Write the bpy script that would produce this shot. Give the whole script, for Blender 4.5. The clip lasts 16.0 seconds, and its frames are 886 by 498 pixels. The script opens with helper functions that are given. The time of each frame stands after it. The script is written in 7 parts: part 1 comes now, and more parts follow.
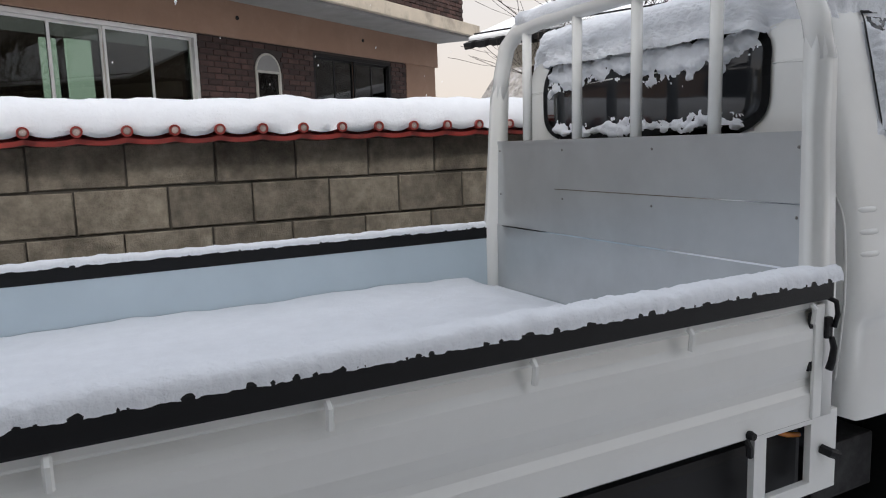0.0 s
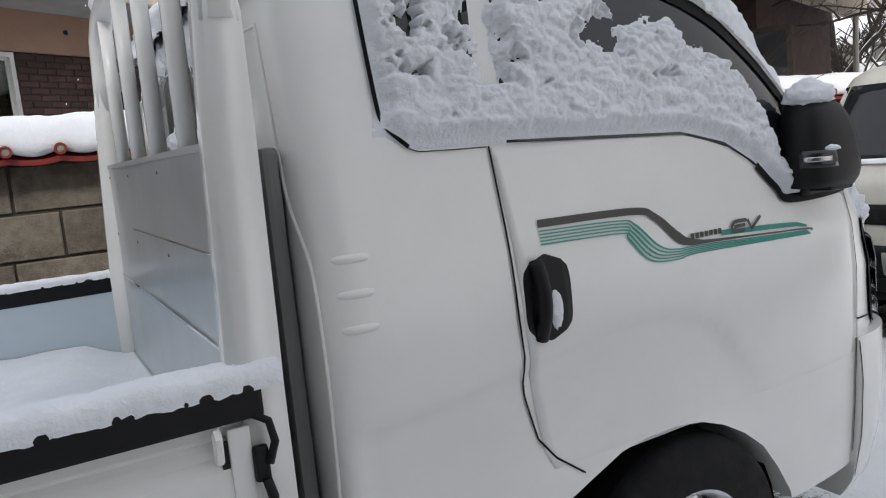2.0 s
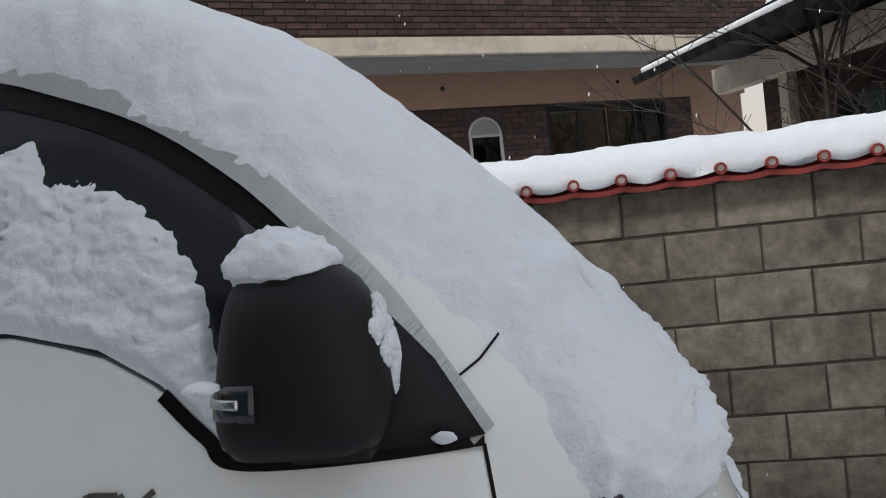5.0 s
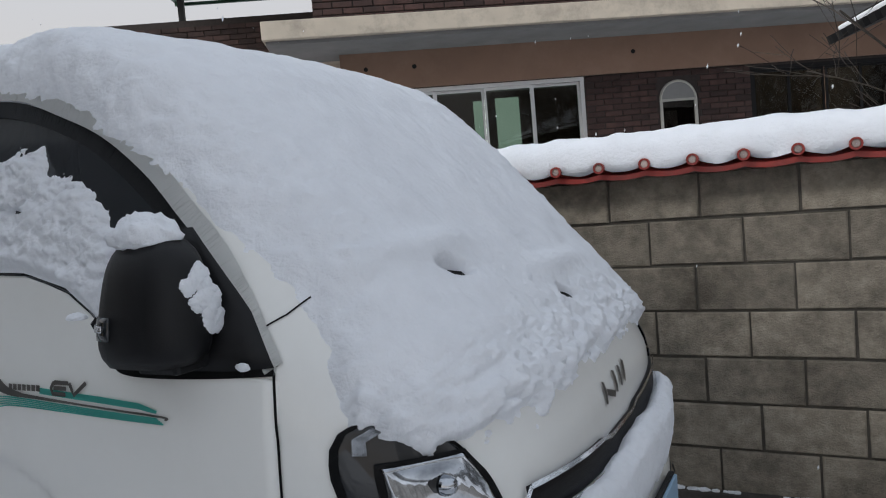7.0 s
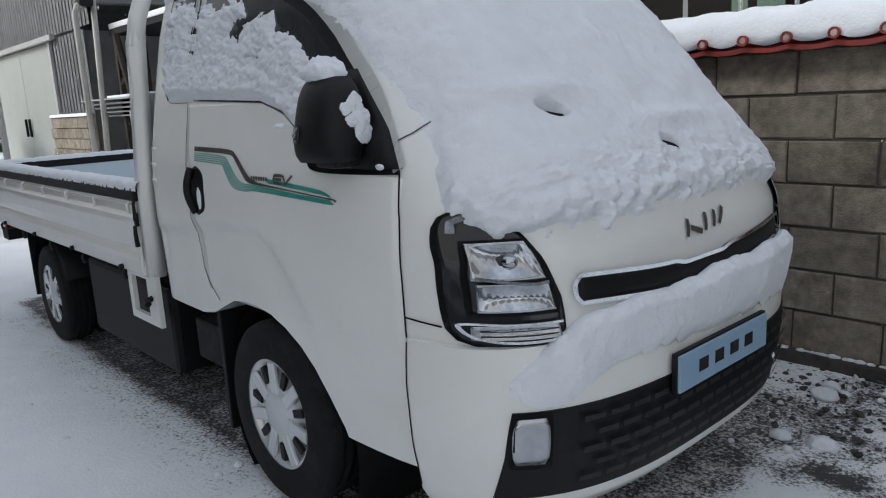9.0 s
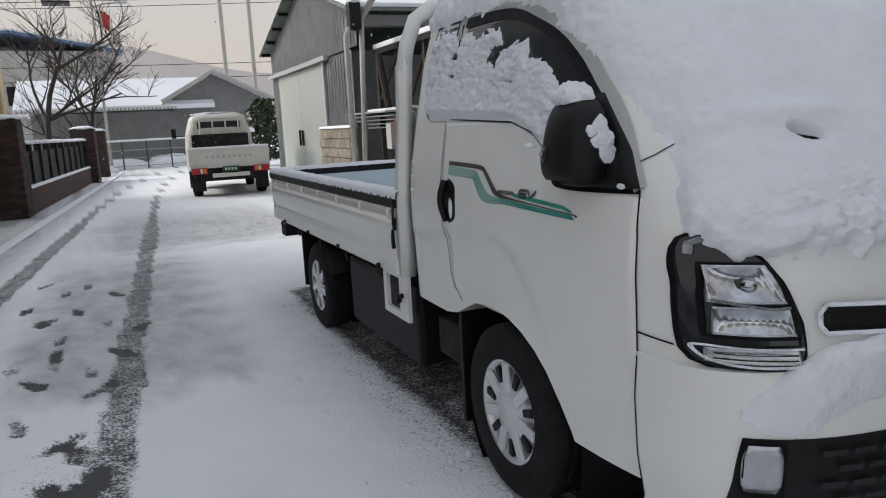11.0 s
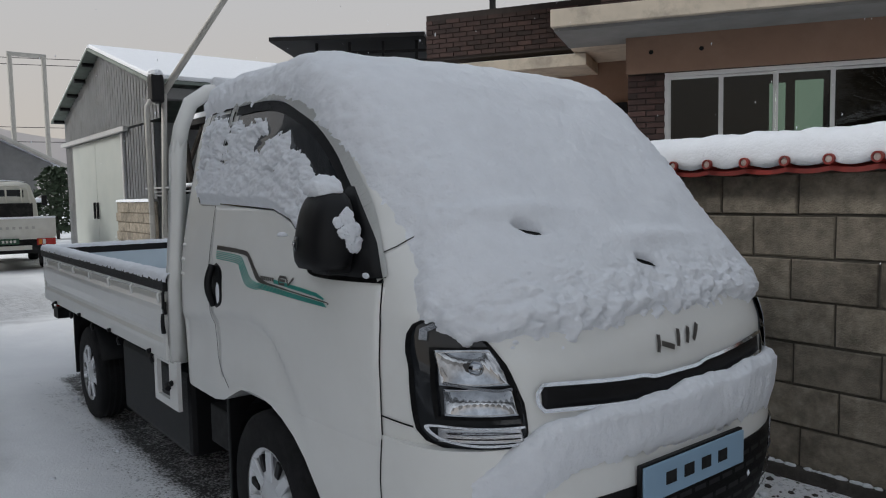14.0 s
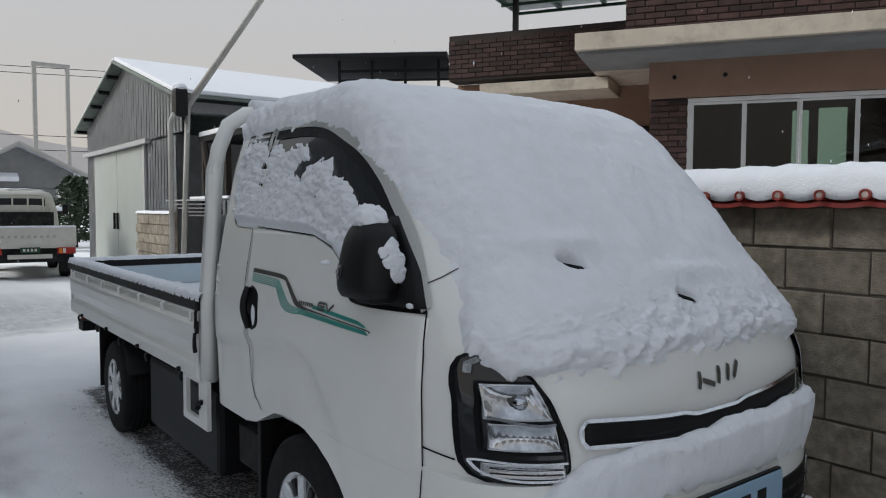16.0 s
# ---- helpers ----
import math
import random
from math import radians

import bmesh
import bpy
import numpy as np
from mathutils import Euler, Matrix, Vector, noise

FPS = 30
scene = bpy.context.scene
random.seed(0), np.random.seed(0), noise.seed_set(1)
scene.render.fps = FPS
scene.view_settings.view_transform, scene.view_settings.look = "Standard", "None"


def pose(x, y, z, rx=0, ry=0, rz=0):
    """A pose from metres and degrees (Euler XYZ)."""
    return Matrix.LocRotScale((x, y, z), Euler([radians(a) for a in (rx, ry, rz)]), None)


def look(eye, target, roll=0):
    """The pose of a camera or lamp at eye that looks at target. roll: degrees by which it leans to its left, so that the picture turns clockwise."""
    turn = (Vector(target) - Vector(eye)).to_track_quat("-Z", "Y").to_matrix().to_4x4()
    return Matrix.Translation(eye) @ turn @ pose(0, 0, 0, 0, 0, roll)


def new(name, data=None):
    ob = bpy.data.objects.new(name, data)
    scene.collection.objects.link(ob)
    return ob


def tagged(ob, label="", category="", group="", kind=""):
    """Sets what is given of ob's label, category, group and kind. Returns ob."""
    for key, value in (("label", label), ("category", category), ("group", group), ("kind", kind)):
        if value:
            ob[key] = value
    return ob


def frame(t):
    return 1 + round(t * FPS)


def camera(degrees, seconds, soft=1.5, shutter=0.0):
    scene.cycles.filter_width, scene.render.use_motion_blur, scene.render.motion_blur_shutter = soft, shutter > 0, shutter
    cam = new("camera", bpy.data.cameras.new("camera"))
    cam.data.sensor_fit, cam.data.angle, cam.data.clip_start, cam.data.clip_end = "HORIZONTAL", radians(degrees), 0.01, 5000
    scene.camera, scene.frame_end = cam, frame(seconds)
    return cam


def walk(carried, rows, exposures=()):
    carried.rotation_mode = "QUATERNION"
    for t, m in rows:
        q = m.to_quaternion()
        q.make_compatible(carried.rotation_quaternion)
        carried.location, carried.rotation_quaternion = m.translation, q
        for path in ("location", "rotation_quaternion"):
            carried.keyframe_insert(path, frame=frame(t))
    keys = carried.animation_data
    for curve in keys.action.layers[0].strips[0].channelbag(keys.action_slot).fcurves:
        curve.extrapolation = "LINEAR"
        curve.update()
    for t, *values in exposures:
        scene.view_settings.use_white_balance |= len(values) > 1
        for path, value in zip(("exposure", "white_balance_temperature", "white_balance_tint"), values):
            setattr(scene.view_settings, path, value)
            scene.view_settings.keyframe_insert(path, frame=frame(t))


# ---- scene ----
cam = camera(62.2, 16.0, soft=1.1)
PATH = [
    (0, (-2.813, -2.092, 1.435), (-1.89, -0.34, 1.152), -1.9),
    (0.5, (-2.396, -2.134, 1.426), (-1.218, -0.533, 1.207), -2.0),
    (1, (-2.036, -2.085, 1.401), (-0.77, -0.554, 1.164), -2.2),
    (1.5, (-1.672, -2.088, 1.392), (-0.5, -0.488, 1.136), -3.4),
    (2, (-1.295, -2.023, 1.391), (-0.314, -0.302, 1.119), -5.4),
    (2.5, (-0.959, -1.982, 1.39), (-0.176, -0.158, 1.149), -7.3),
    (3, (-0.506, -2.001, 1.425), (0.116, -0.112, 1.215), -6.9),
    (3.5, (-0.157, -1.935, 1.447), (0.275, 0.01, 1.27), -6.3),
    (4, (0.24, -1.917, 1.471), (0.351, 0.077, 1.358), -6.3),
    (4.5, (0.544, -1.771, 1.475), (0.436, 0.223, 1.366), -6.3),
    (4.7, (0.659, -1.743, 1.465), (0.457, 0.245, 1.366), -6.5),
    (6.8, (1.546, -1.716, 1.487), (0.716, 0.101, 1.388), -5.0),
    (7, (1.582, -1.799, 1.454), (0.657, -0.031, 1.323), -4.9),
    (7.5, (1.723, -1.863, 1.386), (0.567, -0.254, 1.11), -3.5),
    (8, (1.911, -1.909, 1.355), (0.598, -0.464, 0.922), -3.3),
    (8.2, (1.977, -1.941, 1.346), (0.628, -0.53, 0.912), -3.2),
    (10.3, (2.26, -2.01, 1.384), (0.582, -0.991, 1.001), -3.2),
    (10.5, (2.26, -2.032, 1.383), (0.538, -1.087, 1.003), -3.1),
    (11, (2.264, -2.069, 1.387), (0.46, -1.276, 1.045), -3.0),
    (11.5, (2.296, -2.101, 1.415), (0.43, -1.424, 1.165), -2.1),
    (12, (2.313, -2.14, 1.439), (0.393, -1.606, 1.275), -1.3),
    (12.5, (2.318, -2.157, 1.44), (0.385, -1.66, 1.309), -0.5),
    (13, (2.33, -2.045, 1.415), (0.489, -1.283, 1.25), -0.5),
    (13.5, (2.387, -1.963, 1.406), (0.692, -0.916, 1.226), -0.6),
    (14, (2.416, -1.932, 1.419), (0.847, -0.701, 1.267), -1.1),
    (14.5, (2.432, -1.936, 1.443), (0.938, -0.616, 1.28), -1.1),
    (15, (2.441, -1.959, 1.377), (0.976, -0.618, 1.138), -0.7),
    (15.5, (2.412, -1.977, 1.414), (0.902, -0.679, 1.225), -0.2),
    (16, (2.364, -2.008, 1.465), (0.773, -0.801, 1.357), 0.2),
]
walk(cam, [(t, look(eye, target, roll)) for t, eye, target, roll in PATH], exposures=[(0.0, 0.55, 6500, 10), (2.0, 0.65, 6500, 10), (2.6, 0.62, 6500, 10), (4.0, 0.38, 6450, 9), (7.0, 0.2, 6200, 8), (8.2, 0.25, 6150, 7), (11.0, 0.14, 6450, 9), (12.5, -0.02, 6500, 10), (14.5, -0.10, 6250, 7), (15.5, 0.12, 6200, 7), (16.0, -0.02, 6250, 7)])

# ---- sky and light ----
SUN_EL, SUN_AZ = 13.0, 214.0
world = bpy.data.worlds.new("winter_sky")
scene.world = world
world.use_nodes = True
wn, wl = world.node_tree.nodes, world.node_tree.links
wn.clear()
sky = wn.new("ShaderNodeTexSky")
sky.sky_type, sky.sun_disc = "NISHITA", False
sky.sun_elevation, sky.sun_rotation = radians(SUN_EL), radians(SUN_AZ)
sky.air_density, sky.dust_density = 1.0, 4.0
sky_level = wn.new("ShaderNodeVectorMath")
sky_level.operation = "SCALE"
sky_level.inputs["Scale"].default_value = 0.08
wl.new(sky.outputs[0], sky_level.inputs[0])
coord = wn.new("ShaderNodeTexCoord")
split = wn.new("ShaderNodeSeparateXYZ")
wl.new(coord.outputs["Generated"], split.inputs[0])
cloud = wn.new("ShaderNodeValToRGB")
cloud.color_ramp.elements[0].position, cloud.color_ramp.elements[0].color = 0.0, (0.645, 0.565, 0.50, 1)
cloud.color_ramp.elements[1].position, cloud.color_ramp.elements[1].color = 0.5, (0.60, 0.63, 0.69, 1)
wl.new(split.outputs["Z"], cloud.inputs[0])
overcast = wn.new("ShaderNodeMix")
overcast.data_type = "RGBA"
overcast.inputs["Factor"].default_value = 0.88
wl.new(sky_level.outputs[0], overcast.inputs["A"])
wl.new(cloud.outputs[0], overcast.inputs["B"])
bg = wn.new("ShaderNodeBackground")
bg.inputs["Strength"].default_value = 1.0
wl.new(overcast.outputs["Result"], bg.inputs["Color"])
wout = wn.new("ShaderNodeOutputWorld")
wl.new(bg.outputs[0], wout.inputs["Surface"])
sun_data = bpy.data.lights.new("sun", "SUN")
sun_data.energy, sun_data.angle, sun_data.color = 2.6, radians(25), (1.0, 0.95, 0.9)
sun = new("sun", sun_data)
az = radians(SUN_AZ)
sun.matrix_world = look((0, 0, 30), (30 * -math.sin(az), 30 * -math.cos(az), 30 - 30 * math.tan(radians(SUN_EL) * 2.5)))

# ---- materials ----
def mat(name, color, rough=0.6, metal=0.0, var=0.12, scale=8.0, bump=0.0, bscale=60.0, stain=None, stain_scale=1.5, stain_amount=0.45, rand=0.0, spec=0.5, coat=0.0, stretch=None, island=0.0):
    """A procedural surface: base colour varied at two scales, fine relief, and stains of a second colour."""
    m = bpy.data.materials.new(name)
    m.use_nodes = True
    n, l = m.node_tree.nodes, m.node_tree.links
    b = n["Principled BSDF"]
    b.inputs["Roughness"].default_value, b.inputs["Metallic"].default_value = rough, metal
    b.inputs["Specular IOR Level"].default_value, b.inputs["Coat Weight"].default_value = spec, coat
    geo = n.new("ShaderNodeNewGeometry")
    vec = geo.outputs["Position"]
    if stretch:
        mp = n.new("ShaderNodeMapping")
        mp.inputs["Scale"].default_value = stretch
        l.new(vec, mp.inputs[0])
        vec = mp.outputs[0]
    def tex(sc, detail=4.0, rough_=0.6):
        t = n.new("ShaderNodeTexNoise")
        t.inputs["Scale"].default_value, t.inputs["Detail"].default_value, t.inputs["Roughness"].default_value = sc, detail, rough_
        l.new(vec, t.inputs["Vector"])
        return t.outputs["Fac"]
    ramp = n.new("ShaderNodeValToRGB")
    lo = [max(0, c * (1 - var)) for c in color]
    hi = [min(1, c * (1 + var)) for c in color]
    ramp.color_ramp.elements[0].position, ramp.color_ramp.elements[1].position = 0.3, 0.7
    ramp.color_ramp.elements[0].color, ramp.color_ramp.elements[1].color = (*lo, 1), (*hi, 1)
    l.new(tex(scale), ramp.inputs[0])
    out = ramp.outputs[0]
    if stain:
        cr = n.new("ShaderNodeValToRGB")
        cr.color_ramp.elements[0].position, cr.color_ramp.elements[1].position = 0.48, 0.68
        cr.color_ramp.elements[1].color = (stain_amount,) * 3 + (1,)
        cr.color_ramp.elements[0].color = (0, 0, 0, 1)
        l.new(tex(stain_scale, 6.0, 0.7), cr.inputs[0])
        mx = n.new("ShaderNodeMix")
        mx.data_type = "RGBA"
        mx.inputs["B"].default_value = (*stain, 1)
        l.new(cr.outputs[0], mx.inputs["Factor"])
        l.new(out, mx.inputs["A"])
        out = mx.outputs["Result"]
    if rand:
        oi = n.new("ShaderNodeObjectInfo")
        hs = n.new("ShaderNodeHueSaturation")
        mr = n.new("ShaderNodeMapRange")
        mr.inputs["To Min"].default_value, mr.inputs["To Max"].default_value = 1 - rand, 1 + rand
        l.new(oi.outputs["Random"], mr.inputs["Value"])
        l.new(mr.outputs[0], hs.inputs["Value"])
        l.new(out, hs.inputs["Color"])
        out = hs.outputs[0]
    if island:
        hs = n.new("ShaderNodeHueSaturation")
        mr = n.new("ShaderNodeMapRange")
        mr.inputs["To Min"].default_value, mr.inputs["To Max"].default_value = 1 - island, 1 + island
        l.new(geo.outputs["Random Per Island"], mr.inputs["Value"])
        l.new(mr.outputs[0], hs.inputs["Value"])
        l.new(out, hs.inputs["Color"])
        out = hs.outputs[0]
    l.new(out, b.inputs["Base Color"])
    if bump:
        bp = n.new("ShaderNodeBump")
        bp.inputs["Strength"].default_value, bp.inputs["Distance"].default_value = min(1.0, bump), 0.01
        l.new(tex(bscale, 5.0, 0.65), bp.inputs["Height"])
        l.new(bp.outputs[0], b.inputs["Normal"])
    return m


def glass_mat(name, tint=(0.02, 0.022, 0.025), rough=0.03, alpha=1.0):
    m = bpy.data.materials.new(name)
    m.use_nodes = True
    b = m.node_tree.nodes["Principled BSDF"]
    b.inputs["Base Color"].default_value = (*tint, 1)
    b.inputs["Roughness"].default_value = rough
    b.inputs["IOR"].default_value = 1.5
    return m


SNOW = mat("snow", (0.82, 0.84, 0.88), 0.75, var=0.03, scale=14, bump=0.6, bscale=65, spec=0.2)
FLAKE = mat("ice_crust", (0.7, 0.74, 0.78), 0.5, var=0.06)
SNOW_LUMPY = mat("clumped_snow", (0.82, 0.84, 0.88), 0.75, var=0.04, scale=30, bump=0.55, bscale=110, spec=0.2)
PAINT = mat("white_paint", (0.80, 0.80, 0.775), 0.22, var=0.02, scale=3, spec=0.5, coat=0.3, stain=(0.71, 0.70, 0.66), stain_scale=5, stain_amount=0.2)
GALV = mat("galvanised_sheet", (0.52, 0.54, 0.55), 0.35, metal=0.6, var=0.06, scale=5, bump=0.05, bscale=30)
BLUE_SHEET = mat("pale_blue_sheet", (0.55, 0.64, 0.70), 0.4, metal=0.2, var=0.04, scale=4)
BLACK = mat("black_plastic", (0.005, 0.005, 0.006), 0.5, var=0.2, scale=20, bump=0.15, bscale=400, spec=0.3)
RUBBER = mat("tyre_rubber", (0.008, 0.008, 0.009), 0.8, var=0.3, scale=12, bump=0.3, bscale=150, stain=(0.04, 0.04, 0.04), stain_scale=10, stain_amount=0.35, spec=0.25)
SILVER = mat("silver_hubcap", (0.70, 0.71, 0.73), 0.25, metal=0.6, var=0.04)
CHROME = mat("chrome", (0.75, 0.76, 0.78), 0.08, metal=1.0, var=0.02)
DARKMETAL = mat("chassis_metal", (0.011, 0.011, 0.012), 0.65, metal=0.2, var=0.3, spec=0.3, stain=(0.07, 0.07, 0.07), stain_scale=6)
GREY_STRIPE = mat("grey_decal", (0.16, 0.15, 0.14), 0.35, var=0.03)
TEAL = mat("teal_decal", (0.10, 0.48, 0.42), 0.35, var=0.03)
PLATE_BLUE = mat("blue_plate", (0.28, 0.42, 0.56), 0.4, var=0.03)
GLASS = glass_mat("dark_glass")
LAMP_CHROME = mat("lamp_chrome", (0.42, 0.44, 0.47), 0.07, metal=1.0, var=0.35, scale=25)
LENS = mat("lamp_reflector", (0.50, 0.51, 0.53), 0.16, metal=0.9, var=0.2, scale=14, bump=0.3, bscale=30)
AMBER = mat("amber_lens", (0.55, 0.18, 0.02), 0.2, var=0.1)
RED_LENS = mat("red_lens", (0.35, 0.02, 0.015), 0.2, var=0.1)
BLOCK = mat("concrete_block", (0.27, 0.235, 0.185), 0.9, var=0.32, scale=16, bump=0.9, bscale=110, stain=(0.10, 0.085, 0.065), stain_scale=3.2, stain_amount=0.85, rand=0.22)
BLOCK_PALE = mat("pale_concrete_block", (0.42, 0.39, 0.33), 0.9, var=0.15, scale=9, bump=0.6, bscale=120, stain=(0.17, 0.15, 0.12), stain_scale=1.6, stain_amount=0.65, rand=0.12)
MORTAR = mat("mortar", (0.10, 0.09, 0.075), 0.95, var=0.2, scale=10, bump=0.5, bscale=150)
RED_TILE = mat("red_roof_tile", (0.26, 0.03, 0.022), 0.5, var=0.2, scale=15, bump=0.2, bscale=80, stain=(0.10, 0.03, 0.025), stain_scale=6, rand=0.12)
BRICK = mat("dark_brick", (0.045, 0.023, 0.020), 0.85, var=0.3, scale=8, bump=0.4, bscale=140, rand=0.45)
BRICK_FAR = mat("dark_brick_course", (0.042, 0.023, 0.020), 0.85, var=0.3, scale=8, bump=0.4, bscale=140, island=0.5)
BRICK_JOINT = mat("dark_joint", (0.035, 0.028, 0.026), 0.95, var=0.2, scale=20)
# base colour is darkened to include the shade under the eaves
PEACH = mat("shaded_peach_render", (0.25, 0.155, 0.108), 0.85, var=0.06, scale=3, bump=0.15, bscale=90, stain=(0.33, 0.22, 0.16), stain_scale=1.2)
CREAM = mat("cream_concrete", (0.50, 0.44, 0.36), 0.85, var=0.08, scale=4, bump=0.15, bscale=90, stain=(0.16, 0.14, 0.12), stain_scale=2.4, stain_amount=0.5)
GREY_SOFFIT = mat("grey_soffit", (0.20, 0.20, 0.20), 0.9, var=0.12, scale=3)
ALU = mat("aluminium_frame", (0.55, 0.55, 0.55), 0.4, metal=0.5, var=0.05)
CORRUGATED = mat("corrugated_sheet", (0.46, 0.475, 0.49), 0.5, metal=0.35, var=0.1, scale=2.5, stain=(0.24, 0.23, 0.22), stain_scale=1.4)
SLATE_SHEET = mat("weathered_sheet", (0.43, 0.415, 0.39), 0.8, var=0.12, scale=4, bump=0.2, bscale=60, stain=(0.5, 0.5, 0.51), stain_scale=9, stain_amount=0.5)
DOORSHEET = mat("pale_green_door", (0.37, 0.395, 0.375), 0.55, var=0.05, scale=2, stain=(0.38, 0.39, 0.36), stain_scale=2)
YELLOW = mat("yellow_render", (0.60, 0.49, 0.30), 0.9, var=0.12, scale=3, bump=0.2, bscale=80, stain=(0.25, 0.20, 0.13), stain_scale=2)
GREEN = mat("green_gate_paint", (0.012, 0.06, 0.03), 0.5, var=0.15, scale=6, stain=(0.03, 0.06, 0.04), stain_scale=3)
# near-black; also carries the shade painted inside the shed and openings
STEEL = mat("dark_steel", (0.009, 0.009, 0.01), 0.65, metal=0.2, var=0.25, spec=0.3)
PVC = mat("grey_pipe", (0.38, 0.37, 0.34), 0.55, var=0.08, scale=5, stain=(0.25, 0.24, 0.22), stain_scale=4)
BARK = mat("bark", (0.036, 0.029, 0.024), 0.95, var=0.35, scale=25, bump=0.8, bscale=60)
WHITE_OLD = mat("aged_white_paint", (0.58, 0.57, 0.52), 0.45, var=0.05, scale=4, stain=(0.45, 0.42, 0.36), stain_scale=5, stain_amount=0.35)
EVERGREEN = mat("evergreen_leaves", (0.035, 0.055, 0.03), 0.8, var=0.4, scale=12)
# distance haze is put into this pale hill colour
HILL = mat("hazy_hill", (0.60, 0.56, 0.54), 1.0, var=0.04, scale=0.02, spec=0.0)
ROOF_BLUE = mat("blue_roof", (0.10, 0.16, 0.26), 0.6, var=0.1)
PALE_WALL = mat("pale_wall", (0.42, 0.41, 0.38), 0.9, var=0.08, scale=1.5, stain=(0.3, 0.29, 0.27), stain_scale=1)
GRAVEL = mat("dark_gravel", (0.07, 0.065, 0.06), 0.9, var=0.3, scale=40, island=0.6)
GRILLE = mat("grille_plastic", (0.045, 0.045, 0.048), 0.45, var=0.2, scale=30)
TANK = mat("cab_interior", (0.05, 0.05, 0.05), 0.9, var=0.2)
PLUG = mat("pale_mortar_plug", (0.42, 0.34, 0.31), 0.9, var=0.3, scale=30, bump=0.4, bscale=120, rand=0.3)
FLAG = mat("red_flag", (0.5, 0.05, 0.04), 0.8, var=0.1)


# ---- mesh tools ----
def mesh_ob(name, bm, material, smooth=False):
    me = bpy.data.meshes.new(name)
    bm.normal_update()
    bm.to_mesh(me)
    bm.free()
    me.materials.append(material)
    if smooth:
        for p in me.polygons:
            p.use_smooth = True
    return new(name, me)


def thing(name, label, category, group="", at=(0, 0, 0), rz=0.0):
    ob = new(name)
    ob.matrix_world = pose(*at, 0, 0, rz)
    return tagged(ob, label, category, group)


def part(name, bm, material, parent, label="", smooth=False):
    ob = mesh_ob(name, bm, material, smooth)
    ob.parent = parent
    if label:
        ob["label"] = label
    return ob


def box(bm, x0, x1, y0, y1, z0, z1, bevel=0.0, m=None):
    ret = bmesh.ops.create_cube(bm, size=1.0)
    vs = ret["verts"]
    bmesh.ops.scale(bm, vec=(abs(x1 - x0), abs(y1 - y0), abs(z1 - z0)), verts=vs)
    bmesh.ops.translate(bm, vec=((x0 + x1) / 2, (y0 + y1) / 2, (z0 + z1) / 2), verts=vs)
    if m is not None:
        bmesh.ops.transform(bm, matrix=m, verts=vs)
    if bevel:
        es = list({e for v in vs for e in v.link_edges})
        bmesh.ops.bevel(bm, geom=es, offset=bevel, segments=2, affect="EDGES", profile=0.6)
    return bm


def boxes(*args, bevel=0.0):
    bm = bmesh.new()
    for a in args:
        box(bm, *a, bevel=bevel)
    return bm


def tube(bm, pts, r, sides=8, r_end=None, closed=False):
    """A round bar along points, with an even taper to r_end."""
    pts = [Vector(p) for p in pts]
    rings = []
    prev = None
    for i, p in enumerate(pts):
        a = pts[max(0, i - 1)]
        b = pts[min(len(pts) - 1, i + 1)]
        d = (b - a).normalized()
        if prev is None:
            up = Vector((0, 0, 1)) if abs(d.z) < 0.9 else Vector((1, 0, 0))
            u = d.cross(up).normalized()
        else:
            u = (prev - d * prev.dot(d)).normalized()
        prev = u
        v = d.cross(u)
        rr = r if r_end is None else r + (r_end - r) * i / max(1, len(pts) - 1)
        rings.append([bm.verts.new(p + (u * math.cos(k * 2 * math.pi / sides) + v * math.sin(k * 2 * math.pi / sides)) * rr) for k in range(sides)])
    for r0, r1 in zip(rings, rings[1:]):
        for k in range(sides):
            bm.faces.new((r0[k], r0[(k + 1) % sides], r1[(k + 1) % sides], r1[k]))
    if sides > 2:
        bm.faces.new(rings[0][::-1])
        bm.faces.new(rings[-1])
    return bm


def tubes(paths, r, sides=8, r_end=None):
    bm = bmesh.new()
    for p in paths:
        tube(bm, p, r, sides, r_end)
    return bm


def lathe(bm, prof, segs=40, axis="y", at=(0, 0, 0), close=False):
    """Turn (radius, offset) pairs round an axis."""
    rings = []
    for r, o in prof:
        ring = []
        for k in range(segs):
            a = 2 * math.pi * k / segs
            c, s = r * math.cos(a), r * math.sin(a)
            p = {"y": (c, o, s), "z": (c, s, o), "x": (o, c, s)}[axis]
            ring.append(bm.verts.new(Vector(p) + Vector(at)))
        rings.append(ring)
    for a, b in zip(rings, rings[1:]):
        for k in range(segs):
            bm.faces.new((a[k], a[(k + 1) % segs], b[(k + 1) % segs], b[k]))
    if close:
        bm.faces.new(rings[0])
        bm.faces.new(rings[-1][::-1])
    return bm


def prism(bm, outline, depth, m):
    """A flat outline (x, y) drawn out by depth along z, set by m."""
    a = [bm.verts.new(m @ Vector((x, y, 0))) for x, y in outline]
    b = [bm.verts.new(m @ Vector((x, y, depth))) for x, y in outline]
    bm.faces.new(a[::-1])
    bm.faces.new(b)
    for k in range(len(a)):
        j = (k + 1) % len(a)
        bm.faces.new((a[k], a[j], b[j], b[k]))
    return bm


def lerp_table(rows, z):
    """Columns of a table, interpolated smoothly at its first column."""
    if z <= rows[0][0]:
        return rows[0][1:]
    for a, b in zip(rows, rows[1:]):
        if z <= b[0]:
            k = (z - a[0]) / (b[0] - a[0])
            return tuple(p + (q - p) * k for p, q in zip(a[1:], b[1:]))
    return rows[-1][1:]


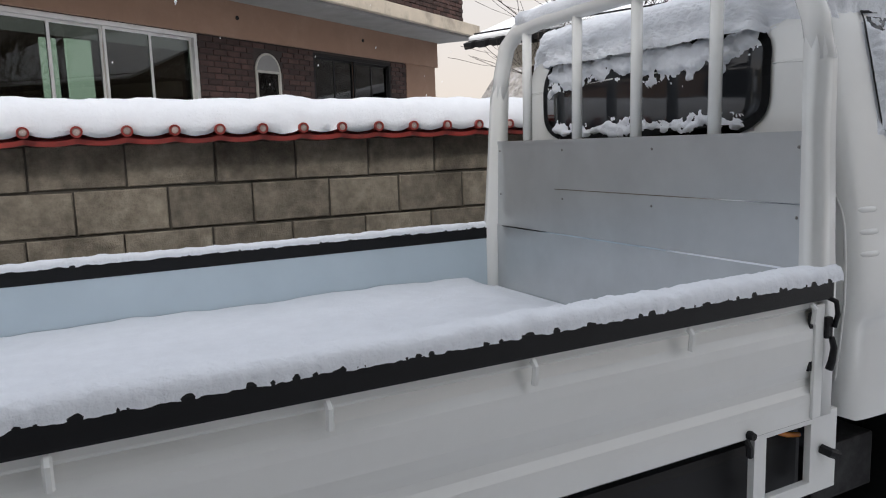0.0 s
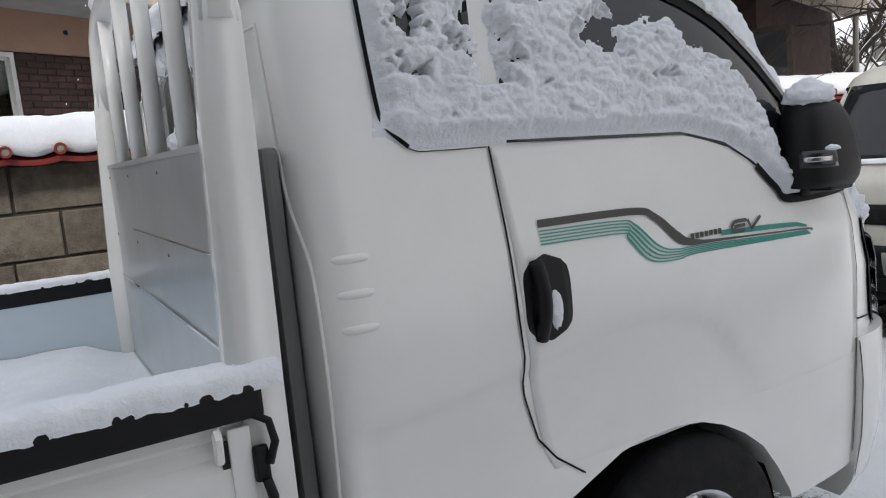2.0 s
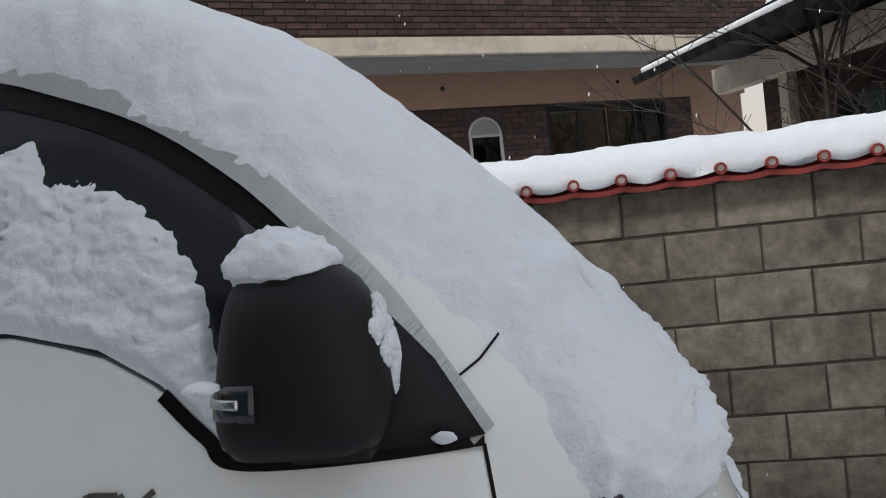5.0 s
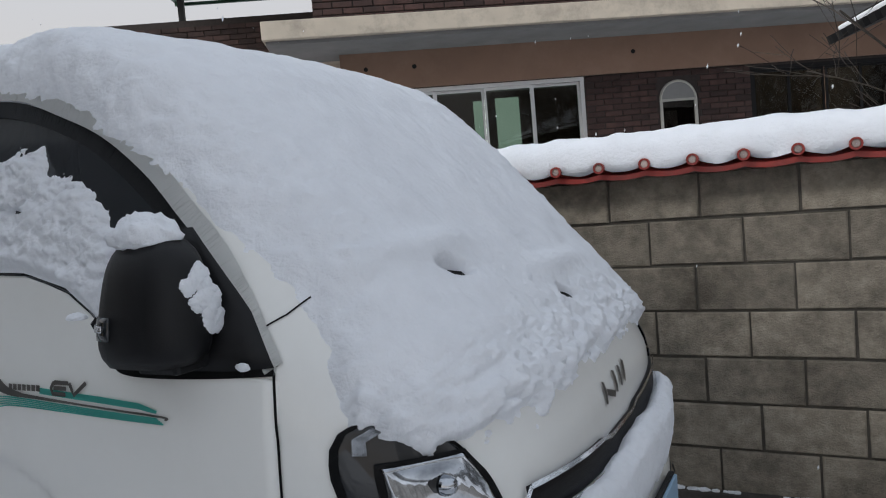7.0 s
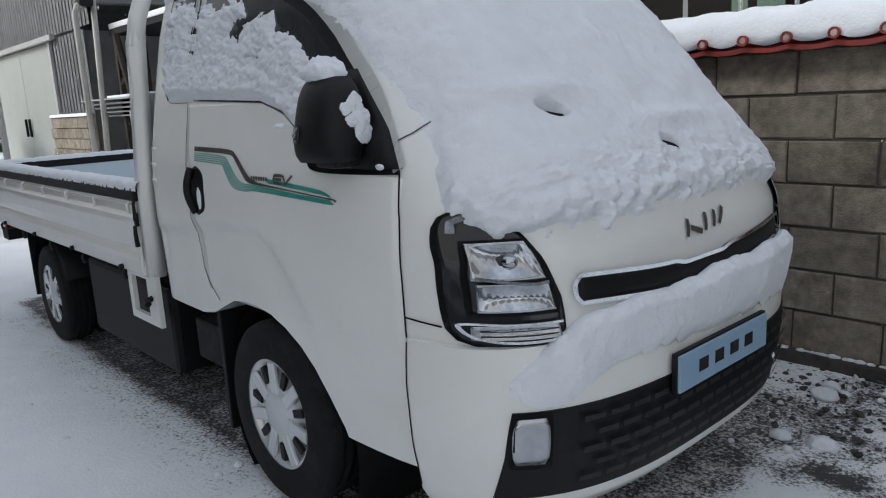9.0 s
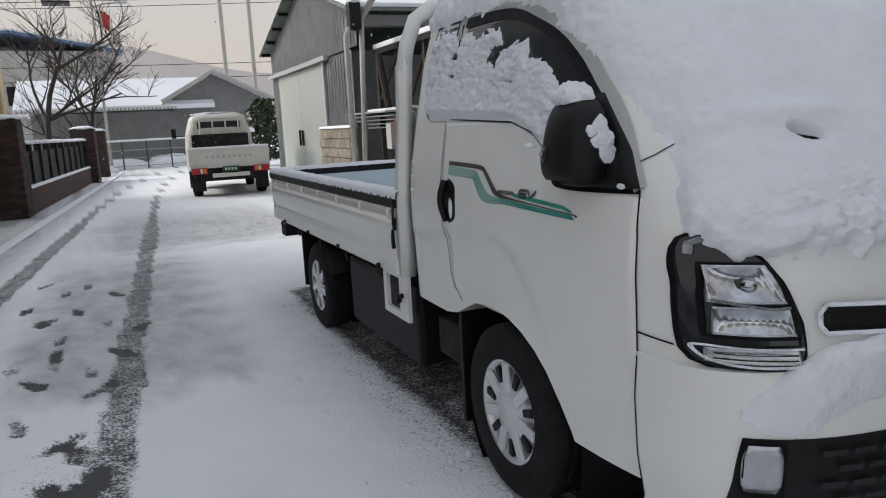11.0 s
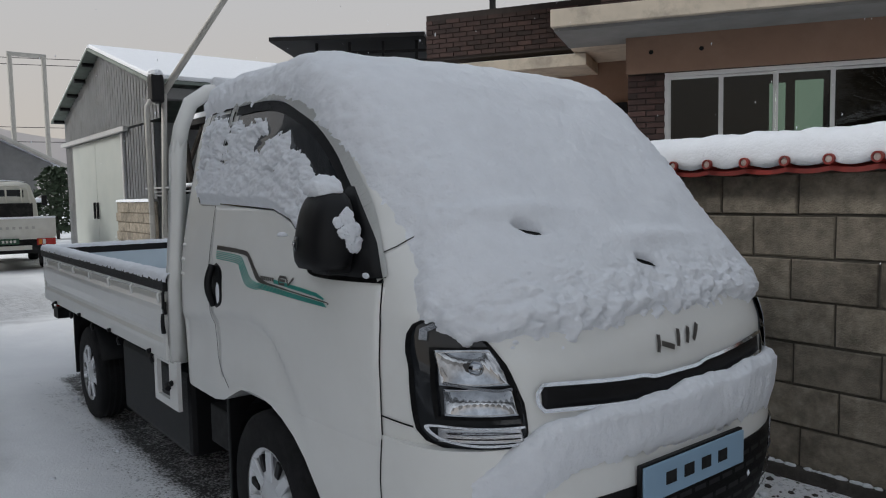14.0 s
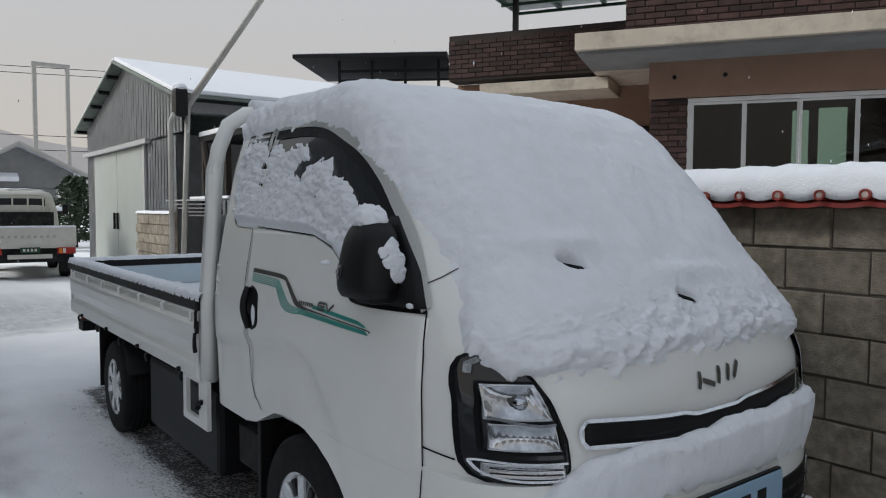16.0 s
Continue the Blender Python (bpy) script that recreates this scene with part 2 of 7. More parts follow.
def fnoise(x, y, z=0.0, octaves=4):
    return noise.fractal(Vector((x, y, z)), 0.6, 2.1, octaves)


def grid_mesh(bm, pts, keep=None):
    """Quads over rows of points; keep(i, j) chooses cells."""
    vs = {}
    def v(i, j):
        if (i, j) not in vs:
            vs[i, j] = bm.verts.new(pts[i][j])
        return vs[i, j]
    for i in range(len(pts) - 1):
        for j in range(len(pts[0]) - 1):
            if keep is None or keep(i, j):
                bm.faces.new((v(i, j), v(i + 1, j), v(i + 1, j + 1), v(i, j + 1)))
    return bm

# ---- ground: one sheet of snow, slush and asphalt ----
def track_a(x):
    return -2.2 - 0.066 * (x + 1.4) + (0.004 * (x + 14) ** 2 if x < -14 else 0.0)


def track_b(x):
    return -3.4 - 0.084 * (x + 2.8) + (0.004 * (x + 14) ** 2 if x < -14 else 0.0)


rng = random.Random(7)
PRINTS = []
for k in range(11):
    px = 0.6 - 0.62 * k + rng.uniform(-0.1, 0.1)
    PRINTS.append((px, -2.62 - 0.06 * px + (0.14 if k % 2 else -0.1) + rng.uniform(-0.05, 0.05), rng.uniform(-0.3, 0.3)))
    PRINTS.append((px - 0.3, -3.0 - 0.05 * px + (0.12 if k % 2 else -0.12) + rng.uniform(-0.08, 0.08), rng.uniform(-0.4, 0.4)))
for k in range(16):
    px = 0.9 - 0.33 * k + rng.uniform(-0.15, 0.15)
    PRINTS.append((px, -2.45 - 0.07 * px + rng.uniform(-0.75, 0.25), rng.uniform(-0.7, 0.7)))
for k in range(8):
    PRINTS.append((3.2 + rng.uniform(-1.2, 1.5), -1.4 + rng.uniform(-0.9, 0.6), rng.uniform(-1.5, 1.5)))


def smooth(a, b, v):
    k = min(1.0, max(0.0, (v - a) / (b - a)))
    return k * k * (3 - 2 * k)


def cover(x, y):
    """How fully snow covers the ground, 0 to 1."""
    c = 0.92 + 0.12 * fnoise(x * 0.5, y * 0.5)
    wob = 0.05 * fnoise(x * 2.0, y * 2.0, 3.0)
    for tr, width in ((track_a, 0.085), (track_b, 0.10)):
        c = min(c, 0.44 + 0.48 * smooth(width, width + 0.035, abs(y + 0.5 * wob - tr(x))))
    thin = smooth(0.25, 0.0, abs(y + 2.9 + 0.07 * x) - 0.45) * smooth(-2.5, 0.5, x)
    c -= 0.45 * thin
    c -= 0.28 * smooth(0.5, 0.0, abs(y + 1.1) - 1.3) * smooth(0.9, 0.0, abs(x + 9.3) - 1.3)
    c -= 0.42 * smooth(-3.3, -3.9, y + 0.09 * (x + 6)) * smooth(0.8, -0.2, fnoise(x * 0.8, y * 0.8, 9) + 0.3)
    under = smooth(-0.86 + wob, -0.62, y) * smooth(1.25, 1.0, y) * smooth(-4.3, -4.0, x) * smooth(1.25, 0.85, x)
    c = c * (1 - under) + 0.02 * under
    c = max(c, 0.40)
    c -= 0.34 * smooth(-2.75, -3.05, y) * smooth(-2.6, -0.6, x) * smooth(-5.0, -4.2, y)
    c = max(c, 0.42 + 0.05 * fnoise(x * 1.5, y * 1.5, 12) - 0.11 * smooth(-2.8, -3.1, y) * smooth(-3.2, -1.6, x))
    side = smooth(-1.28, -0.86, y) * smooth(-0.6, -0.9, y) * smooth(-4.6, -3.6, x) * smooth(1.5, 0.6, x)
    c -= 0.24 * side
    gravel = smooth(0.1, 0.7, y) * smooth(1.6, 1.5, y) * smooth(0.8, 1.3, x)
    c = c * (1 - gravel) + (0.42 + 0.42 * fnoise(x * 5, y * 5, 4)) * gravel
    back = smooth(0.95, 1.1, y)
    c = c * (1 - 0.5 * back) + 0.4 * 0.5 * back if y < 1.7 else c
    if -8 < x < 5 and -4 < y < 0.5:
        for fx, fy, fa in PRINTS:
            dx, dy = x - fx, y - fy
            if abs(dx) < 0.25 and abs(dy) < 0.25:
                u, v = dx * math.cos(fa) + dy * math.sin(fa), -dx * math.sin(fa) + dy * math.cos(fa)
                wide = 0.052 if u > -0.02 else 0.043
                q = (u / 0.15) ** 2 + (v / wide) ** 2
                c -= (0.55 + 0.15 * math.sin(fx * 40)) * smooth(1.4, 0.8, q)
    return max(0.0, min(1.0, c))


def scoured(x, y):
    """Where wind has thinned the snow to a grey film, with fingers along its rim."""
    streak = 0.5 + 0.5 * math.sin(x * 10.5 + 2.2 * fnoise(x * 0.8, y * 2.0, 6))
    near = smooth(-2.95, -2.6 + 0.2 * fnoise(x * 2, y, 5), y) * smooth(-1.15, -1.60 - 0.24 * streak, y) * smooth(-1.7, -2.3, x + 0.3 * fnoise(x, y * 3, 8)) * smooth(-7.6, -5.6, x)
    far = smooth(-2.4, -2.0, y) * smooth(0.6, 0.2, y) * smooth(-6.8, -7.6, x + 0.4 * streak) * smooth(-13.0, -11.0, x)
    left = smooth(track_b(x) - 0.16, track_b(x) - 0.5, y) * 0.8 * smooth(-40, -30, x) * smooth(9, 2, x)
    return min(1.0, max(0.0, max(near, 0.7 * far, left) * (0.8 + 0.35 * fnoise(x * 2.5, y * 5, 11))))


def spaced(lo, hi, step, far, ratio):
    vals = [lo + step * k for k in range(int((hi - lo) / step) + 1)]
    d, a, b = step, vals[0], vals[-1]
    left, right = [], []
    while b < far:
        d *= ratio
        a, b = a - d, b + d
        left.append(a)
        right.append(b)
    return left[::-1] + vals + right


gx, gy = spaced(-8.5, 3.6, 0.045, 2500, 1.25), spaced(-4.2, 1.6, 0.045, 2500, 1.3)
verts, cov, scour = [], [], []
for x in gx:
    for y in gy:
        near = abs(x) < 80 and abs(y) < 60
        c = cover(x, y) if near else 1.0
        z = 0.022 * smooth(0.3, 0.9, c) - 0.022 + (0.012 * fnoise(x * 2.2, y * 2.2, 1.0) * c if near else 0.0)
        verts.append((x, y, z))
        cov.append(c)
        scour.append(scoured(x, y) if near else 0.0)
ny = len(gy)
faces = [(i * ny + j, (i + 1) * ny + j, (i + 1) * ny + j + 1, i * ny + j + 1) for i in range(len(gx) - 1) for j in range(ny - 1)]
gme = bpy.data.meshes.new("ground")
gme.from_pydata(verts, [], faces)
gme.attributes.new("snow_cover", "FLOAT", "POINT").data.foreach_set("value", cov)
gme.attributes.new("scoured", "FLOAT", "POINT").data.foreach_set("value", scour)
for p in gme.polygons:
    p.use_smooth = True
GROUND = bpy.data.materials.new("snow_on_asphalt")
GROUND.use_nodes = True
gn, gl = GROUND.node_tree.nodes, GROUND.node_tree.links
gb = gn["Principled BSDF"]
attr = gn.new("ShaderNodeAttribute")
attr.attribute_name = "snow_cover"
geo = gn.new("ShaderNodeNewGeometry")
def gnoise(sc, det=4.0):
    t = gn.new("ShaderNodeTexNoise")
    t.inputs["Scale"].default_value, t.inputs["Detail"].default_value, t.inputs["Roughness"].default_value = sc, det, 0.7
    gl.new(geo.outputs["Position"], t.inputs["Vector"])
    return t.outputs["Fac"]
def gmath(op, a, b):
    t = gn.new("ShaderNodeMath")
    t.operation = op
    for k, v in enumerate((a, b)):
        if isinstance(v, (int, float)):
            t.inputs[k].default_value = v
        else:
            gl.new(v, t.inputs[k])
    return t.outputs[0]
fine = gmath("ADD", gmath("MULTIPLY", gmath("SUBTRACT", gnoise(70.0, 3.0), 0.5), 1.1), gmath("MULTIPLY", gmath("SUBTRACT", gnoise(9.0), 0.5), 0.45))
level = gmath("ADD", attr.outputs["Fac"], fine)
cr = gn.new("ShaderNodeValToRGB")
cr.color_ramp.elements[0].position, cr.color_ramp.elements[1].position = 0.36, 0.62
gl.new(level, cr.inputs[0])
asph = gn.new("ShaderNodeValToRGB")
asph.color_ramp.elements[0].color, asph.color_ramp.elements[1].color = (0.028, 0.028, 0.03, 1), (0.085, 0.083, 0.08, 1)
gl.new(gnoise(160.0, 2.0), asph.inputs[0])
snowc = gn.new("ShaderNodeValToRGB")
snowc.color_ramp.elements[0].color, snowc.color_ramp.elements[1].color = (0.84, 0.85, 0.88, 1), (0.92, 0.93, 0.945, 1)
snowc.color_ramp.elements[0].position, snowc.color_ramp.elements[1].position = 0.3, 0.7
gl.new(gnoise(1.2), snowc.inputs[0])
film = gn.new("ShaderNodeAttribute")
film.attribute_name = "scoured"
thin_snow = gn.new("ShaderNodeMix")
thin_snow.data_type = "RGBA"
thin_snow.inputs["B"].default_value = (0.40, 0.405, 0.415, 1)
gl.new(gmath("MULTIPLY", film.outputs["Fac"], gmath("ADD", 0.55, gmath("MULTIPLY", gnoise(35.0, 3.0), 0.6))), thin_snow.inputs["Factor"])
gl.new(snowc.outputs[0], thin_snow.inputs["A"])
gm = gn.new("ShaderNodeMix")
gm.data_type = "RGBA"
gl.new(cr.outputs[0], gm.inputs["Factor"])
gl.new(asph.outputs[0], gm.inputs["A"])
gl.new(thin_snow.outputs["Result"], gm.inputs["B"])
gl.new(gm.outputs["Result"], gb.inputs["Base Color"])
gb.inputs["Roughness"].default_value = 0.7
gbump = gn.new("ShaderNodeBump")
gbump.inputs["Strength"].default_value, gbump.inputs["Distance"].default_value = 0.5, 0.012
gl.new(level, gbump.inputs["Height"])
gl.new(gbump.outputs[0], gb.inputs["Normal"])
gme.materials.append(GROUND)
tagged(new("ground", gme), "snow-covered asphalt lane with tyre tracks and footprints", "ground", kind="structure")

# ---- block wall with tiled coping ----
WALL_Y, COURSE, BLOCK_L = 1.59, 0.207, 0.40
WX0, WX1 = -5.45, 7.0
wall = mesh_ob("wall_garden", boxes((WX0, WX1, WALL_Y + 0.012, WALL_Y + 0.14, -0.05, 1.49)), MORTAR)
tagged(wall, "grey concrete block garden wall, stained, with red tile coping", "wall", kind="structure")

WALL_FOOT = mat("wet_cement_foot", (0.05, 0.045, 0.04), 0.85, var=0.35, scale=14, bump=0.8, bscale=60, stain=(0.12, 0.11, 0.095), stain_scale=5)
tagged(mesh_ob("wall_footing", boxes((WX0, WX1, WALL_Y - 0.055, WALL_Y + 0.008, -0.05, 0.055), bevel=0.012), WALL_FOOT), "dark wet cement footing along the garden wall", "footing", kind="structure")

# ---- coping snow ----
def coping_snow():
    bm = bmesh.new()
    rows = []
    n = 16
    x = WX0
    while x < WX1:
        row = []
        ph = (x - 0.1) / 0.2
        lip = 0.032 * (1 - abs(math.sin(math.pi * ph)) ** 0.7)
        top = 1.692 + 0.012 * fnoise(x * 1.5, 0.0, 2.0) + 0.006 * fnoise(x * 6, 0, 5)
        for k in range(n + 1):
            a = math.pi * (k / n) - 0.25 * (1 - k / n)
            yy = WALL_Y + 0.07 - 0.208 * math.copysign(abs(math.cos(a)) ** 0.75, math.cos(a)) + 0.008 * fnoise(x * 5, k * 0.4, 3.0)
            base = 1.512 + (lip if k < 5 else 0)
            zz = base + (top - base) * max(0.0, math.sin(max(0.0, a))) ** 0.75 + 0.006 * fnoise(x * 7, k * 0.5, 8.0)
            row.append((x, yy, zz))
        row.append((x, WALL_Y + 0.07, 1.53))
        row.append((x, WALL_Y - 0.115, 1.512 + lip))
        rows.append(row)
        x += 0.02
    return grid_mesh(bm, rows)


tagged(mesh_ob("coping_snow", coping_snow(), SNOW, True), "thick fresh snow lying along the tiled wall coping", "snow")

# ---- neighbouring house with brick walls ----
HOUSE = pose(-1.07, 7.53, 0, 0, 0, 32.7)
house = tagged(new("brick_house"), "two-storey dark brick house with peach fascia and concrete eaves slab", "house")
house.matrix_world = HOUSE


def wall_with_holes(x0, x1, z0, z1, y0, y1, holes):
    """An upright wall in x and z with rectangular openings right through."""
    bm = bmesh.new()
    xs = sorted({x0, x1, *[h[0] for h in holes], *[h[1] for h in holes]})
    zs = sorted({z0, z1, *[h[2] for h in holes], *[h[3] for h in holes]})
    solid = {(i, j) for i in range(len(xs) - 1) for j in range(len(zs) - 1)
             if not any(h[0] <= xs[i] and xs[i + 1] <= h[1] and h[2] <= zs[j] and zs[j + 1] <= h[3] for h in holes)}
    vs = {}
    def v(i, j, y):
        if (i, j, y) not in vs:
            vs[i, j, y] = bm.verts.new((xs[i], y, zs[j]))
        return vs[i, j, y]
    for i, j in solid:
        for y in (y0, y1):
            bm.faces.new((v(i, j, y), v(i + 1, j, y), v(i + 1, j + 1, y), v(i, j + 1, y)))
        for di, dj, p, q in ((-1, 0, (i, j), (i, j + 1)), (1, 0, (i + 1, j), (i + 1, j + 1)), (0, -1, (i, j), (i + 1, j)), (0, 1, (i, j + 1), (i + 1, j + 1))):
            if (i + di, j + dj) not in solid:
                bm.faces.new((v(*p, y0), v(*q, y0), v(*q, y1), v(*p, y1)))
    bmesh.ops.recalc_face_normals(bm, faces=bm.faces)
    return bm


W1, WA, W2 = (-2.59, 0.0, 1.75, 2.875), (0.985, 1.475, 1.9, 2.50), (2.215, 4.33, 1.75, 2.85)
part("wall", wall_with_holes(-3.04, 4.82, 0, 2.885, 0.0, 0.25, [W1, WA, W2]), BRICK_JOINT, house, "dark brick wall with recessed joints")
part("end_pillar", boxes((4.82, 5.85, -0.02, 0.4, 0, 2.885)), PEACH, house)
part("fascia", boxes((-3.06, 5.9, -0.06, 0.3, 2.885, 3.34)), PEACH, house, "peach rendered fascia band")
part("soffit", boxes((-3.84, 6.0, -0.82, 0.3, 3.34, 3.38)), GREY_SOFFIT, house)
part("eaves_slab", boxes((-3.87, 6.05, -0.90, 2.2, 3.383, 3.59), bevel=0.01), CREAM, house, "cream concrete eaves slab with dark drip stains")
part("rear_wall", boxes((-3.04, 5.85, 4.0, 4.2, 0, 3.33), (-3.04, -2.9, 0.26, 4.0, 0, 3.33), (5.65, 5.85, 0.4, 4.0, 0, 3.33)), PEACH, house)
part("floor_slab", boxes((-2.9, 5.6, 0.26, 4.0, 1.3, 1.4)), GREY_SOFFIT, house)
part("upper_wall", boxes((-3.3, 5.9, -0.62, -0.40, 3.593, 4.42)), BRICK_JOINT, house, "dark brick roof parapet")
for vx in (-2.4, 0.4, 3.2, -3.0):
    part("fascia_vent", tubes([[(vx + 0.25, -0.068, 3.14), (vx + 0.25, -0.05, 3.14)]], 0.028, 12), STEEL, house)


def sliding_window(hole, parent, sashes, y=0.05, mat_frame=ALU, name="window"):
    x0, x1, z0, z1 = hole
    win = part(name, boxes((x0, x1, y - 0.05, y + 0.06, z1 - 0.05, z1), (x0, x1, y - 0.05, y + 0.06, z0, z0 + 0.05), (x0, x0 + 0.05, y - 0.05, y + 0.06, z0 + 0.05, z1 - 0.05), (x1 - 0.05, x1, y - 0.05, y + 0.06, z0 + 0.05, z1 - 0.05)), mat_frame, parent)
    w = (x1 - x0 - 0.1) / sashes
    for k in range(sashes):
        a, b, yy = x0 + 0.05 + k * w, x0 + 0.05 + (k + 1) * w, y + (0.012 if k % 2 else -0.018)
        f = 0.028
        part("sash", boxes((a, a + f, yy - 0.012, yy + 0.012, z0 + 0.052, z1 - 0.052), (b - f, b, yy - 0.012, yy + 0.012, z0 + 0.052, z1 - 0.052), (a + f, b - f, yy - 0.012, yy + 0.012, z1 - 0.085, z1 - 0.052), (a + f, b - f, yy - 0.012, yy + 0.012, z0 + 0.052, z0 + 0.09)), mat_frame, win)
        pane = part("pane", boxes((a + f, b - f, yy - 0.003, yy + 0.003, z0 + 0.09, z1 - 0.085)), WINDOW_GLASS, win)
        pane.visible_shadow = False
    return win


def clear_glass(name, tint):
    m = bpy.data.materials.new(name)
    m.use_nodes = True
    n, l = m.node_tree.nodes, m.node_tree.links
    n.clear()
    o = n.new("ShaderNodeOutputMaterial")
    mixs = n.new("ShaderNodeMixShader")
    fr = n.new("ShaderNodeFresnel")
    fr.inputs["IOR"].default_value = 1.45
    tr, gls = n.new("ShaderNodeBsdfTransparent"), n.new("ShaderNodeBsdfGlossy")
    tr.inputs[0].default_value = (*tint, 1)
    gls.inputs["Roughness"].default_value = 0.02
    l.new(fr.outputs[0], mixs.inputs[0])
    l.new(tr.outputs[0], mixs.inputs[1])
    l.new(gls.outputs[0], mixs.inputs[2])
    l.new(mixs.outputs[0], o.inputs[0])
    return m


WINDOW_GLASS = clear_glass("window_glass", (0.22, 0.245, 0.235))
DARK_WINDOW = clear_glass("tinted_glass", (0.10, 0.11, 0.12))
sliding_window(W1, house, 4)
sliding_window(W2, house, 4, mat_frame=STEEL)
arch_win = part("arched_window", tubes([[(1.23 + 0.235 * math.cos(a), 0.0, 2.50 + 0.235 * math.sin(a)) for a in [math.pi * k / 14 for k in range(15)]]], 0.020, 6), PVC, house, "arched window with a grey metal frame")
part("window_frame", boxes((0.98, 1.015, -0.02, 0.05, 1.9, 2.50), (1.445, 1.48, -0.02, 0.05, 1.9, 2.50), (1.015, 1.445, -0.02, 0.05, 2.48, 2.51), (1.015, 1.445, -0.02, 0.05, 1.9, 1.94)), PVC, arch_win)
part("pane", boxes((1.015, 1.445, 0.01, 0.02, 1.94, 2.48)), DARK_WINDOW, arch_win)
bm = bmesh.new()
prism(bm, [(0.22 * math.cos(math.pi * k / 14), 0.22 * math.sin(math.pi * k / 14)) for k in range(15)], 0.01, Matrix.Translation((1.23, -0.003, 2.502)) @ pose(0, 0, 0, 90, 0, 0))
part("fanlight", bm, GREY_SOFFIT, arch_win)
# a lit frosted lamp screen inside the room
ROOM_GLOW = bpy.data.materials.new("lit_screen")
ROOM_GLOW.use_nodes = True
rb = ROOM_GLOW.node_tree.nodes["Principled BSDF"]
rb.inputs["Base Color"].default_value = (0.6, 0.75, 0.6, 1)
rb.inputs["Emission Color"].default_value, rb.inputs["Emission Strength"].default_value = (0.72, 0.85, 0.68, 1), 3.0
screen = tagged(mesh_ob("lamp_screen", boxes((-0.42, -0.22, -0.02, 0.02, -0.45, 0.40), bevel=0.01), ROOM_GLOW), "greenish lit lamp screen standing inside the room", "lamp")
screen.matrix_world = HOUSE @ pose(-0.85, 1.2, 2.42)
screen2 = tagged(mesh_ob("lamp_screen", boxes((-0.1, 0.24, -0.02, 0.02, -0.45, 0.42), bevel=0.01), ROOM_GLOW), "greenish lit lamp screen standing inside the room", "lamp")
screen2.matrix_world = HOUSE @ pose(-0.85, 1.2, 2.42)

# side wing of the house, set back
wing = tagged(new("house_wing"), "lower wing of the brick house with a flat canopy", "house")
wing.matrix_world = pose(-1.11, 7.65, 0, 0, 0, 30.5)
part("wall", boxes((-6.44, -3.1, 1.6, 1.85, 0, 3.55)), PEACH, wing, "brown rendered wall in shade")
part("parapet", boxes((-6.44, -3.1, 1.2, 1.58, 3.55, 4.28)), BRICK_JOINT, wing, "dark brick parapet")
part("door_canopy", boxes((-5.7, -3.75, 0.6, 1.6, 3.2, 3.37), bevel=0.01), CREAM, wing)
part("window", boxes((-4.4, -3.3, 1.55, 1.598, 2.0, 2.75)), STEEL, wing)
part("annexe", boxes((-9.2, -6.442, 1.9, 4.5, 0, 3.3)), DARKMETAL, wing, "dark annexe")
canopy = tagged(new("roof_canopy"), "dark flat metal canopy on thin steel posts", "canopy")
canopy.matrix_world = pose(-9.77, 3.83, 0, 0, 0, 47)
part("roof", boxes((0.0, 2.75, 0.0, 2.4, 4.13, 4.20)), STEEL, canopy)
part("roof_snow", boxes((0.05, 2.75, 0.06, 2.4, 4.204, 4.225)), SNOW, canopy)
for k in range(4):
    part("post", boxes((0.75 + k * 0.6, 0.80 + k * 0.6, 0.3, 0.35, 3.3, 4.13)), STEEL, canopy)
    part("rail", boxes((0.8 + k * 0.6, 1.35 + k * 0.6, 0.3, 0.33, 3.92, 3.97), (0.8 + k * 0.6, 1.35 + k * 0.6, 0.3, 0.33, 3.76, 3.80)), STEEL, canopy)
pergola = tagged(new("roof_pergola"), "green framed roof shelter with translucent sheets", "shelter")
pergola.matrix_world = pose(-1.11, 7.65, 0, 0, 0, 30.5)
GREEN_SHEET = mat("translucent_sheet", (0.30, 0.36, 0.33), 0.4, var=0.1)
tilt = Matrix.Translation((-3.5, 0.6, 5.0)) @ pose(0, 0, 0, 3, 0, 0)
bm = box(bmesh.new(), -2.4, 2.4, -0.6, 2.6, 0.0, 0.02, m=tilt)
part("sheet", bm, GREEN_SHEET, pergola)
for k in range(7):
    part("rafter", box(bmesh.new(), -2.4 + k * 0.8, -2.35 + k * 0.8, -0.62, 2.6, -0.07, -0.003, m=tilt), GREEN, pergola)
for k in range(5):
    part("purlin", box(bmesh.new(), -2.4, 2.42, -0.6 + k * 0.75, -0.55 + k * 0.75, -0.12, -0.072, m=tilt), GREEN, pergola)
for k in range(2):
    part("post", boxes((-5.4 + 3.4 * k, -5.32 + 3.4 * k, 1.3, 1.38, 3.7, 4.9)), STEEL, pergola)

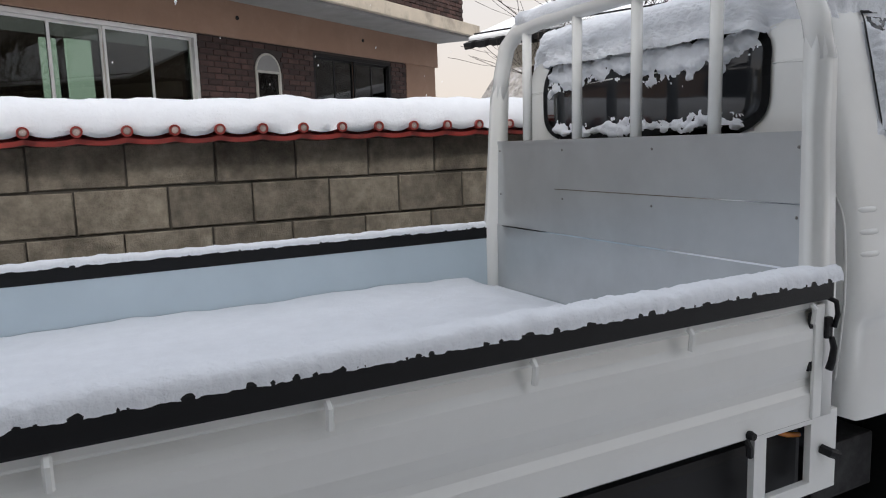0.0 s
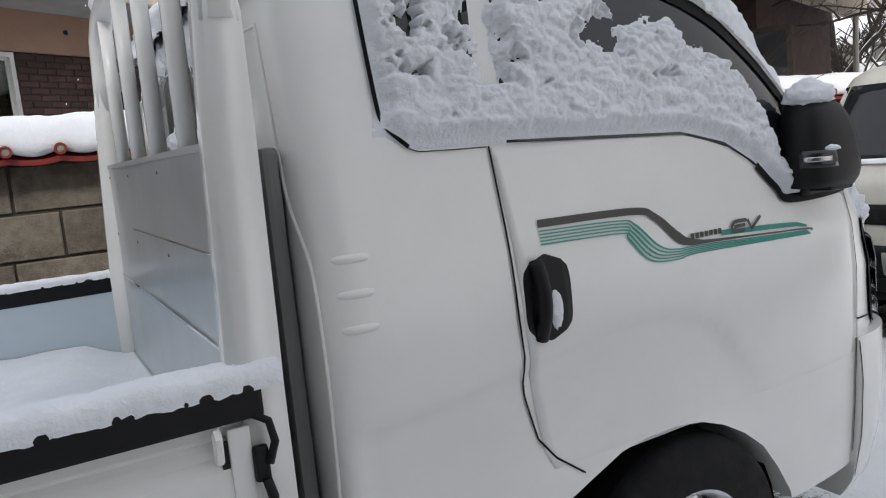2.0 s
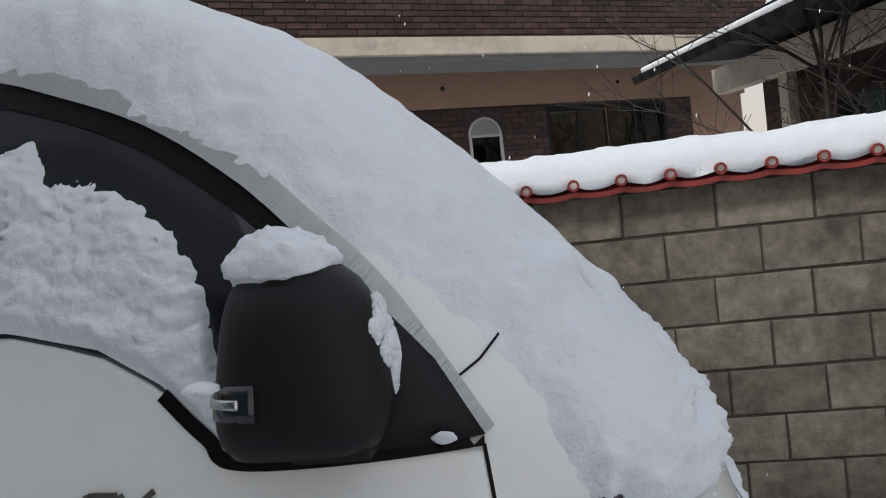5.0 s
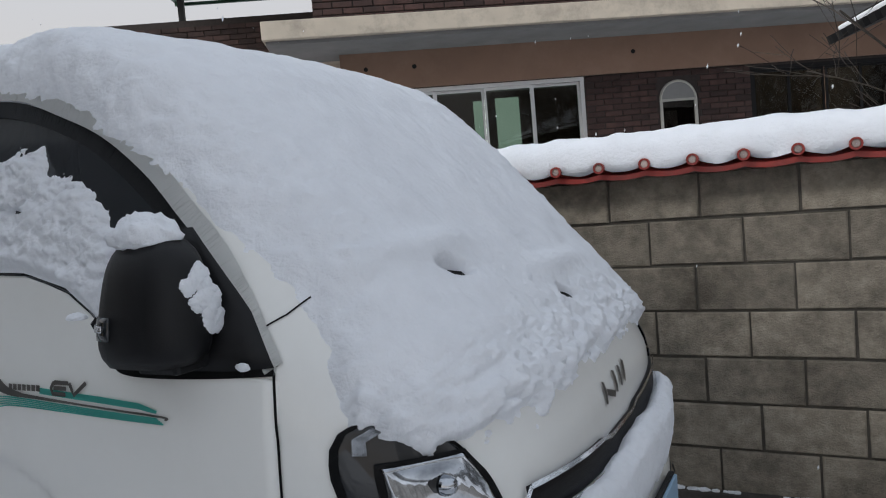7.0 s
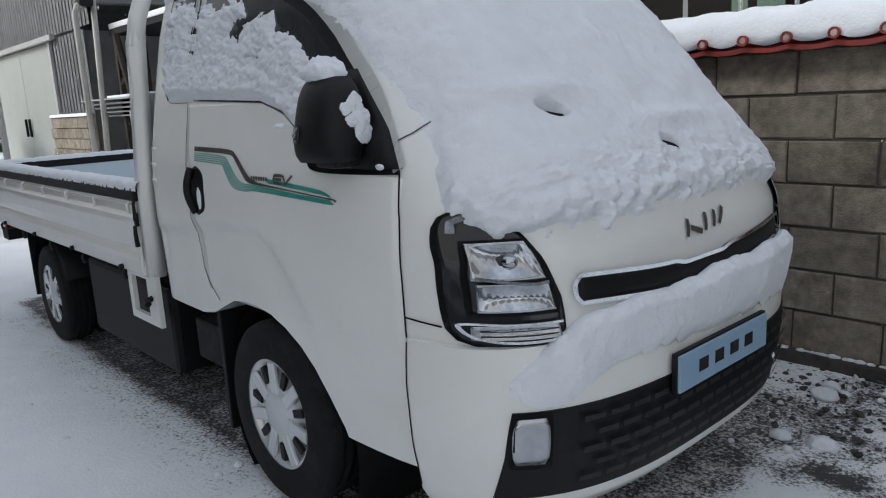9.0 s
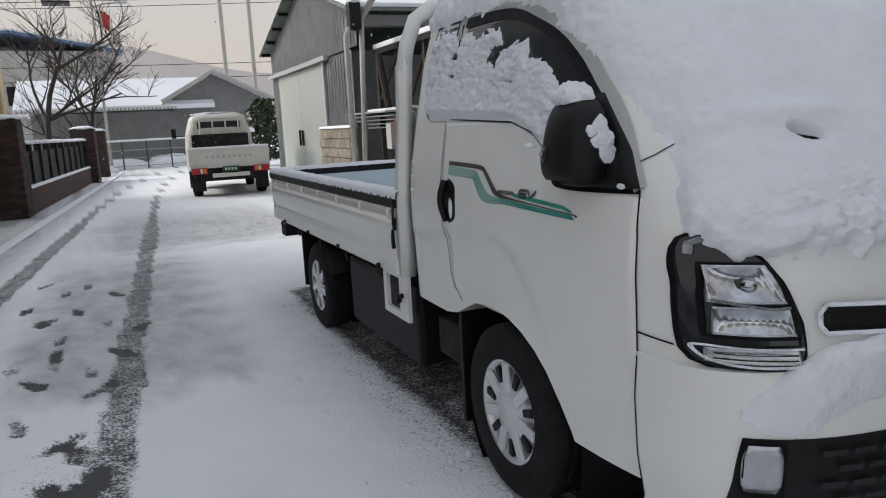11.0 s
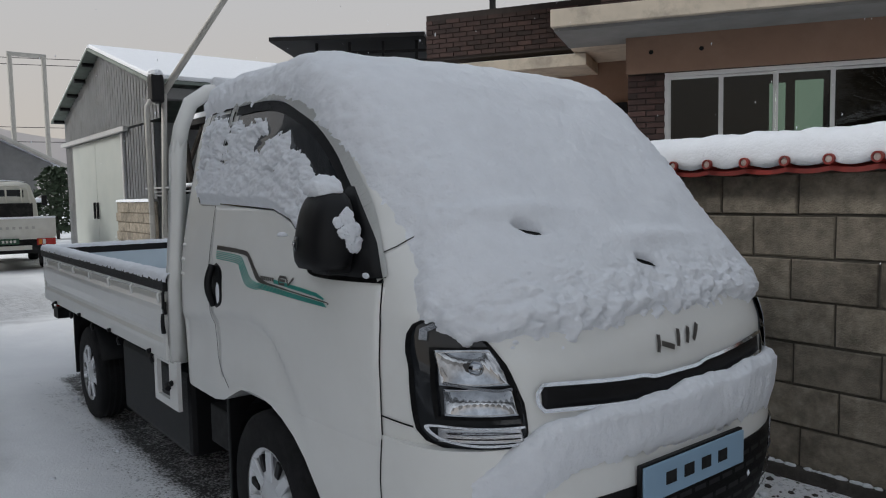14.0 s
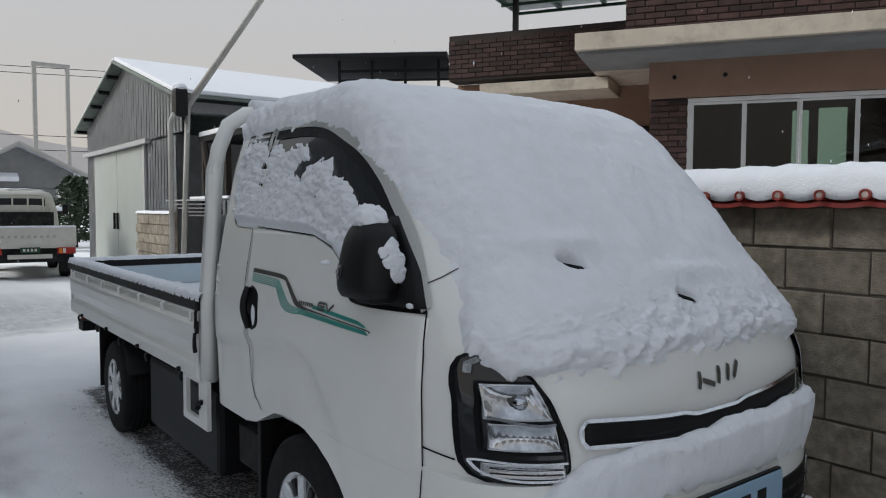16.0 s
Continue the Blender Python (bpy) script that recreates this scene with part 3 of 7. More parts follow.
# ---- the pickup truck ----
from mathutils.bvhtree import BVHTree
truck = tagged(new("pickup_truck"), "white flatbed pickup truck with teal stripe, cab covered in thick snow", "truck")
CAB = [  # z, rear x, front x, half width, front squareness
    (0.36, -0.86, 1.06, 0.83, 5.2), (0.42, -0.86, 1.07, 0.835, 5.2), (0.55, -0.87, 1.10, 0.846, 4.8), (0.75, -0.875, 1.105, 0.856, 4.7), (0.95, -0.88, 1.085, 0.862, 4.7), (1.08, -0.88, 1.03, 0.860, 4.7),
    (1.18, -0.88, 0.95, 0.852, 4.8), (1.26, -0.88, 0.872, 0.838, 4.8), (1.40, -0.88, 0.745, 0.812, 4.8), (1.52, -0.88, 0.635, 0.786, 4.8), (1.64, -0.88, 0.522, 0.760, 4.6),
    (1.74, -0.865, 0.415, 0.735, 4.4), (1.80, -0.84, 0.325, 0.712, 4.2), (1.85, -0.80, 0.20, 0.675, 4.0), (1.88, -0.72, 0.05, 0.62, 3.6), (1.895, -0.55, -0.12, 0.45, 3.0)]
ZS = [0.36 + 0.02 * k for k in range(68)] + [1.74, 1.77, 1.80, 1.825, 1.85, 1.865, 1.88, 1.89, 1.895]


def loft(rows, zs, xc=-0.1, segs=96, rear=9.0):
    """A rounded-box shell: superellipse sections set at even steps round their outline."""
    bm = bmesh.new()
    rings = []
    ang = np.linspace(0, 2 * np.pi, 2401)
    c, s = np.cos(ang), np.sin(ang)
    for z in zs:
        xr, xf, w, nf = lerp_table(rows, z)
        n = np.where(c > 0, nf, rear)
        px = xc + np.where(c > 0, xf - xc, xc - xr) * np.sign(c) * np.abs(c) ** (2 / n)
        py = w * np.sign(s) * np.abs(s) ** (2 / n)
        run = np.concatenate([[0], np.cumsum(np.hypot(np.diff(px), np.diff(py)))])
        at = np.linspace(0, run[-1], segs + 1)[:-1]
        rings.append([bm.verts.new((float(x), float(y), z)) for x, y in zip(np.interp(at, run, px), np.interp(at, run, py))])
    for a, b in zip(rings, rings[1:]):
        for k in range(segs):
            bm.faces.new((a[k], a[(k + 1) % segs], b[(k + 1) % segs], b[k]))
    bm.faces.new(rings[0][::-1])
    bm.faces.new(rings[-1])
    return bm


CREASE = [(-0.88, 0.89), (-0.62, 0.912), (-0.45, 0.94), (-0.27, 0.965), (-0.1, 0.972), (0.0, 0.958), (0.08, 0.925), (0.15, 0.865), (0.24, 0.77), (0.30, 0.69)]


def pressed(x, z):
    """How far the flank steps inwards below its pressed crease."""
    if not -0.88 < x < 0.5:
        return 0.0
    d = z - lerp_table(CREASE, x)[0]
    fade = smooth(0.36, 0.05, x) * smooth(-0.86, -0.80, x)
    return 0.018 * smooth(0.016, -0.018, d) * smooth(-0.30, -0.06, d) * fade


def cut(ob, cutter):
    """Take the cutter's volume out of ob's mesh for good."""
    mod = ob.modifiers.new("cut", "BOOLEAN")
    mod.operation, mod.solver, mod.object = "DIFFERENCE", "EXACT", cutter
    dg = bpy.context.evaluated_depsgraph_get()
    me = bpy.data.meshes.new_from_object(ob.evaluated_get(dg))
    ob.modifiers.clear()
    old = ob.data
    ob.data = me
    bpy.data.meshes.remove(old)
    bpy.data.objects.remove(cutter)


bm = loft(CAB, ZS, segs=440, rear=24.0)
for v in bm.verts:
    if abs(v.co.y) > 0.6:
        v.co.y -= math.copysign(pressed(v.co.x, v.co.z), v.co.y)
bm.normal_update()
CAB_TREE = BVHTree.FromBMesh(bm)
cab = part("cab", bm, PAINT, truck, "glossy white painted cab shell", True)
ARCH_MID, ARCH = (-0.03, 0, 0.27), (0.0, 0.30, 0.40)
# wheel opening and the rising lower edge behind it, seen from the side
OPENING = [(0.43, 0.20), (0.425, 0.30), (0.395, 0.385), (0.335, 0.475), (0.27, 0.555), (0.20, 0.61), (0.12, 0.655), (0.04, 0.685), (-0.05, 0.70), (-0.14, 0.70), (-0.22, 0.688), (-0.30, 0.655), (-0.40, 0.612), (-0.50, 0.595), (-0.82, 0.60), (-0.86, 0.615), (-0.90, 0.66), (-1.0, 0.70), (-1.0, 0.20)]
ALONG_Y = Matrix(((1, 0, 0, 0), (0, 0, 1, -1.2), (0, 1, 0, 0), (0, 0, 0, 1)))
bm = prism(bmesh.new(), OPENING, 2.4, ALONG_Y)
bmesh.ops.recalc_face_normals(bm, faces=bm.faces)
cut(cab, mesh_ob("arch_cutter", bm, PAINT))
for p in cab.data.polygons:
    p.use_smooth = True
cab.data.set_sharp_from_angle(angle=radians(35))


def on_side(x, z, out=0.0, side=-1):
    """The cab's flank at x and z, lifted by out."""
    hit, nor, _, _ = CAB_TREE.ray_cast(Vector((x, side * 2.0, z)), Vector((0, -side, 0)))
    if hit is None:
        w = lerp_table(CAB, z)[2]
        return Vector((x, side * w, z)) + Vector((0, side * out, 0)), Vector((0, side, 0))
    return hit + nor * out, nor


def on_front(y, z, out=0.0):
    hit, nor, _, _ = CAB_TREE.ray_cast(Vector((3.0, y, z)), Vector((-1, 0, 0)))
    if hit is None:
        return Vector((lerp_table(CAB, z)[1], y, z)), Vector((1, 0, 0))
    return hit + nor * out, nor


def on_back(y, z, out=0.0):
    hit, nor, _, _ = CAB_TREE.ray_cast(Vector((-3.0, y, z)), Vector((1, 0, 0)))
    return (hit + nor * out, nor) if hit is not None else (Vector((-0.92, y, z)), Vector((-1, 0, 0)))


def patch(surface, rows, cols, out, thick=0.004, sink=False):
    """A plate laid on a surface: rows of (second coordinate, from, to) of the first one."""
    bm = bmesh.new()
    pts = []
    for i, (v, a, b) in enumerate(rows):
        lift = out * (-1.0 if i < 1 else min(1.0, i / 5)) if sink else out
        pts.append([surface(a + (b - a) * k / cols, v, lift)[0] for k in range(cols + 1)])
    grid_mesh(bm, pts)
    bmesh.ops.recalc_face_normals(bm, faces=bm.faces)
    rim = [e for e in bm.edges if e.is_boundary]
    inner = {}
    for e in rim:
        for v in e.verts:
            if v not in inner:
                inner[v] = bm.verts.new(v.co)
    for v, w in inner.items():
        p = v.co
        s = surface
        base = Vector(p)
        if s in (SIDE_R, SIDE_L):
            base.y -= math.copysign(thick + out, p.y)
        elif s is on_front:
            base.x -= thick + out
        else:
            base.x += thick + out
        w.co = base
    for e in rim:
        a, b = e.verts
        try:
            bm.faces.new((a, b, inner[b], inner[a]))
        except ValueError:
            pass
    bmesh.ops.recalc_face_normals(bm, faces=bm.faces)
    return bm


def SIDE_R(x, z, out=0.0):
    return on_side(x, z, out, -1)


def SIDE_L(x, z, out=0.0):
    return on_side(x, z, out, 1)


def ribbon(surface, pts, width, out=0.0025, steps=6):
    """A narrow band along points (u, v) of a surface."""
    dense = []
    for a, b in zip(pts, pts[1:]):
        for k in range(steps):
            dense.append((a[0] + (b[0] - a[0]) * k / steps, a[1] + (b[1] - a[1]) * k / steps))
    dense.append(pts[-1])
    bm = bmesh.new()
    rows = []
    for i, p in enumerate(dense):
        a, b = dense[max(0, i - 1)], dense[min(len(dense) - 1, i + 1)]
        d = Vector((b[0] - a[0], b[1] - a[1]))
        d.normalize()
        w = width(i / (len(dense) - 1)) if callable(width) else width
        ox, oz = -d.y * w / 2, d.x * w / 2
        rows.append([surface(p[0] + ox, p[1] + oz, out)[0], surface(p[0] - ox, p[1] - oz, out)[0]])
    grid_mesh(bm, rows)
    bmesh.ops.solidify(bm, geom=bm.faces, thickness=0.002)
    bmesh.ops.recalc_face_normals(bm, faces=bm.faces)
    return bm


def curve(points, n=8):
    """Catmull-Rom through 2D points."""
    out = []
    p = [points[0], *points, points[-1]]
    for i in range(1, len(p) - 2):
        for k in range(n):
            t = k / n
            out.append(tuple(0.5 * (2 * p[i][c] + (p[i + 1][c] - p[i - 1][c]) * t + (2 * p[i - 1][c] - 5 * p[i][c] + 4 * p[i + 1][c] - p[i + 2][c]) * t * t + (3 * p[i][c] - p[i - 1][c] - 3 * p[i + 1][c] + p[i + 2][c]) * t ** 3) for c in (0, 1)))
    out.append(points[-1])
    return out


def side_rows(left, right, z0, z1, n):
    """Rows between two edges given as tables of (z, x)."""
    return [(z0 + (z1 - z0) * k / n, lerp_table(left, z0 + (z1 - z0) * k / n)[0], lerp_table(right, z0 + (z1 - z0) * k / n)[0]) for k in range(n + 1)]


WIN_TOP = 1.765
PILLAR = [(1.17, 0.70), (1.25, 0.665), (1.36, 0.575), (1.47, 0.475), (1.55, 0.39), (1.64, 0.27), (1.70, 0.15), (1.735, 0.03), (1.765, -0.10)]
SILL = [(1.17, 0.40), (1.20, 0.365), (1.28, 0.285), (1.335, 0.19), (1.37, 0.05), (1.385, -0.44), (1.755, -0.40)]
for side, surf in ((-1, SIDE_R), (1, SIDE_L)):
    door = part("door", patch(surf, side_rows([(0.69, -0.40), (0.75, -0.43), (1.0, -0.46), (1.385, -0.48)], [(0.69, 0.714), (0.75, 0.714), (1.17, 0.708), (1.2, 0.36), (1.28, 0.28), (1.335, 0.185), (1.37, 0.05), (1.385, -0.4)], 0.69, 1.382, 40), 40, 0.003, sink=True), PAINT, truck, "white cab door with teal and grey stripe", True)
    part("door_glass", patch(surf, side_rows(SILL, PILLAR, 1.17, WIN_TOP, 30), 20, 0.004), GLASS, door, "dark tinted window", True)
    part("window_frame", ribbon(surf, curve([(0.70, 1.18), (0.575, 1.37), (0.475, 1.48), (0.39, 1.565), (0.27, 1.655), (0.13, 1.72), (-0.02, 1.772), (-0.2, 1.788), (-0.42, 1.79), (-0.455, 1.775), (-0.46, 1.70)]), 0.032, 0.010), PAINT, door, "white window frame", True)
    part("window_seal", ribbon(surf, curve([(0.66, 1.18), (0.555, 1.355), (0.455, 1.465), (0.37, 1.545), (0.25, 1.632), (0.11, 1.695), (-0.04, 1.738), (-0.2, 1.755), (-0.42, 1.757)]), 0.036, 0.008), BLACK, door, "", True)
    part("belt_trim", ribbon(surf, curve([(0.70, 1.178), (0.40, 1.18), (0.345, 1.215), (0.285, 1.275)]), 0.02, 0.008), BLACK, door)
    part("quarter_glass", patch(surf, side_rows([(1.40, -0.665), (1.48, -0.70), (1.70, -0.70), (1.76, -0.68)], [(1.40, -0.50), (1.76, -0.455)], 1.40, 1.76, 12), 6, 0.003), GLASS, truck, "dark quarter window", True)
    part("quarter_seal", ribbon(surf, curve([(-0.475, 1.775), (-0.68, 1.772), (-0.706, 1.74), (-0.709, 1.50), (-0.700, 1.44), (-0.660, 1.397)]), 0.009, 0.006), BLACK, truck, "", True)
    part("quarter_lip", ribbon(surf, curve([(-0.700, 1.44), (-0.655, 1.393), (-0.60, 1.386), (-0.49, 1.384)]), 0.0025, 0.004), GREY_STRIPE, truck, "", True)
    part("pillar_gap", ribbon(surf, [(-0.492, 1.775), (-0.497, 1.50)], 0.012, 0.007), BLACK, truck)
    part("door_seam", ribbon(surf, [(-0.485, 1.385), (-0.477, 1.05), (-0.467, 0.88), (-0.443, 0.78), (-0.403, 0.73), (-0.33, 0.675)], 0.0045, 0.0036), BLACK, door)
    part("door_seam", ribbon(surf, [(0.70, 1.17), (0.712, 1.06), (0.716, 0.9), (0.716, 0.7), (0.714, 0.40)], 0.005, 0.004), BLACK, door)
    part("wing_seam", ribbon(surf, [(0.665, 1.25), (0.70, 1.27), (0.73, 1.30)], 0.0035, 0.003), BLACK, truck)
    part("panel_seam", ribbon(surf, [(0.717, 0.800), (0.76, 0.795), (0.825, 0.788)], 0.005, 0.003), BLACK, truck)
    for k in range(3):
        rib = [on_side(-0.845 + 0.075 * q / 10, 1.215 - 0.062 * k, -0.005 - 0.008 * abs(q / 5 - 1) ** 4, side)[0] for q in range(11)]
        part("vent_rib", tubes([rib], 0.010, 10), PAINT, truck, "", True)
    # door handle
    ys = side
    hx, hz = -0.400, 1.073
    base = on_side(hx, hz, 0.0, side)[0].y
    handle = part("door_handle", patch(surf, [(hz - 0.088 + 0.176 * k / 12, hx - 0.055 * (1 - abs(k / 6 - 1) ** 6) - 0.004, hx + 0.055 * (1 - abs(k / 6 - 1) ** 6) + 0.004) for k in range(13)], 6, 0.004), BLACK, door, "black plastic pull handle", True)
    grip = tubes([[(hx + 0.012 * s0, base + ys * (0.004 + 0.022 * math.sin(math.pi * k / 10)), hz - 0.08 + 0.016 * k) for k in range(11)] for s0 in (-2.2,)], 0.015, 10)
    part("grip", grip, BLACK, handle, "", True)
    part("arch_liner", lathe(bmesh.new(), [(ARCH[2] + 0.02, side * 0.79), (ARCH[2] + 0.02, side * 0.45), (0.05, side * 0.45)], 40, "y", ARCH_MID), BLACK, truck)
    part("mud_flap", boxes((-0.43, -0.405, side * 0.62, side * 0.83, 0.13, 0.64), bevel=0.006), BLACK, truck, "black rubber mud flap")

for side in (-1, 1):
    line = curve([(-0.877, 1.66), (-0.877, 1.40), (-0.876, 1.31), (-0.872, 1.25), (-0.868, 1.18), (-0.867, 0.95), (-0.866, 0.72)])
    lip = [on_side(x, z, 0.001, side)[0] for x, z in line]
    part("rear_flange", tubes([lip], 0.004, 8), PAINT, truck, "rolled white edge of the cab's rear corner", True)
    lo, hi = sorted((side * 0.56, side * 0.75))
    part("intake_panel", boxes((-0.915, -0.884, lo, hi, 0.66, 1.42), bevel=0.01), GREY_SOFFIT, truck, "grey panel behind the cab")
    part("intake_gap", boxes((-0.935, -0.917, lo + 0.03, hi - 0.05, 0.70, 1.05), bevel=0.006), TANK, truck)

# stripe decals on both doors
for side, surf in ((-1, SIDE_R), (1, SIDE_L)):
    top = [(-0.405, 1.222), (-0.145, 1.215), (-0.085, 1.195), (-0.025, 1.145), (0.008, 1.128), (0.06, 1.120), (0.44, 1.098), (0.475, 1.090)]
    part("grey_stripe", ribbon(surf, curve(top[:6]) + curve(top[5:])[1:], lambda k: 0.016 + 0.008 * math.exp(-((k - 0.45) / 0.14) ** 2) if k < 0.5 else 0.022 - 0.018 * min(1.0, (k - 0.5) * 3.5), 0.0055, 2), GREY_STRIPE, truck, "grey decal stripe")
    for k in range(5):
        d = 0.0150 + 0.0066 * k
        sag = 0.0015 * k
        lowr = [(-0.405, 1.222 - d), (-0.19, 1.215 - d), (-0.145 - 0.006 * k, 1.200 - d), (-0.080 - 0.008 * k, 1.145 - d), (-0.025, 1.128 - d * 0.85), (0.06, 1.122 - d * 0.6), (0.455 + 0.004 * k, 1.098 - d * 0.38)]
        part("teal_stripe", ribbon(surf, curve(lowr), lambda q, k=k: 0.0029 + 0.0026 * math.exp(-((q - 0.40) / 0.13) ** 2), 0.0055, 2), TEAL, truck, "teal pinstripe decal")
    part("teal_stripe", ribbon(surf, [(0.12, 1.132), (0.30, 1.122), (0.41, 1.114), (0.455, 1.104)], lambda q: 0.013 * (1 - 0.6 * q ** 4), 0.006), TEAL, truck, "teal decal stripe")
    for k in range(7):
        part("model_mark", ribbon(surf, [(0.018 + 0.0155 * k, 1.1375), (0.030 + 0.0155 * k, 1.1368)], 0.013, 0.007, 1), GREY_STRIPE, truck)
    for pts in ([(0.185, 1.152), (0.168, 1.150), (0.160, 1.140), (0.165, 1.128), (0.205, 1.128)], [(0.172, 1.152), (0.215, 1.151)], [(0.168, 1.140), (0.208, 1.140)], [(0.218, 1.152), (0.230, 1.128), (0.268, 1.154)]):
        part("model_mark", ribbon(surf, pts, 0.0085, 0.0075, 2), GREY_STRIPE, truck)

# windscreen and rear window
part("windscreen", patch(on_front, [(1.30 + 0.48 * k / 12, -0.66 + 0.12 * k / 12, 0.66 - 0.12 * k / 12) for k in range(13)], 16, 0.003), GLASS, truck, "dark windscreen buried under snow", True)
rear_rows = []
for k in range(17):
    v = k / 8 - 1
    half = 0.56 * (1 - abs(v) ** 5 * 0.18)
    rear_rows.append((1.605 + 0.155 * v, -half, half))
rear_win = part("rear_window", patch(on_back, rear_rows, 14, 0.004), GLASS, truck, "dark rear window with a black rubber seal", True)
outl = [(y, z) for z, _, y in rear_rows] + [(y, z) for z, y, _ in rear_rows[::-1]]
part("window_seal", ribbon(on_back, outl + [outl[0]], 0.03, 0.010, 2), BLACK, rear_win, "", True)

for y, z, sl in ((-0.389, 1.287, -0.2), (0.02, 1.177, -0.25)):
    part("wiper", ribbon(on_front, [(y - 0.06, z - 0.06 * sl), (y, z), (y + 0.06, z + 0.06 * sl)], 0.012, 0.016, 3), BLACK, truck, "black wiper arm showing through the snow")

# front: lamps, grille, bumper
BUMPER = [(0.24, 0.50, 1.07, 0.775, 2.8), (0.30, 0.48, 1.13, 0.81, 2.9), (0.45, 0.48, 1.155, 0.836, 3.0), (0.62, 0.50, 1.152, 0.843, 3.1), (0.69, 0.55, 1.13, 0.838, 3.3), (0.745, 0.58, 1.095, 0.832, 3.8)]
bm = loft(BUMPER, [0.24 + 0.505 * k / 16 for k in range(17)], xc=0.6, segs=160, rear=9)
bm.normal_update()
BUMPER_TREE = BVHTree.FromBMesh(bm)
bumper = part("front_bumper", bm, PAINT, truck, "white front bumper", True)
cut(bumper, mesh_ob("arch_cutter", boxes((-0.2, 0.718, -1.2, 1.2, 0.0, 1.0)), PAINT))
for p in bumper.data.polygons:
    p.use_smooth = True
bumper.data.set_sharp_from_angle(angle=radians(35))


def on_bumper(y, z, out=0.0):
    hit, nor, _, _ = BUMPER_TREE.ray_cast(Vector((3.0, y, z)), Vector((-1, 0, 0)))
    return (hit + nor * out, nor) if hit is not None else (Vector((1.0, y, z)), Vector((1, 0, 0)))


def bumper_side(side):
    def surface(x, z, out=0.0):
        hit, nor, _, _ = BUMPER_TREE.ray_cast(Vector((x, side * 2.0, z)), Vector((0, -side, 0)))
        return (hit + nor * out, nor) if hit is not None else (Vector((x, side * 0.83, z)), Vector((0, side, 0)))
    return surface


for side in (-1, 1):
    part("bumper_seam", ribbon(bumper_side(side), [(0.7215, 0.735), (0.7215, 0.60), (0.7225, 0.45), (0.7225, 0.32)], 0.005, 0.002), BLACK, bumper)


def bpatch(rows, cols, out):
    pts = [[on_bumper(a + (b - a) * k / cols, v, out)[0] for k in range(cols + 1)] for v, a, b in rows]
    bm = grid_mesh(bmesh.new(), pts)
    bmesh.ops.recalc_face_normals(bm, faces=bm.faces)
    bmesh.ops.solidify(bm, geom=bm.faces, thickness=0.006)
    return bm


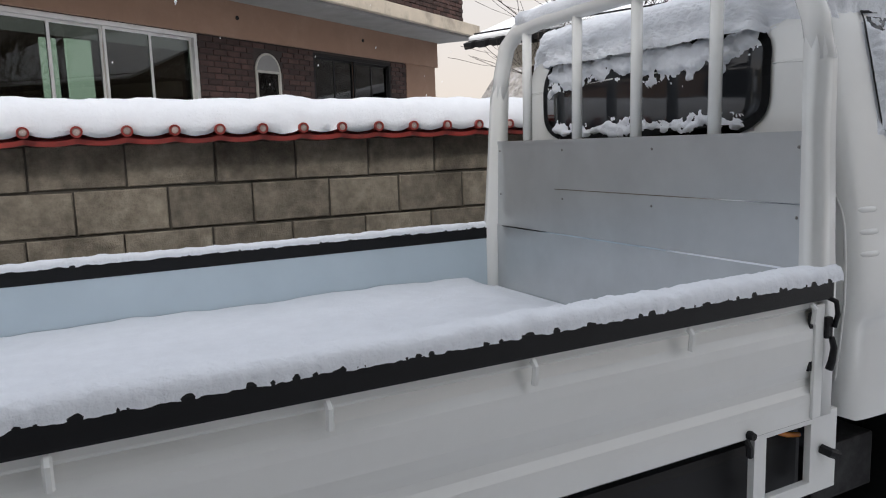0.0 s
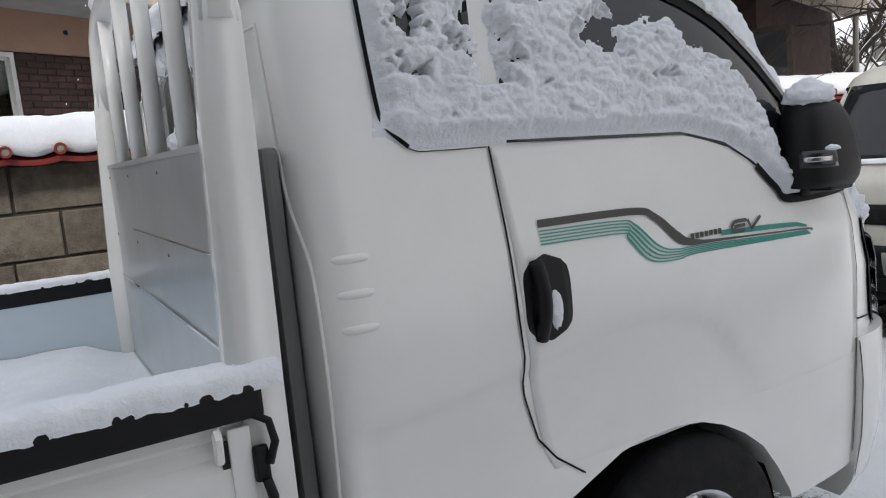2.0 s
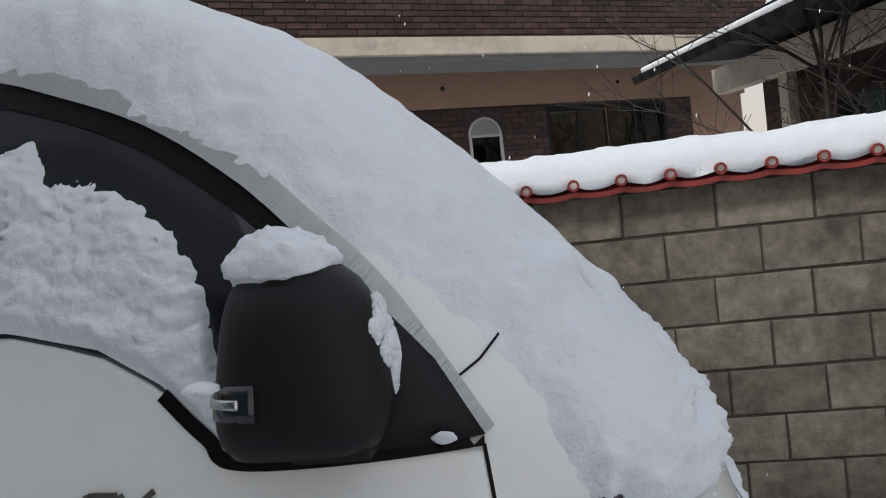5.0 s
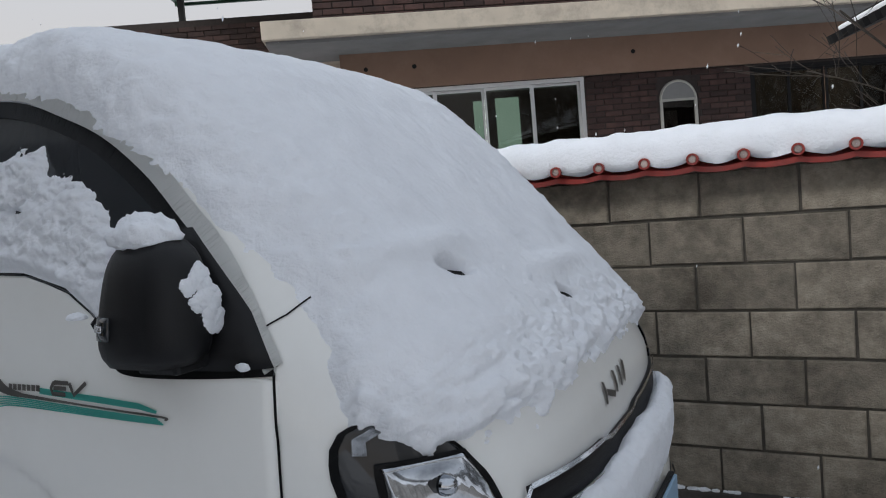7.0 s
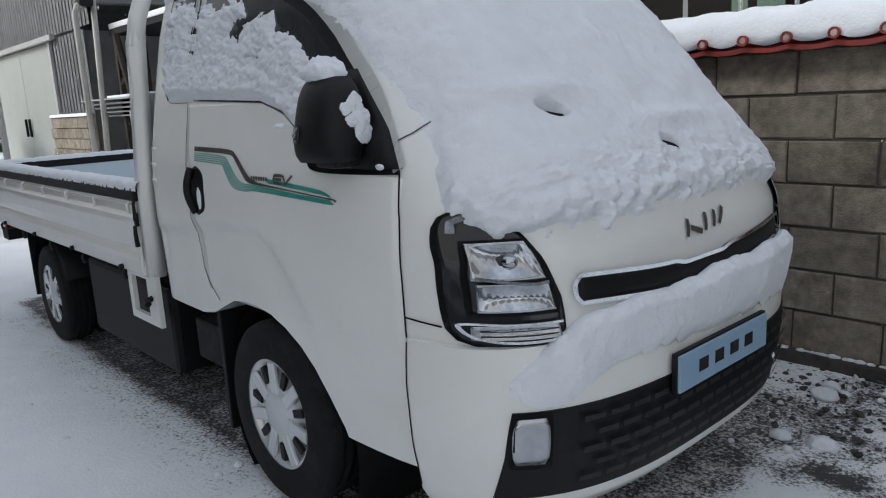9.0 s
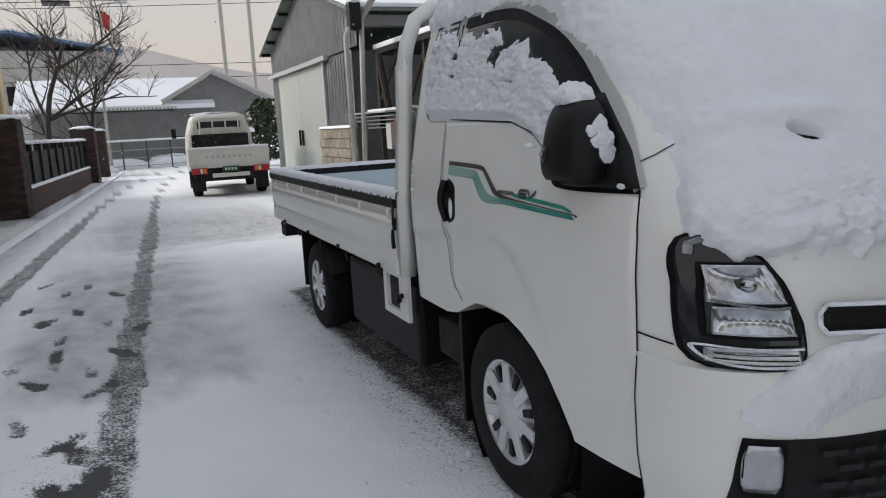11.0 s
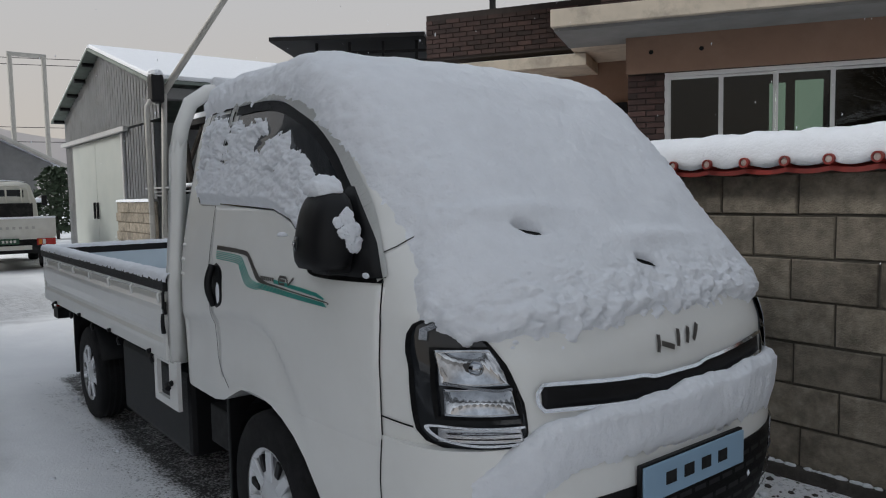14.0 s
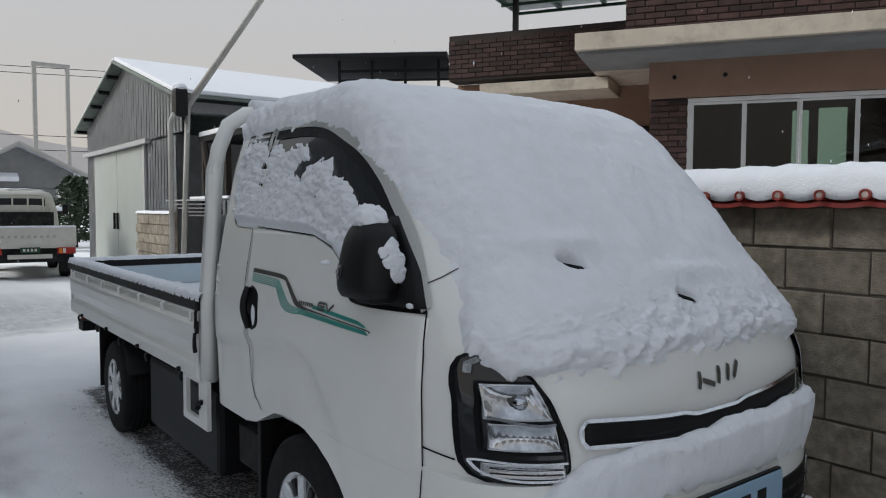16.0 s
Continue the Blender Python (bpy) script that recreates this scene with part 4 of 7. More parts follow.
low = part("lower_grille", bpatch([(0.33 + 0.25 * k / 6, -0.742 + 0.012 * (k / 6) ** 3, 0.742 - 0.012 * (k / 6) ** 3) for k in range(7)], 40, 0.004), BLACK, bumper, "black lower grille with slots")
for r in range(5):
    for k in range(15):
        y0 = -0.575 + 0.077 * k + (0.04 if r % 2 else 0)
        part("slat", ribbon(on_bumper, [(y0, 0.545 - 0.042 * r), (y0 + 0.06, 0.545 - 0.042 * r)], 0.015, 0.016, 2), GRILLE, low)
for side in (-1, 1):
    fog = part("fog_lamp", bpatch([(0.44 + 0.125 * k / 6, side * 0.692 - 0.037 * (1 - abs(k / 3 - 1) ** 4 * 0.25), side * 0.692 + 0.037 * (1 - abs(k / 3 - 1) ** 4 * 0.25)) for k in range(7)], 6, 0.012), LENS, bumper, "clear fog lamp", True)
    part("bezel", ribbon(on_bumper, [(side * 0.69 - 0.038, 0.432), (side * 0.69 + 0.038, 0.432), (side * 0.69 + 0.038, 0.573), (side * 0.69 - 0.038, 0.573), (side * 0.69 - 0.038, 0.432)], 0.006, 0.012, 3), BLACK, fog)
    s = side
    # headlamp: black housing, chrome bowl, indicator strip, rim
    rows = []
    for k in range(15):
        z = 0.735 + 0.355 * k / 14
        inner = lerp_table([(0.735, 0.64), (0.75, 0.605), (0.79, 0.592), (0.86, 0.598), (0.96, 0.632), (1.03, 0.665), (1.09, 0.73)], z)[0]
        outer = lerp_table([(0.735, 0.735), (0.75, 0.772), (0.775, 0.788), (0.82, 0.793), (0.90, 0.796), (1.0, 0.796), (1.05, 0.788), (1.075, 0.774), (1.09, 0.75)], z)[0]
        rows.append((z, s * outer, s * inner))
    lamp = part("headlamp", patch(on_front, rows, 14, 0.005, 0.002), GLASS, truck, "headlamp with black housing and chrome reflector", True)
    edge = [(b, z) for z, a, b in rows] + [(a, z) for z, a, b in rows[::-1]]
    part("rim", ribbon(on_front, edge + [edge[0]], 0.006, 0.007, 2), DARKMETAL, lamp, "", True)
    def bowl_grid(z0, z1, y0, y1, slant, sink, flutes, s=s):
        rows_ = []
        for k in range(13):
            v = k / 12
            row_ = []
            for q in range(41):
                u = q / 40
                dip = sink * (1 - (2 * u - 1) ** 2) * (1 - (2 * v - 1) ** 2) + flutes * math.sin(u * 2 * math.pi * 11) * math.sin(math.pi * v) ** 0.5
                row_.append(on_front(s * (y0 + (y1 + slant * v - y0) * u), z0 + (z1 - z0) * v, 0.020 - dip)[0])
            rows_.append(row_)
        b_ = grid_mesh(bmesh.new(), rows_)
        bmesh.ops.recalc_face_normals(b_, faces=b_.faces)
        bmesh.ops.solidify(b_, geom=b_.faces, thickness=0.003)
        return b_
    bowl = part("reflector", bowl_grid(0.915, 1.002, 0.758, 0.632, 0.030, 0.017, 0.0003), LAMP_CHROME, lamp, "smooth chrome upper reflector", True)
    part("lower_reflector", bowl_grid(0.835, 0.905, 0.752, 0.616, 0.012, 0.012, 0.0009), LAMP_CHROME, lamp, "fluted chrome lower reflector", True)
    part("bowl_divider", ribbon(on_front, curve([(s * 0.626, 0.905), (s * 0.66, 0.902), (s * 0.71, 0.911), (s * 0.752, 0.922)]), 0.008, 0.021, 2), LENS, bowl, "slanting chrome blade", True)
    part("bulb_shield", lathe(bmesh.new(), [(0.001, 0.026), (0.012, 0.023), (0.018, 0.012), (0.019, 0.0)], 20, "x", on_front(s * 0.70, 0.958)[0]), LAMP_CHROME, bowl, "", True)
    part("bowl_edge", ribbon(on_front, [(s * 0.608, 0.828), (s * 0.622, 0.905), (s * 0.656, 1.006), (s * 0.762, 1.006), (s * 0.768, 0.93), (s * 0.764, 0.828), (s * 0.608, 0.828)], 0.007, 0.016, 5), DARKMETAL, bowl)
    # bright strip stands for the chrome trim and the highlight on it
    part("brow", ribbon(on_front, [(s * 0.772, 1.026), (s * 0.768, 1.052), (s * 0.748, 1.066)], 0.012, 0.010, 4), LENS, lamp, "bright chrome corner trim drawn with its highlight", True)
    part("indicator", bowl_grid(0.765, 0.800, 0.762, 0.606, 0.006, 0.004, 0.0), LENS, lamp, "clear indicator strip", True)
    part("indicator_rim", ribbon(on_front, curve([(s * 0.602, 0.803), (s * 0.70, 0.803), (s * 0.765, 0.806), (s * 0.776, 0.797), (s * 0.755, 0.770), (s * 0.70, 0.758), (s * 0.602, 0.760)]), 0.006, 0.020, 2), CHROME, lamp, "", True)
    for dz in (0.775, 0.788):
        part("strip_line", ribbon(on_front, [(s * 0.615, dz), (s * 0.70, dz), (s * 0.75, dz)], 0.0025, 0.022, 4), DARKMETAL, lamp)
# upper grille slot with chrome surround
def slot_z(y):
    a = abs(y)
    return 0.838 + 0.035 * smooth(0.12, 0.62, a) + -0.012 * smooth(0.17, 0.10, a)
ys = [-0.545 + 1.09 * k / 60 for k in range(61)]
pts = [[on_front(y, slot_z(y) + dz, 0.006)[0] for y in ys] for dz in (-0.033, -0.01, 0.01, 0.033)]
bm = grid_mesh(bmesh.new(), pts)
bmesh.ops.recalc_face_normals(bm, faces=bm.faces)
bmesh.ops.solidify(bm, geom=bm.faces, thickness=0.008)
slot = part("upper_grille", bm, BLACK, truck, "slim black grille with chrome surround", True)
loop = [(y, slot_z(y) + 0.035) for y in ys] + [(0.562, slot_z(0.55) + 0.015), (0.564, slot_z(0.55)), (0.560, slot_z(0.55) - 0.018)] + [(y, slot_z(y) - 0.035) for y in ys[::-1]] + [(-0.560, slot_z(0.55) - 0.018), (-0.564, slot_z(0.55)), (-0.562, slot_z(0.55) + 0.015)]
part("surround", ribbon(on_front, loop + [loop[0]], 0.011, 0.015, 1), CHROME, slot, "", True)
# maker's badge as plain strokes
for p in ([(-0.072, 0.926), (-0.058, 0.975)], [(-0.052, 0.950), (0.010, 0.930)], [(0.030, 0.930), (0.044, 0.980)], [(0.078, 0.934), (0.098, 0.980)], [(0.112, 0.938), (0.150, 0.984)]):
    part("badge_stroke", ribbon(on_front, p, 0.016, 0.006, 3), GREY_STRIPE, truck)
plate = part("number_plate", boxes((1.172, 1.182, -0.26, 0.26, 0.530, 0.636), bevel=0.003), PLATE_BLUE, truck, "pale blue plate in a black frame")
part("plate_frame", boxes((1.158, 1.1735, -0.266, 0.266, 0.524, 0.642), bevel=0.003), BLACK, plate)
for k in range(4):
    part("plate_bar", boxes((1.182, 1.1835, -0.16 + 0.09 * k, -0.11 + 0.09 * k, 0.565, 0.602)), DARKMETAL, plate)

# door mirrors
for side in (-1, 1):
    def mirror_point(v, a, out=0.0, side=side):
        fat = (1 - abs(2 * v - 0.9) ** 5 / 1.7) ** 0.5 if abs(2 * v - 0.9) < 1.1 else 0.2
        cx = 0.492 + 0.02 * v - 0.035 * v * v
        c, s = math.cos(a), math.sin(a)
        narrow = 1.0 - (0.42 if c < 0 else 0.15) * v ** 1.8
        return Vector((cx + (0.114 * fat * narrow + out) * math.copysign(abs(c) ** 0.7, c), side * (0.876 + (0.070 * fat * (1 - 0.22 * v ** 2) + out) * math.copysign(abs(s) ** 0.75, s) - 0.03 * v * v), 1.205 + 0.235 * v))
    bm = bmesh.new()
    rings = []
    for k in range(15):
        rings.append([bm.verts.new(mirror_point(k / 14, 2 * math.pi * j / 20)) for j in range(20)])
    for a, b in zip(rings, rings[1:]):
        for j in range(20):
            bm.faces.new((a[j], a[(j + 1) % 20], b[(j + 1) % 20], b[j]))
    bm.faces.new(rings[0][::-1])
    bm.faces.new(rings[-1])
    mirror = part("door_mirror", bm, BLACK, truck, "black door mirror", True)
    part("mirror_arm", boxes((0.48, 0.58, side * 0.80, side * 0.91, 1.19, 1.235), bevel=0.01), BLACK, mirror)
    part("mirror_base", patch(SIDE_R if side < 0 else SIDE_L, side_rows([(1.18, 0.44), (1.22, 0.46), (1.44, 0.475)], [(1.18, 0.70), (1.28, 0.64), (1.44, 0.50)], 1.18, 1.44, 8), 6, 0.012), BLACK, mirror, "", True)
    for nm, v0, v1, a0, a1, out, mt, lb in (("mirror_lamp", 0.22, 0.40, 172, 102, 0.002, GLASS, "smoked indicator lamp"), ("lamp_lens", 0.285, 0.335, 165, 112, 0.005, LENS, "clear lens strip")):
        rows = [[mirror_point(v0 + (v1 - v0) * i / 4, radians(a0 + (a1 - a0) * j / 12), out) for j in range(13)] for i in range(5)]
        bm = grid_mesh(bmesh.new(), rows)
        bmesh.ops.recalc_face_normals(bm, faces=bm.faces)
        bmesh.ops.solidify(bm, geom=bm.faces, thickness=0.004)
        part(nm, bm, mt, mirror, lb, True)

# wheels
def wheel(x, side, r, width, yin):
    w = part("wheel", lathe(bmesh.new(), [(r * 0.6, -0.5 * width), (r * 0.93, -0.5 * width), (r * 0.985, -0.42 * width), (r, -0.3 * width), (r, 0.3 * width), (r * 0.985, 0.42 * width), (r * 0.93, 0.5 * width), (r * 0.6, 0.5 * width)], 56), RUBBER, truck, "black tyre with a silver hubcap", True)
    w.location = (x, side * yin, r - 0.004)
    for k in range(3):
        part("tread_groove", lathe(bmesh.new(), [(r + 0.0015, (-0.2 + 0.2 * k) * width - 0.006), (r + 0.0015, (-0.2 + 0.2 * k) * width + 0.006)], 48), BLACK, w)
    rim = r * 0.67
    o = side * (0.5 * width - 0.012)
    cap = part("rim", lathe(bmesh.new(), [(rim, o - side * 0.02), (rim, o), (rim * 0.93, o + side * 0.012), (rim * 0.82, o + side * 0.004), (rim * 0.80, o - side * 0.012), (rim * 0.42, o + side * 0.004), (rim * 0.3, o + side * 0.014), (0.001, o + side * 0.018)], 48), SILVER, w, "silver hubcap", True)
    for k in range(7):
        a = 2 * math.pi * (k + 0.3) / 7
        m = Matrix.Translation((math.cos(a) * rim * 0.62, o + side * 0.0, math.sin(a) * rim * 0.62)) @ Euler((0, -a, 0)).to_matrix().to_4x4()
        part("slot", box(bmesh.new(), -rim * 0.12, rim * 0.17, -0.008, 0.008, -rim * 0.065, rim * 0.065, bevel=0.004, m=m), BLACK, cap)
        a2 = a + math.pi / 7
        m2 = Matrix.Translation((math.cos(a2) * rim * 0.6, o + side * 0.006, math.sin(a2) * rim * 0.6)) @ Euler((0, -a2, 0)).to_matrix().to_4x4()
        part("spoke", box(bmesh.new(), -rim * 0.26, rim * 0.26, -0.007, 0.007, -rim * 0.1, rim * 0.1, bevel=0.005, m=m2), SILVER, cap)
    return w


for side in (-1, 1):
    wheel(0.0, side, 0.325, 0.19, 0.755)
    wheel(-2.73, side, 0.30, 0.17, 0.76)
    wheel(-2.73, side, 0.30, 0.15, 0.56)

# chassis and underbody
for side in (-1, 1):
    part("chassis_rail", boxes((-3.95, 0.9, side * 0.34, side * 0.42, 0.45, 0.58)), DARKMETAL, truck)
part("axle", tubes([[(0, -0.7, 0.32), (0, 0.7, 0.32)]], 0.04), DARKMETAL, truck)
part("axle", tubes([[(-2.73, -0.7, 0.30), (-2.73, 0.7, 0.30)]], 0.06), DARKMETAL, truck)
part("floor_pan", boxes((-0.88, 0.95, -0.44, 0.44, 0.40, 0.48)), DARKMETAL, truck)
part("battery_pack", boxes((-2.12, -0.98, -0.79, 0.79, 0.19, 0.60), bevel=0.03), BLACK, truck, "black battery casing under the bed")
# near-black metal puts the shade under the cab into this box's colour
part("step_box", boxes((-0.86, -0.56, -0.74, -0.4, 0.30, 0.48), bevel=0.01), DARKMETAL, truck)
for side in (-1, 1):
    part("rear_mud_flap", boxes((-3.16, -3.14, side * 0.5, side * 0.84, 0.22, 0.66), bevel=0.005), BLACK, truck)
    bm = bmesh.new()
    lathe(bm, [(0.345, side * 0.50), (0.355, side * 0.52), (0.355, side * 0.82), (0.345, side * 0.84)], 40, "y", (-2.73, 0, 0.32))
    for v in [v for v in bm.verts if v.co.z < 0.42]:
        bm.verts.remove(v)
    part("rear_fender", bm, BLACK, truck, "", True)
    # white hook bracket behind the cab
    s = side
    bracket = part("bed_bracket", wall_with_holes(-1.27, -0.935, 0.44, 0.67, 0.0, 0.02, [(-1.225, -1.045, 0.475, 0.645)]), PAINT, truck, "white pierced steel bracket")
    bracket.location = (0, s * 0.85 - 0.01, 0)
    part("hook", tubes([[(-1.0, s * 0.86, 0.565), (-0.995, s * 0.885, 0.56), (-0.97, s * 0.89, 0.55)]], 0.014), BLACK, bracket)
    bracket.children[-1].location = (0, -bracket.location.y, 0)
    wire = part("wiring", tubes([[(-1.17, s * 0.80, 0.655), (-1.13, s * 0.815, 0.625), (-1.09, s * 0.82, 0.61), (-1.04, s * 0.82, 0.60)]], 0.007, 6), AMBER, truck, "orange cable behind the bracket", True)
# cargo bed
BX0, BX1, BZ = -4.02, -1.0, 0.765
part("bed_floor", boxes((BX0 + 0.02, BX1, -0.84, 0.84, BZ - 0.10, BZ)), BLUE_SHEET, truck)
def gate(x0, x1, y0, y1, name, label, along_x=True):
    """A dropside: pressed sheet outside with a step and swage lines, flat blue sheet inside."""
    out = y0 if along_x else x0
    prof = [(0.655, 0.004), (0.662, 0.012), (0.70, 0.012), (0.715, 0.012), (0.735, 0.010), (0.755, 0.0), (0.775, -0.002), (0.80, 0.006), (0.83, 0.014), (0.89, 0.016), (0.915, 0.014), (0.935, 0.002), (0.95, -0.002), (0.962, -0.006), (0.97, 0.002), (1.0, 0.002)]
    bm = bmesh.new()
    rows = []
    if along_x:
        d = math.copysign(1, y0)
        for k in range(2):
            rows.append([(x0 + (x1 - x0) * k, y0 + d * (o - 0.012), z) for z, o in prof] + [(x0 + (x1 - x0) * k, y1, 1.0), (x0 + (x1 - x0) * k, y1, 0.655)])
    else:
        for k in range(2):
            rows.append([(x0 - (o - 0.012), y0 + (y1 - y0) * k, z) for z, o in prof] + [(x1, y0 + (y1 - y0) * k, 1.0), (x1, y0 + (y1 - y0) * k, 0.655)])
    for r in rows:
        r.append(r[0])
    grid_mesh(bm, rows)
    for r in rows:
        bm.faces.new([bm.verts.new(p) for p in r[:-1]])
    bmesh.ops.recalc_face_normals(bm, faces=bm.faces)
    return part(name, bm, PAINT, truck, label)


gate_r = gate(BX0 + 0.05, BX1 - 0.02, -0.865, -0.835, "side_gate", "white pressed steel dropside")
gate_l = gate(BX0 + 0.05, BX1 - 0.02, 0.865, 0.835, "side_gate", "white pressed steel dropside")
tail = gate(BX0, BX0 + 0.03, -0.86, 0.86, "tailgate", "white pressed steel tailgate", False)
part("inner_sheet", boxes((BX0 + 0.06, BX1 - 0.03, 0.826, 0.832, BZ, 0.995)), BLUE_SHEET, gate_l, "pale blue inner sheet")
part("inner_sheet", boxes((BX0 + 0.06, BX1 - 0.03, -0.832, -0.826, BZ, 0.995)), BLUE_SHEET, gate_r, "pale blue inner sheet")
part("inner_sheet", boxes((BX0 + 0.033, BX0 + 0.04, -0.82, 0.82, BZ, 0.995)), BLUE_SHEET, tail, "pale blue inner sheet")
part("rail_cap", boxes((BX0 + 0.05, BX1 + 0.0, -0.882, -0.822, 0.992, 1.050), bevel=0.008), BLACK, gate_r, "black rubber top rail")
part("rail_cap", boxes((BX0 + 0.05, BX1 + 0.0, 0.822, 0.882, 0.992, 1.050), bevel=0.008), BLACK, gate_l, "black rubber top rail")
part("rail_cap", boxes((BX0 - 0.01, BX0 + 0.045, -0.86, 0.86, 0.992, 1.050), bevel=0.008), BLACK, tail, "black rubber top rail")
for k in range(7):
    part("rope_hook", tubes([[(-3.75 + 0.445 * k, -0.872, 0.985), (-3.75 + 0.445 * k, -0.884, 0.975), (-3.75 + 0.445 * k, -0.880, 0.935)]], 0.008, 6), PAINT, gate_r)
for k in range(5):
    part("latch_hook", tubes([[(-3.7 + 0.6 * k, -0.85, 0.665), (-3.7 + 0.6 * k, -0.868, 0.64), (-3.69 + 0.6 * k, -0.862, 0.61)]], 0.009, 6), BLACK, gate_r)
latch = part("corner_latch", tubes([[(-1.022, -0.872, 1.0), (-0.998, -0.886, 0.985), (-0.992, -0.888, 0.95), (-1.004, -0.886, 0.915)]], 0.007, 8), BLACK, truck, "black gate latch", True)
part("latch_plate", boxes((-1.028, -1.002, -0.884, -0.868, 0.885, 0.945), bevel=0.006), BLACK, latch)
part("latch_lever", tubes([[(-1.012, -0.886, 0.89), (-1.006, -0.890, 0.86), (-1.010, -0.888, 0.825), (-1.014, -0.884, 0.80)]], 0.008, 8, 0.011), BLACK, latch, "", True)
for side in (-1, 1):
    lo, hi = sorted((side * 0.862, side * 0.874))
    part("gate_end_plate", boxes((-1.062, -1.026, lo, hi, 0.665, 0.982), bevel=0.004), PAINT, truck, "white end plate of the dropside")
    part("gate_gap", boxes((-1.074, -1.062, min(side * 0.858, side * 0.866), max(side * 0.858, side * 0.866), 0.80, 0.96)), DARKMETAL, truck)
for k in range(4):
    part("gate_bolt", lathe(bmesh.new(), [(0.001, -0.884), (0.010, -0.883), (0.012, -0.872), (0.012, -0.86)], 12, "y", (-3.55 + 0.75 * k, 0, 0.672)), BLACK, gate_r)
part("tail_step", boxes((-4.06, -3.9, -0.80, 0.80, 0.50, 0.58)), DARKMETAL, truck)
for side in (-1, 1):
    tl = part("tail_lamp", boxes((-4.09, -4.02, side * 0.52, side * 0.78, 0.55, 0.65), bevel=0.008), RED_LENS, truck, "red tail lamp")
    part("lens", boxes((-4.094, -4.09, side * 0.54, side * 0.61, 0.565, 0.635)), AMBER, tl)
# headboard sheet and guard frame
hb = part("headboard", boxes((-1.0, -0.985, -0.79, 0.815, 1.058, 1.432)), GALV, truck, "galvanised headboard sheet")
part("hem", boxes((-1.004, -0.981, -0.79, 0.815, 1.424, 1.438)), GALV, hb)
part("front_sheet", boxes((-1.003, -0.985, -0.80, 0.82, BZ, 1.052)), GALV, truck, "galvanised front sheet of the bed")
part("sheet_seam", boxes((-1.006, -0.99, -0.80, 0.82, 1.052, 1.058)), CHROME, hb)
part("sheet_fold", boxes((-1.0025, -0.99, -0.79, 0.35, 1.236, 1.2395)), CHROME, hb)
for y in (-0.76, -0.2, 0.3, 0.76):
    for z in (1.395, 1.20):
        part("rivet", lathe(bmesh.new(), [(0.005, -1.001), (0.004, -1.003), (0.001, -1.004)], 10, "x", (0, y, z)), GREY_STRIPE, hb)
guard = part("guard_frame", tubes([[(-0.975, -0.80, 1.62), (-0.972, -0.775, 1.74), (-0.97, -0.73, 1.85), (-0.965, -0.65, 1.905), (-0.965, -0.5, 1.925), (-0.965, 0.0, 1.935), (-0.965, 0.5, 1.925), (-0.965, 0.65, 1.905), (-0.97, 0.73, 1.85), (-0.972, 0.775, 1.74), (-0.975, 0.80, 1.62)]], 0.036, 12), PAINT, truck, "white tubular cab guard", True)
for side in (-1, 1):
    bm = bmesh.new()
    secs = [(0.66, -1.045, -0.955, 0.795, 0.862), (1.03, -1.045, -0.955, 0.795, 0.862), (1.12, -1.04, -0.95, 0.79, 0.852), (1.45, -1.025, -0.94, 0.775, 0.832), (1.64, -1.012, -0.938, 0.762, 0.828), (1.72, -1.0, -0.945, 0.752, 0.808)]
    rings = [[bm.verts.new((x, side * y, z)) for x, y in ((a, c), (b, c), (b, d), (a, d))] for z, a, b, c, d in secs]
    for p, q in zip(rings, rings[1:]):
        for k in range(4):
            bm.faces.new((p[k], p[(k + 1) % 4], q[(k + 1) % 4], q[k]))
    bm.faces.new(rings[0])
    bm.faces.new(rings[-1])
    bmesh.ops.recalc_face_normals(bm, faces=bm.faces)
    bmesh.ops.bevel(bm, geom=[e for e in bm.edges if abs(e.verts[0].co.z - e.verts[1].co.z) > 0.02], offset=0.012, segments=2, affect="EDGES")
    part("guard_post", bm, PAINT, guard, "white box-section post", True)
for y in (-0.44, -0.09, 0.24, 0.58):
    part("guard_bar", tubes([[(-0.972, y, 1.43), (-0.968, y, 1.92)]], 0.021, 10), PAINT, guard, "", True)

# ---- snow lying on the truck ----
def dimple(p, c, rx, ry):
    return math.exp(-((p.z - c[1]) ** 2 / rx ** 2 + (p.y - c[0]) ** 2 / ry ** 2))


def slit(p, c, rz, ry):
    return smooth(1.7, 0.45, ((p.z - c[1]) / rz) ** 2 + ((p.y - c[0]) / ry) ** 2)


SIDE_EDGE = [(-1.0, 1.755), (-0.1, 1.775), (0.05, 1.748), (0.2, 1.684), (0.4, 1.560), (0.5, 1.482), (0.62, 1.385), (0.72, 1.292), (0.78, 1.20), (0.84, 1.05), (1.0, 0.9)]


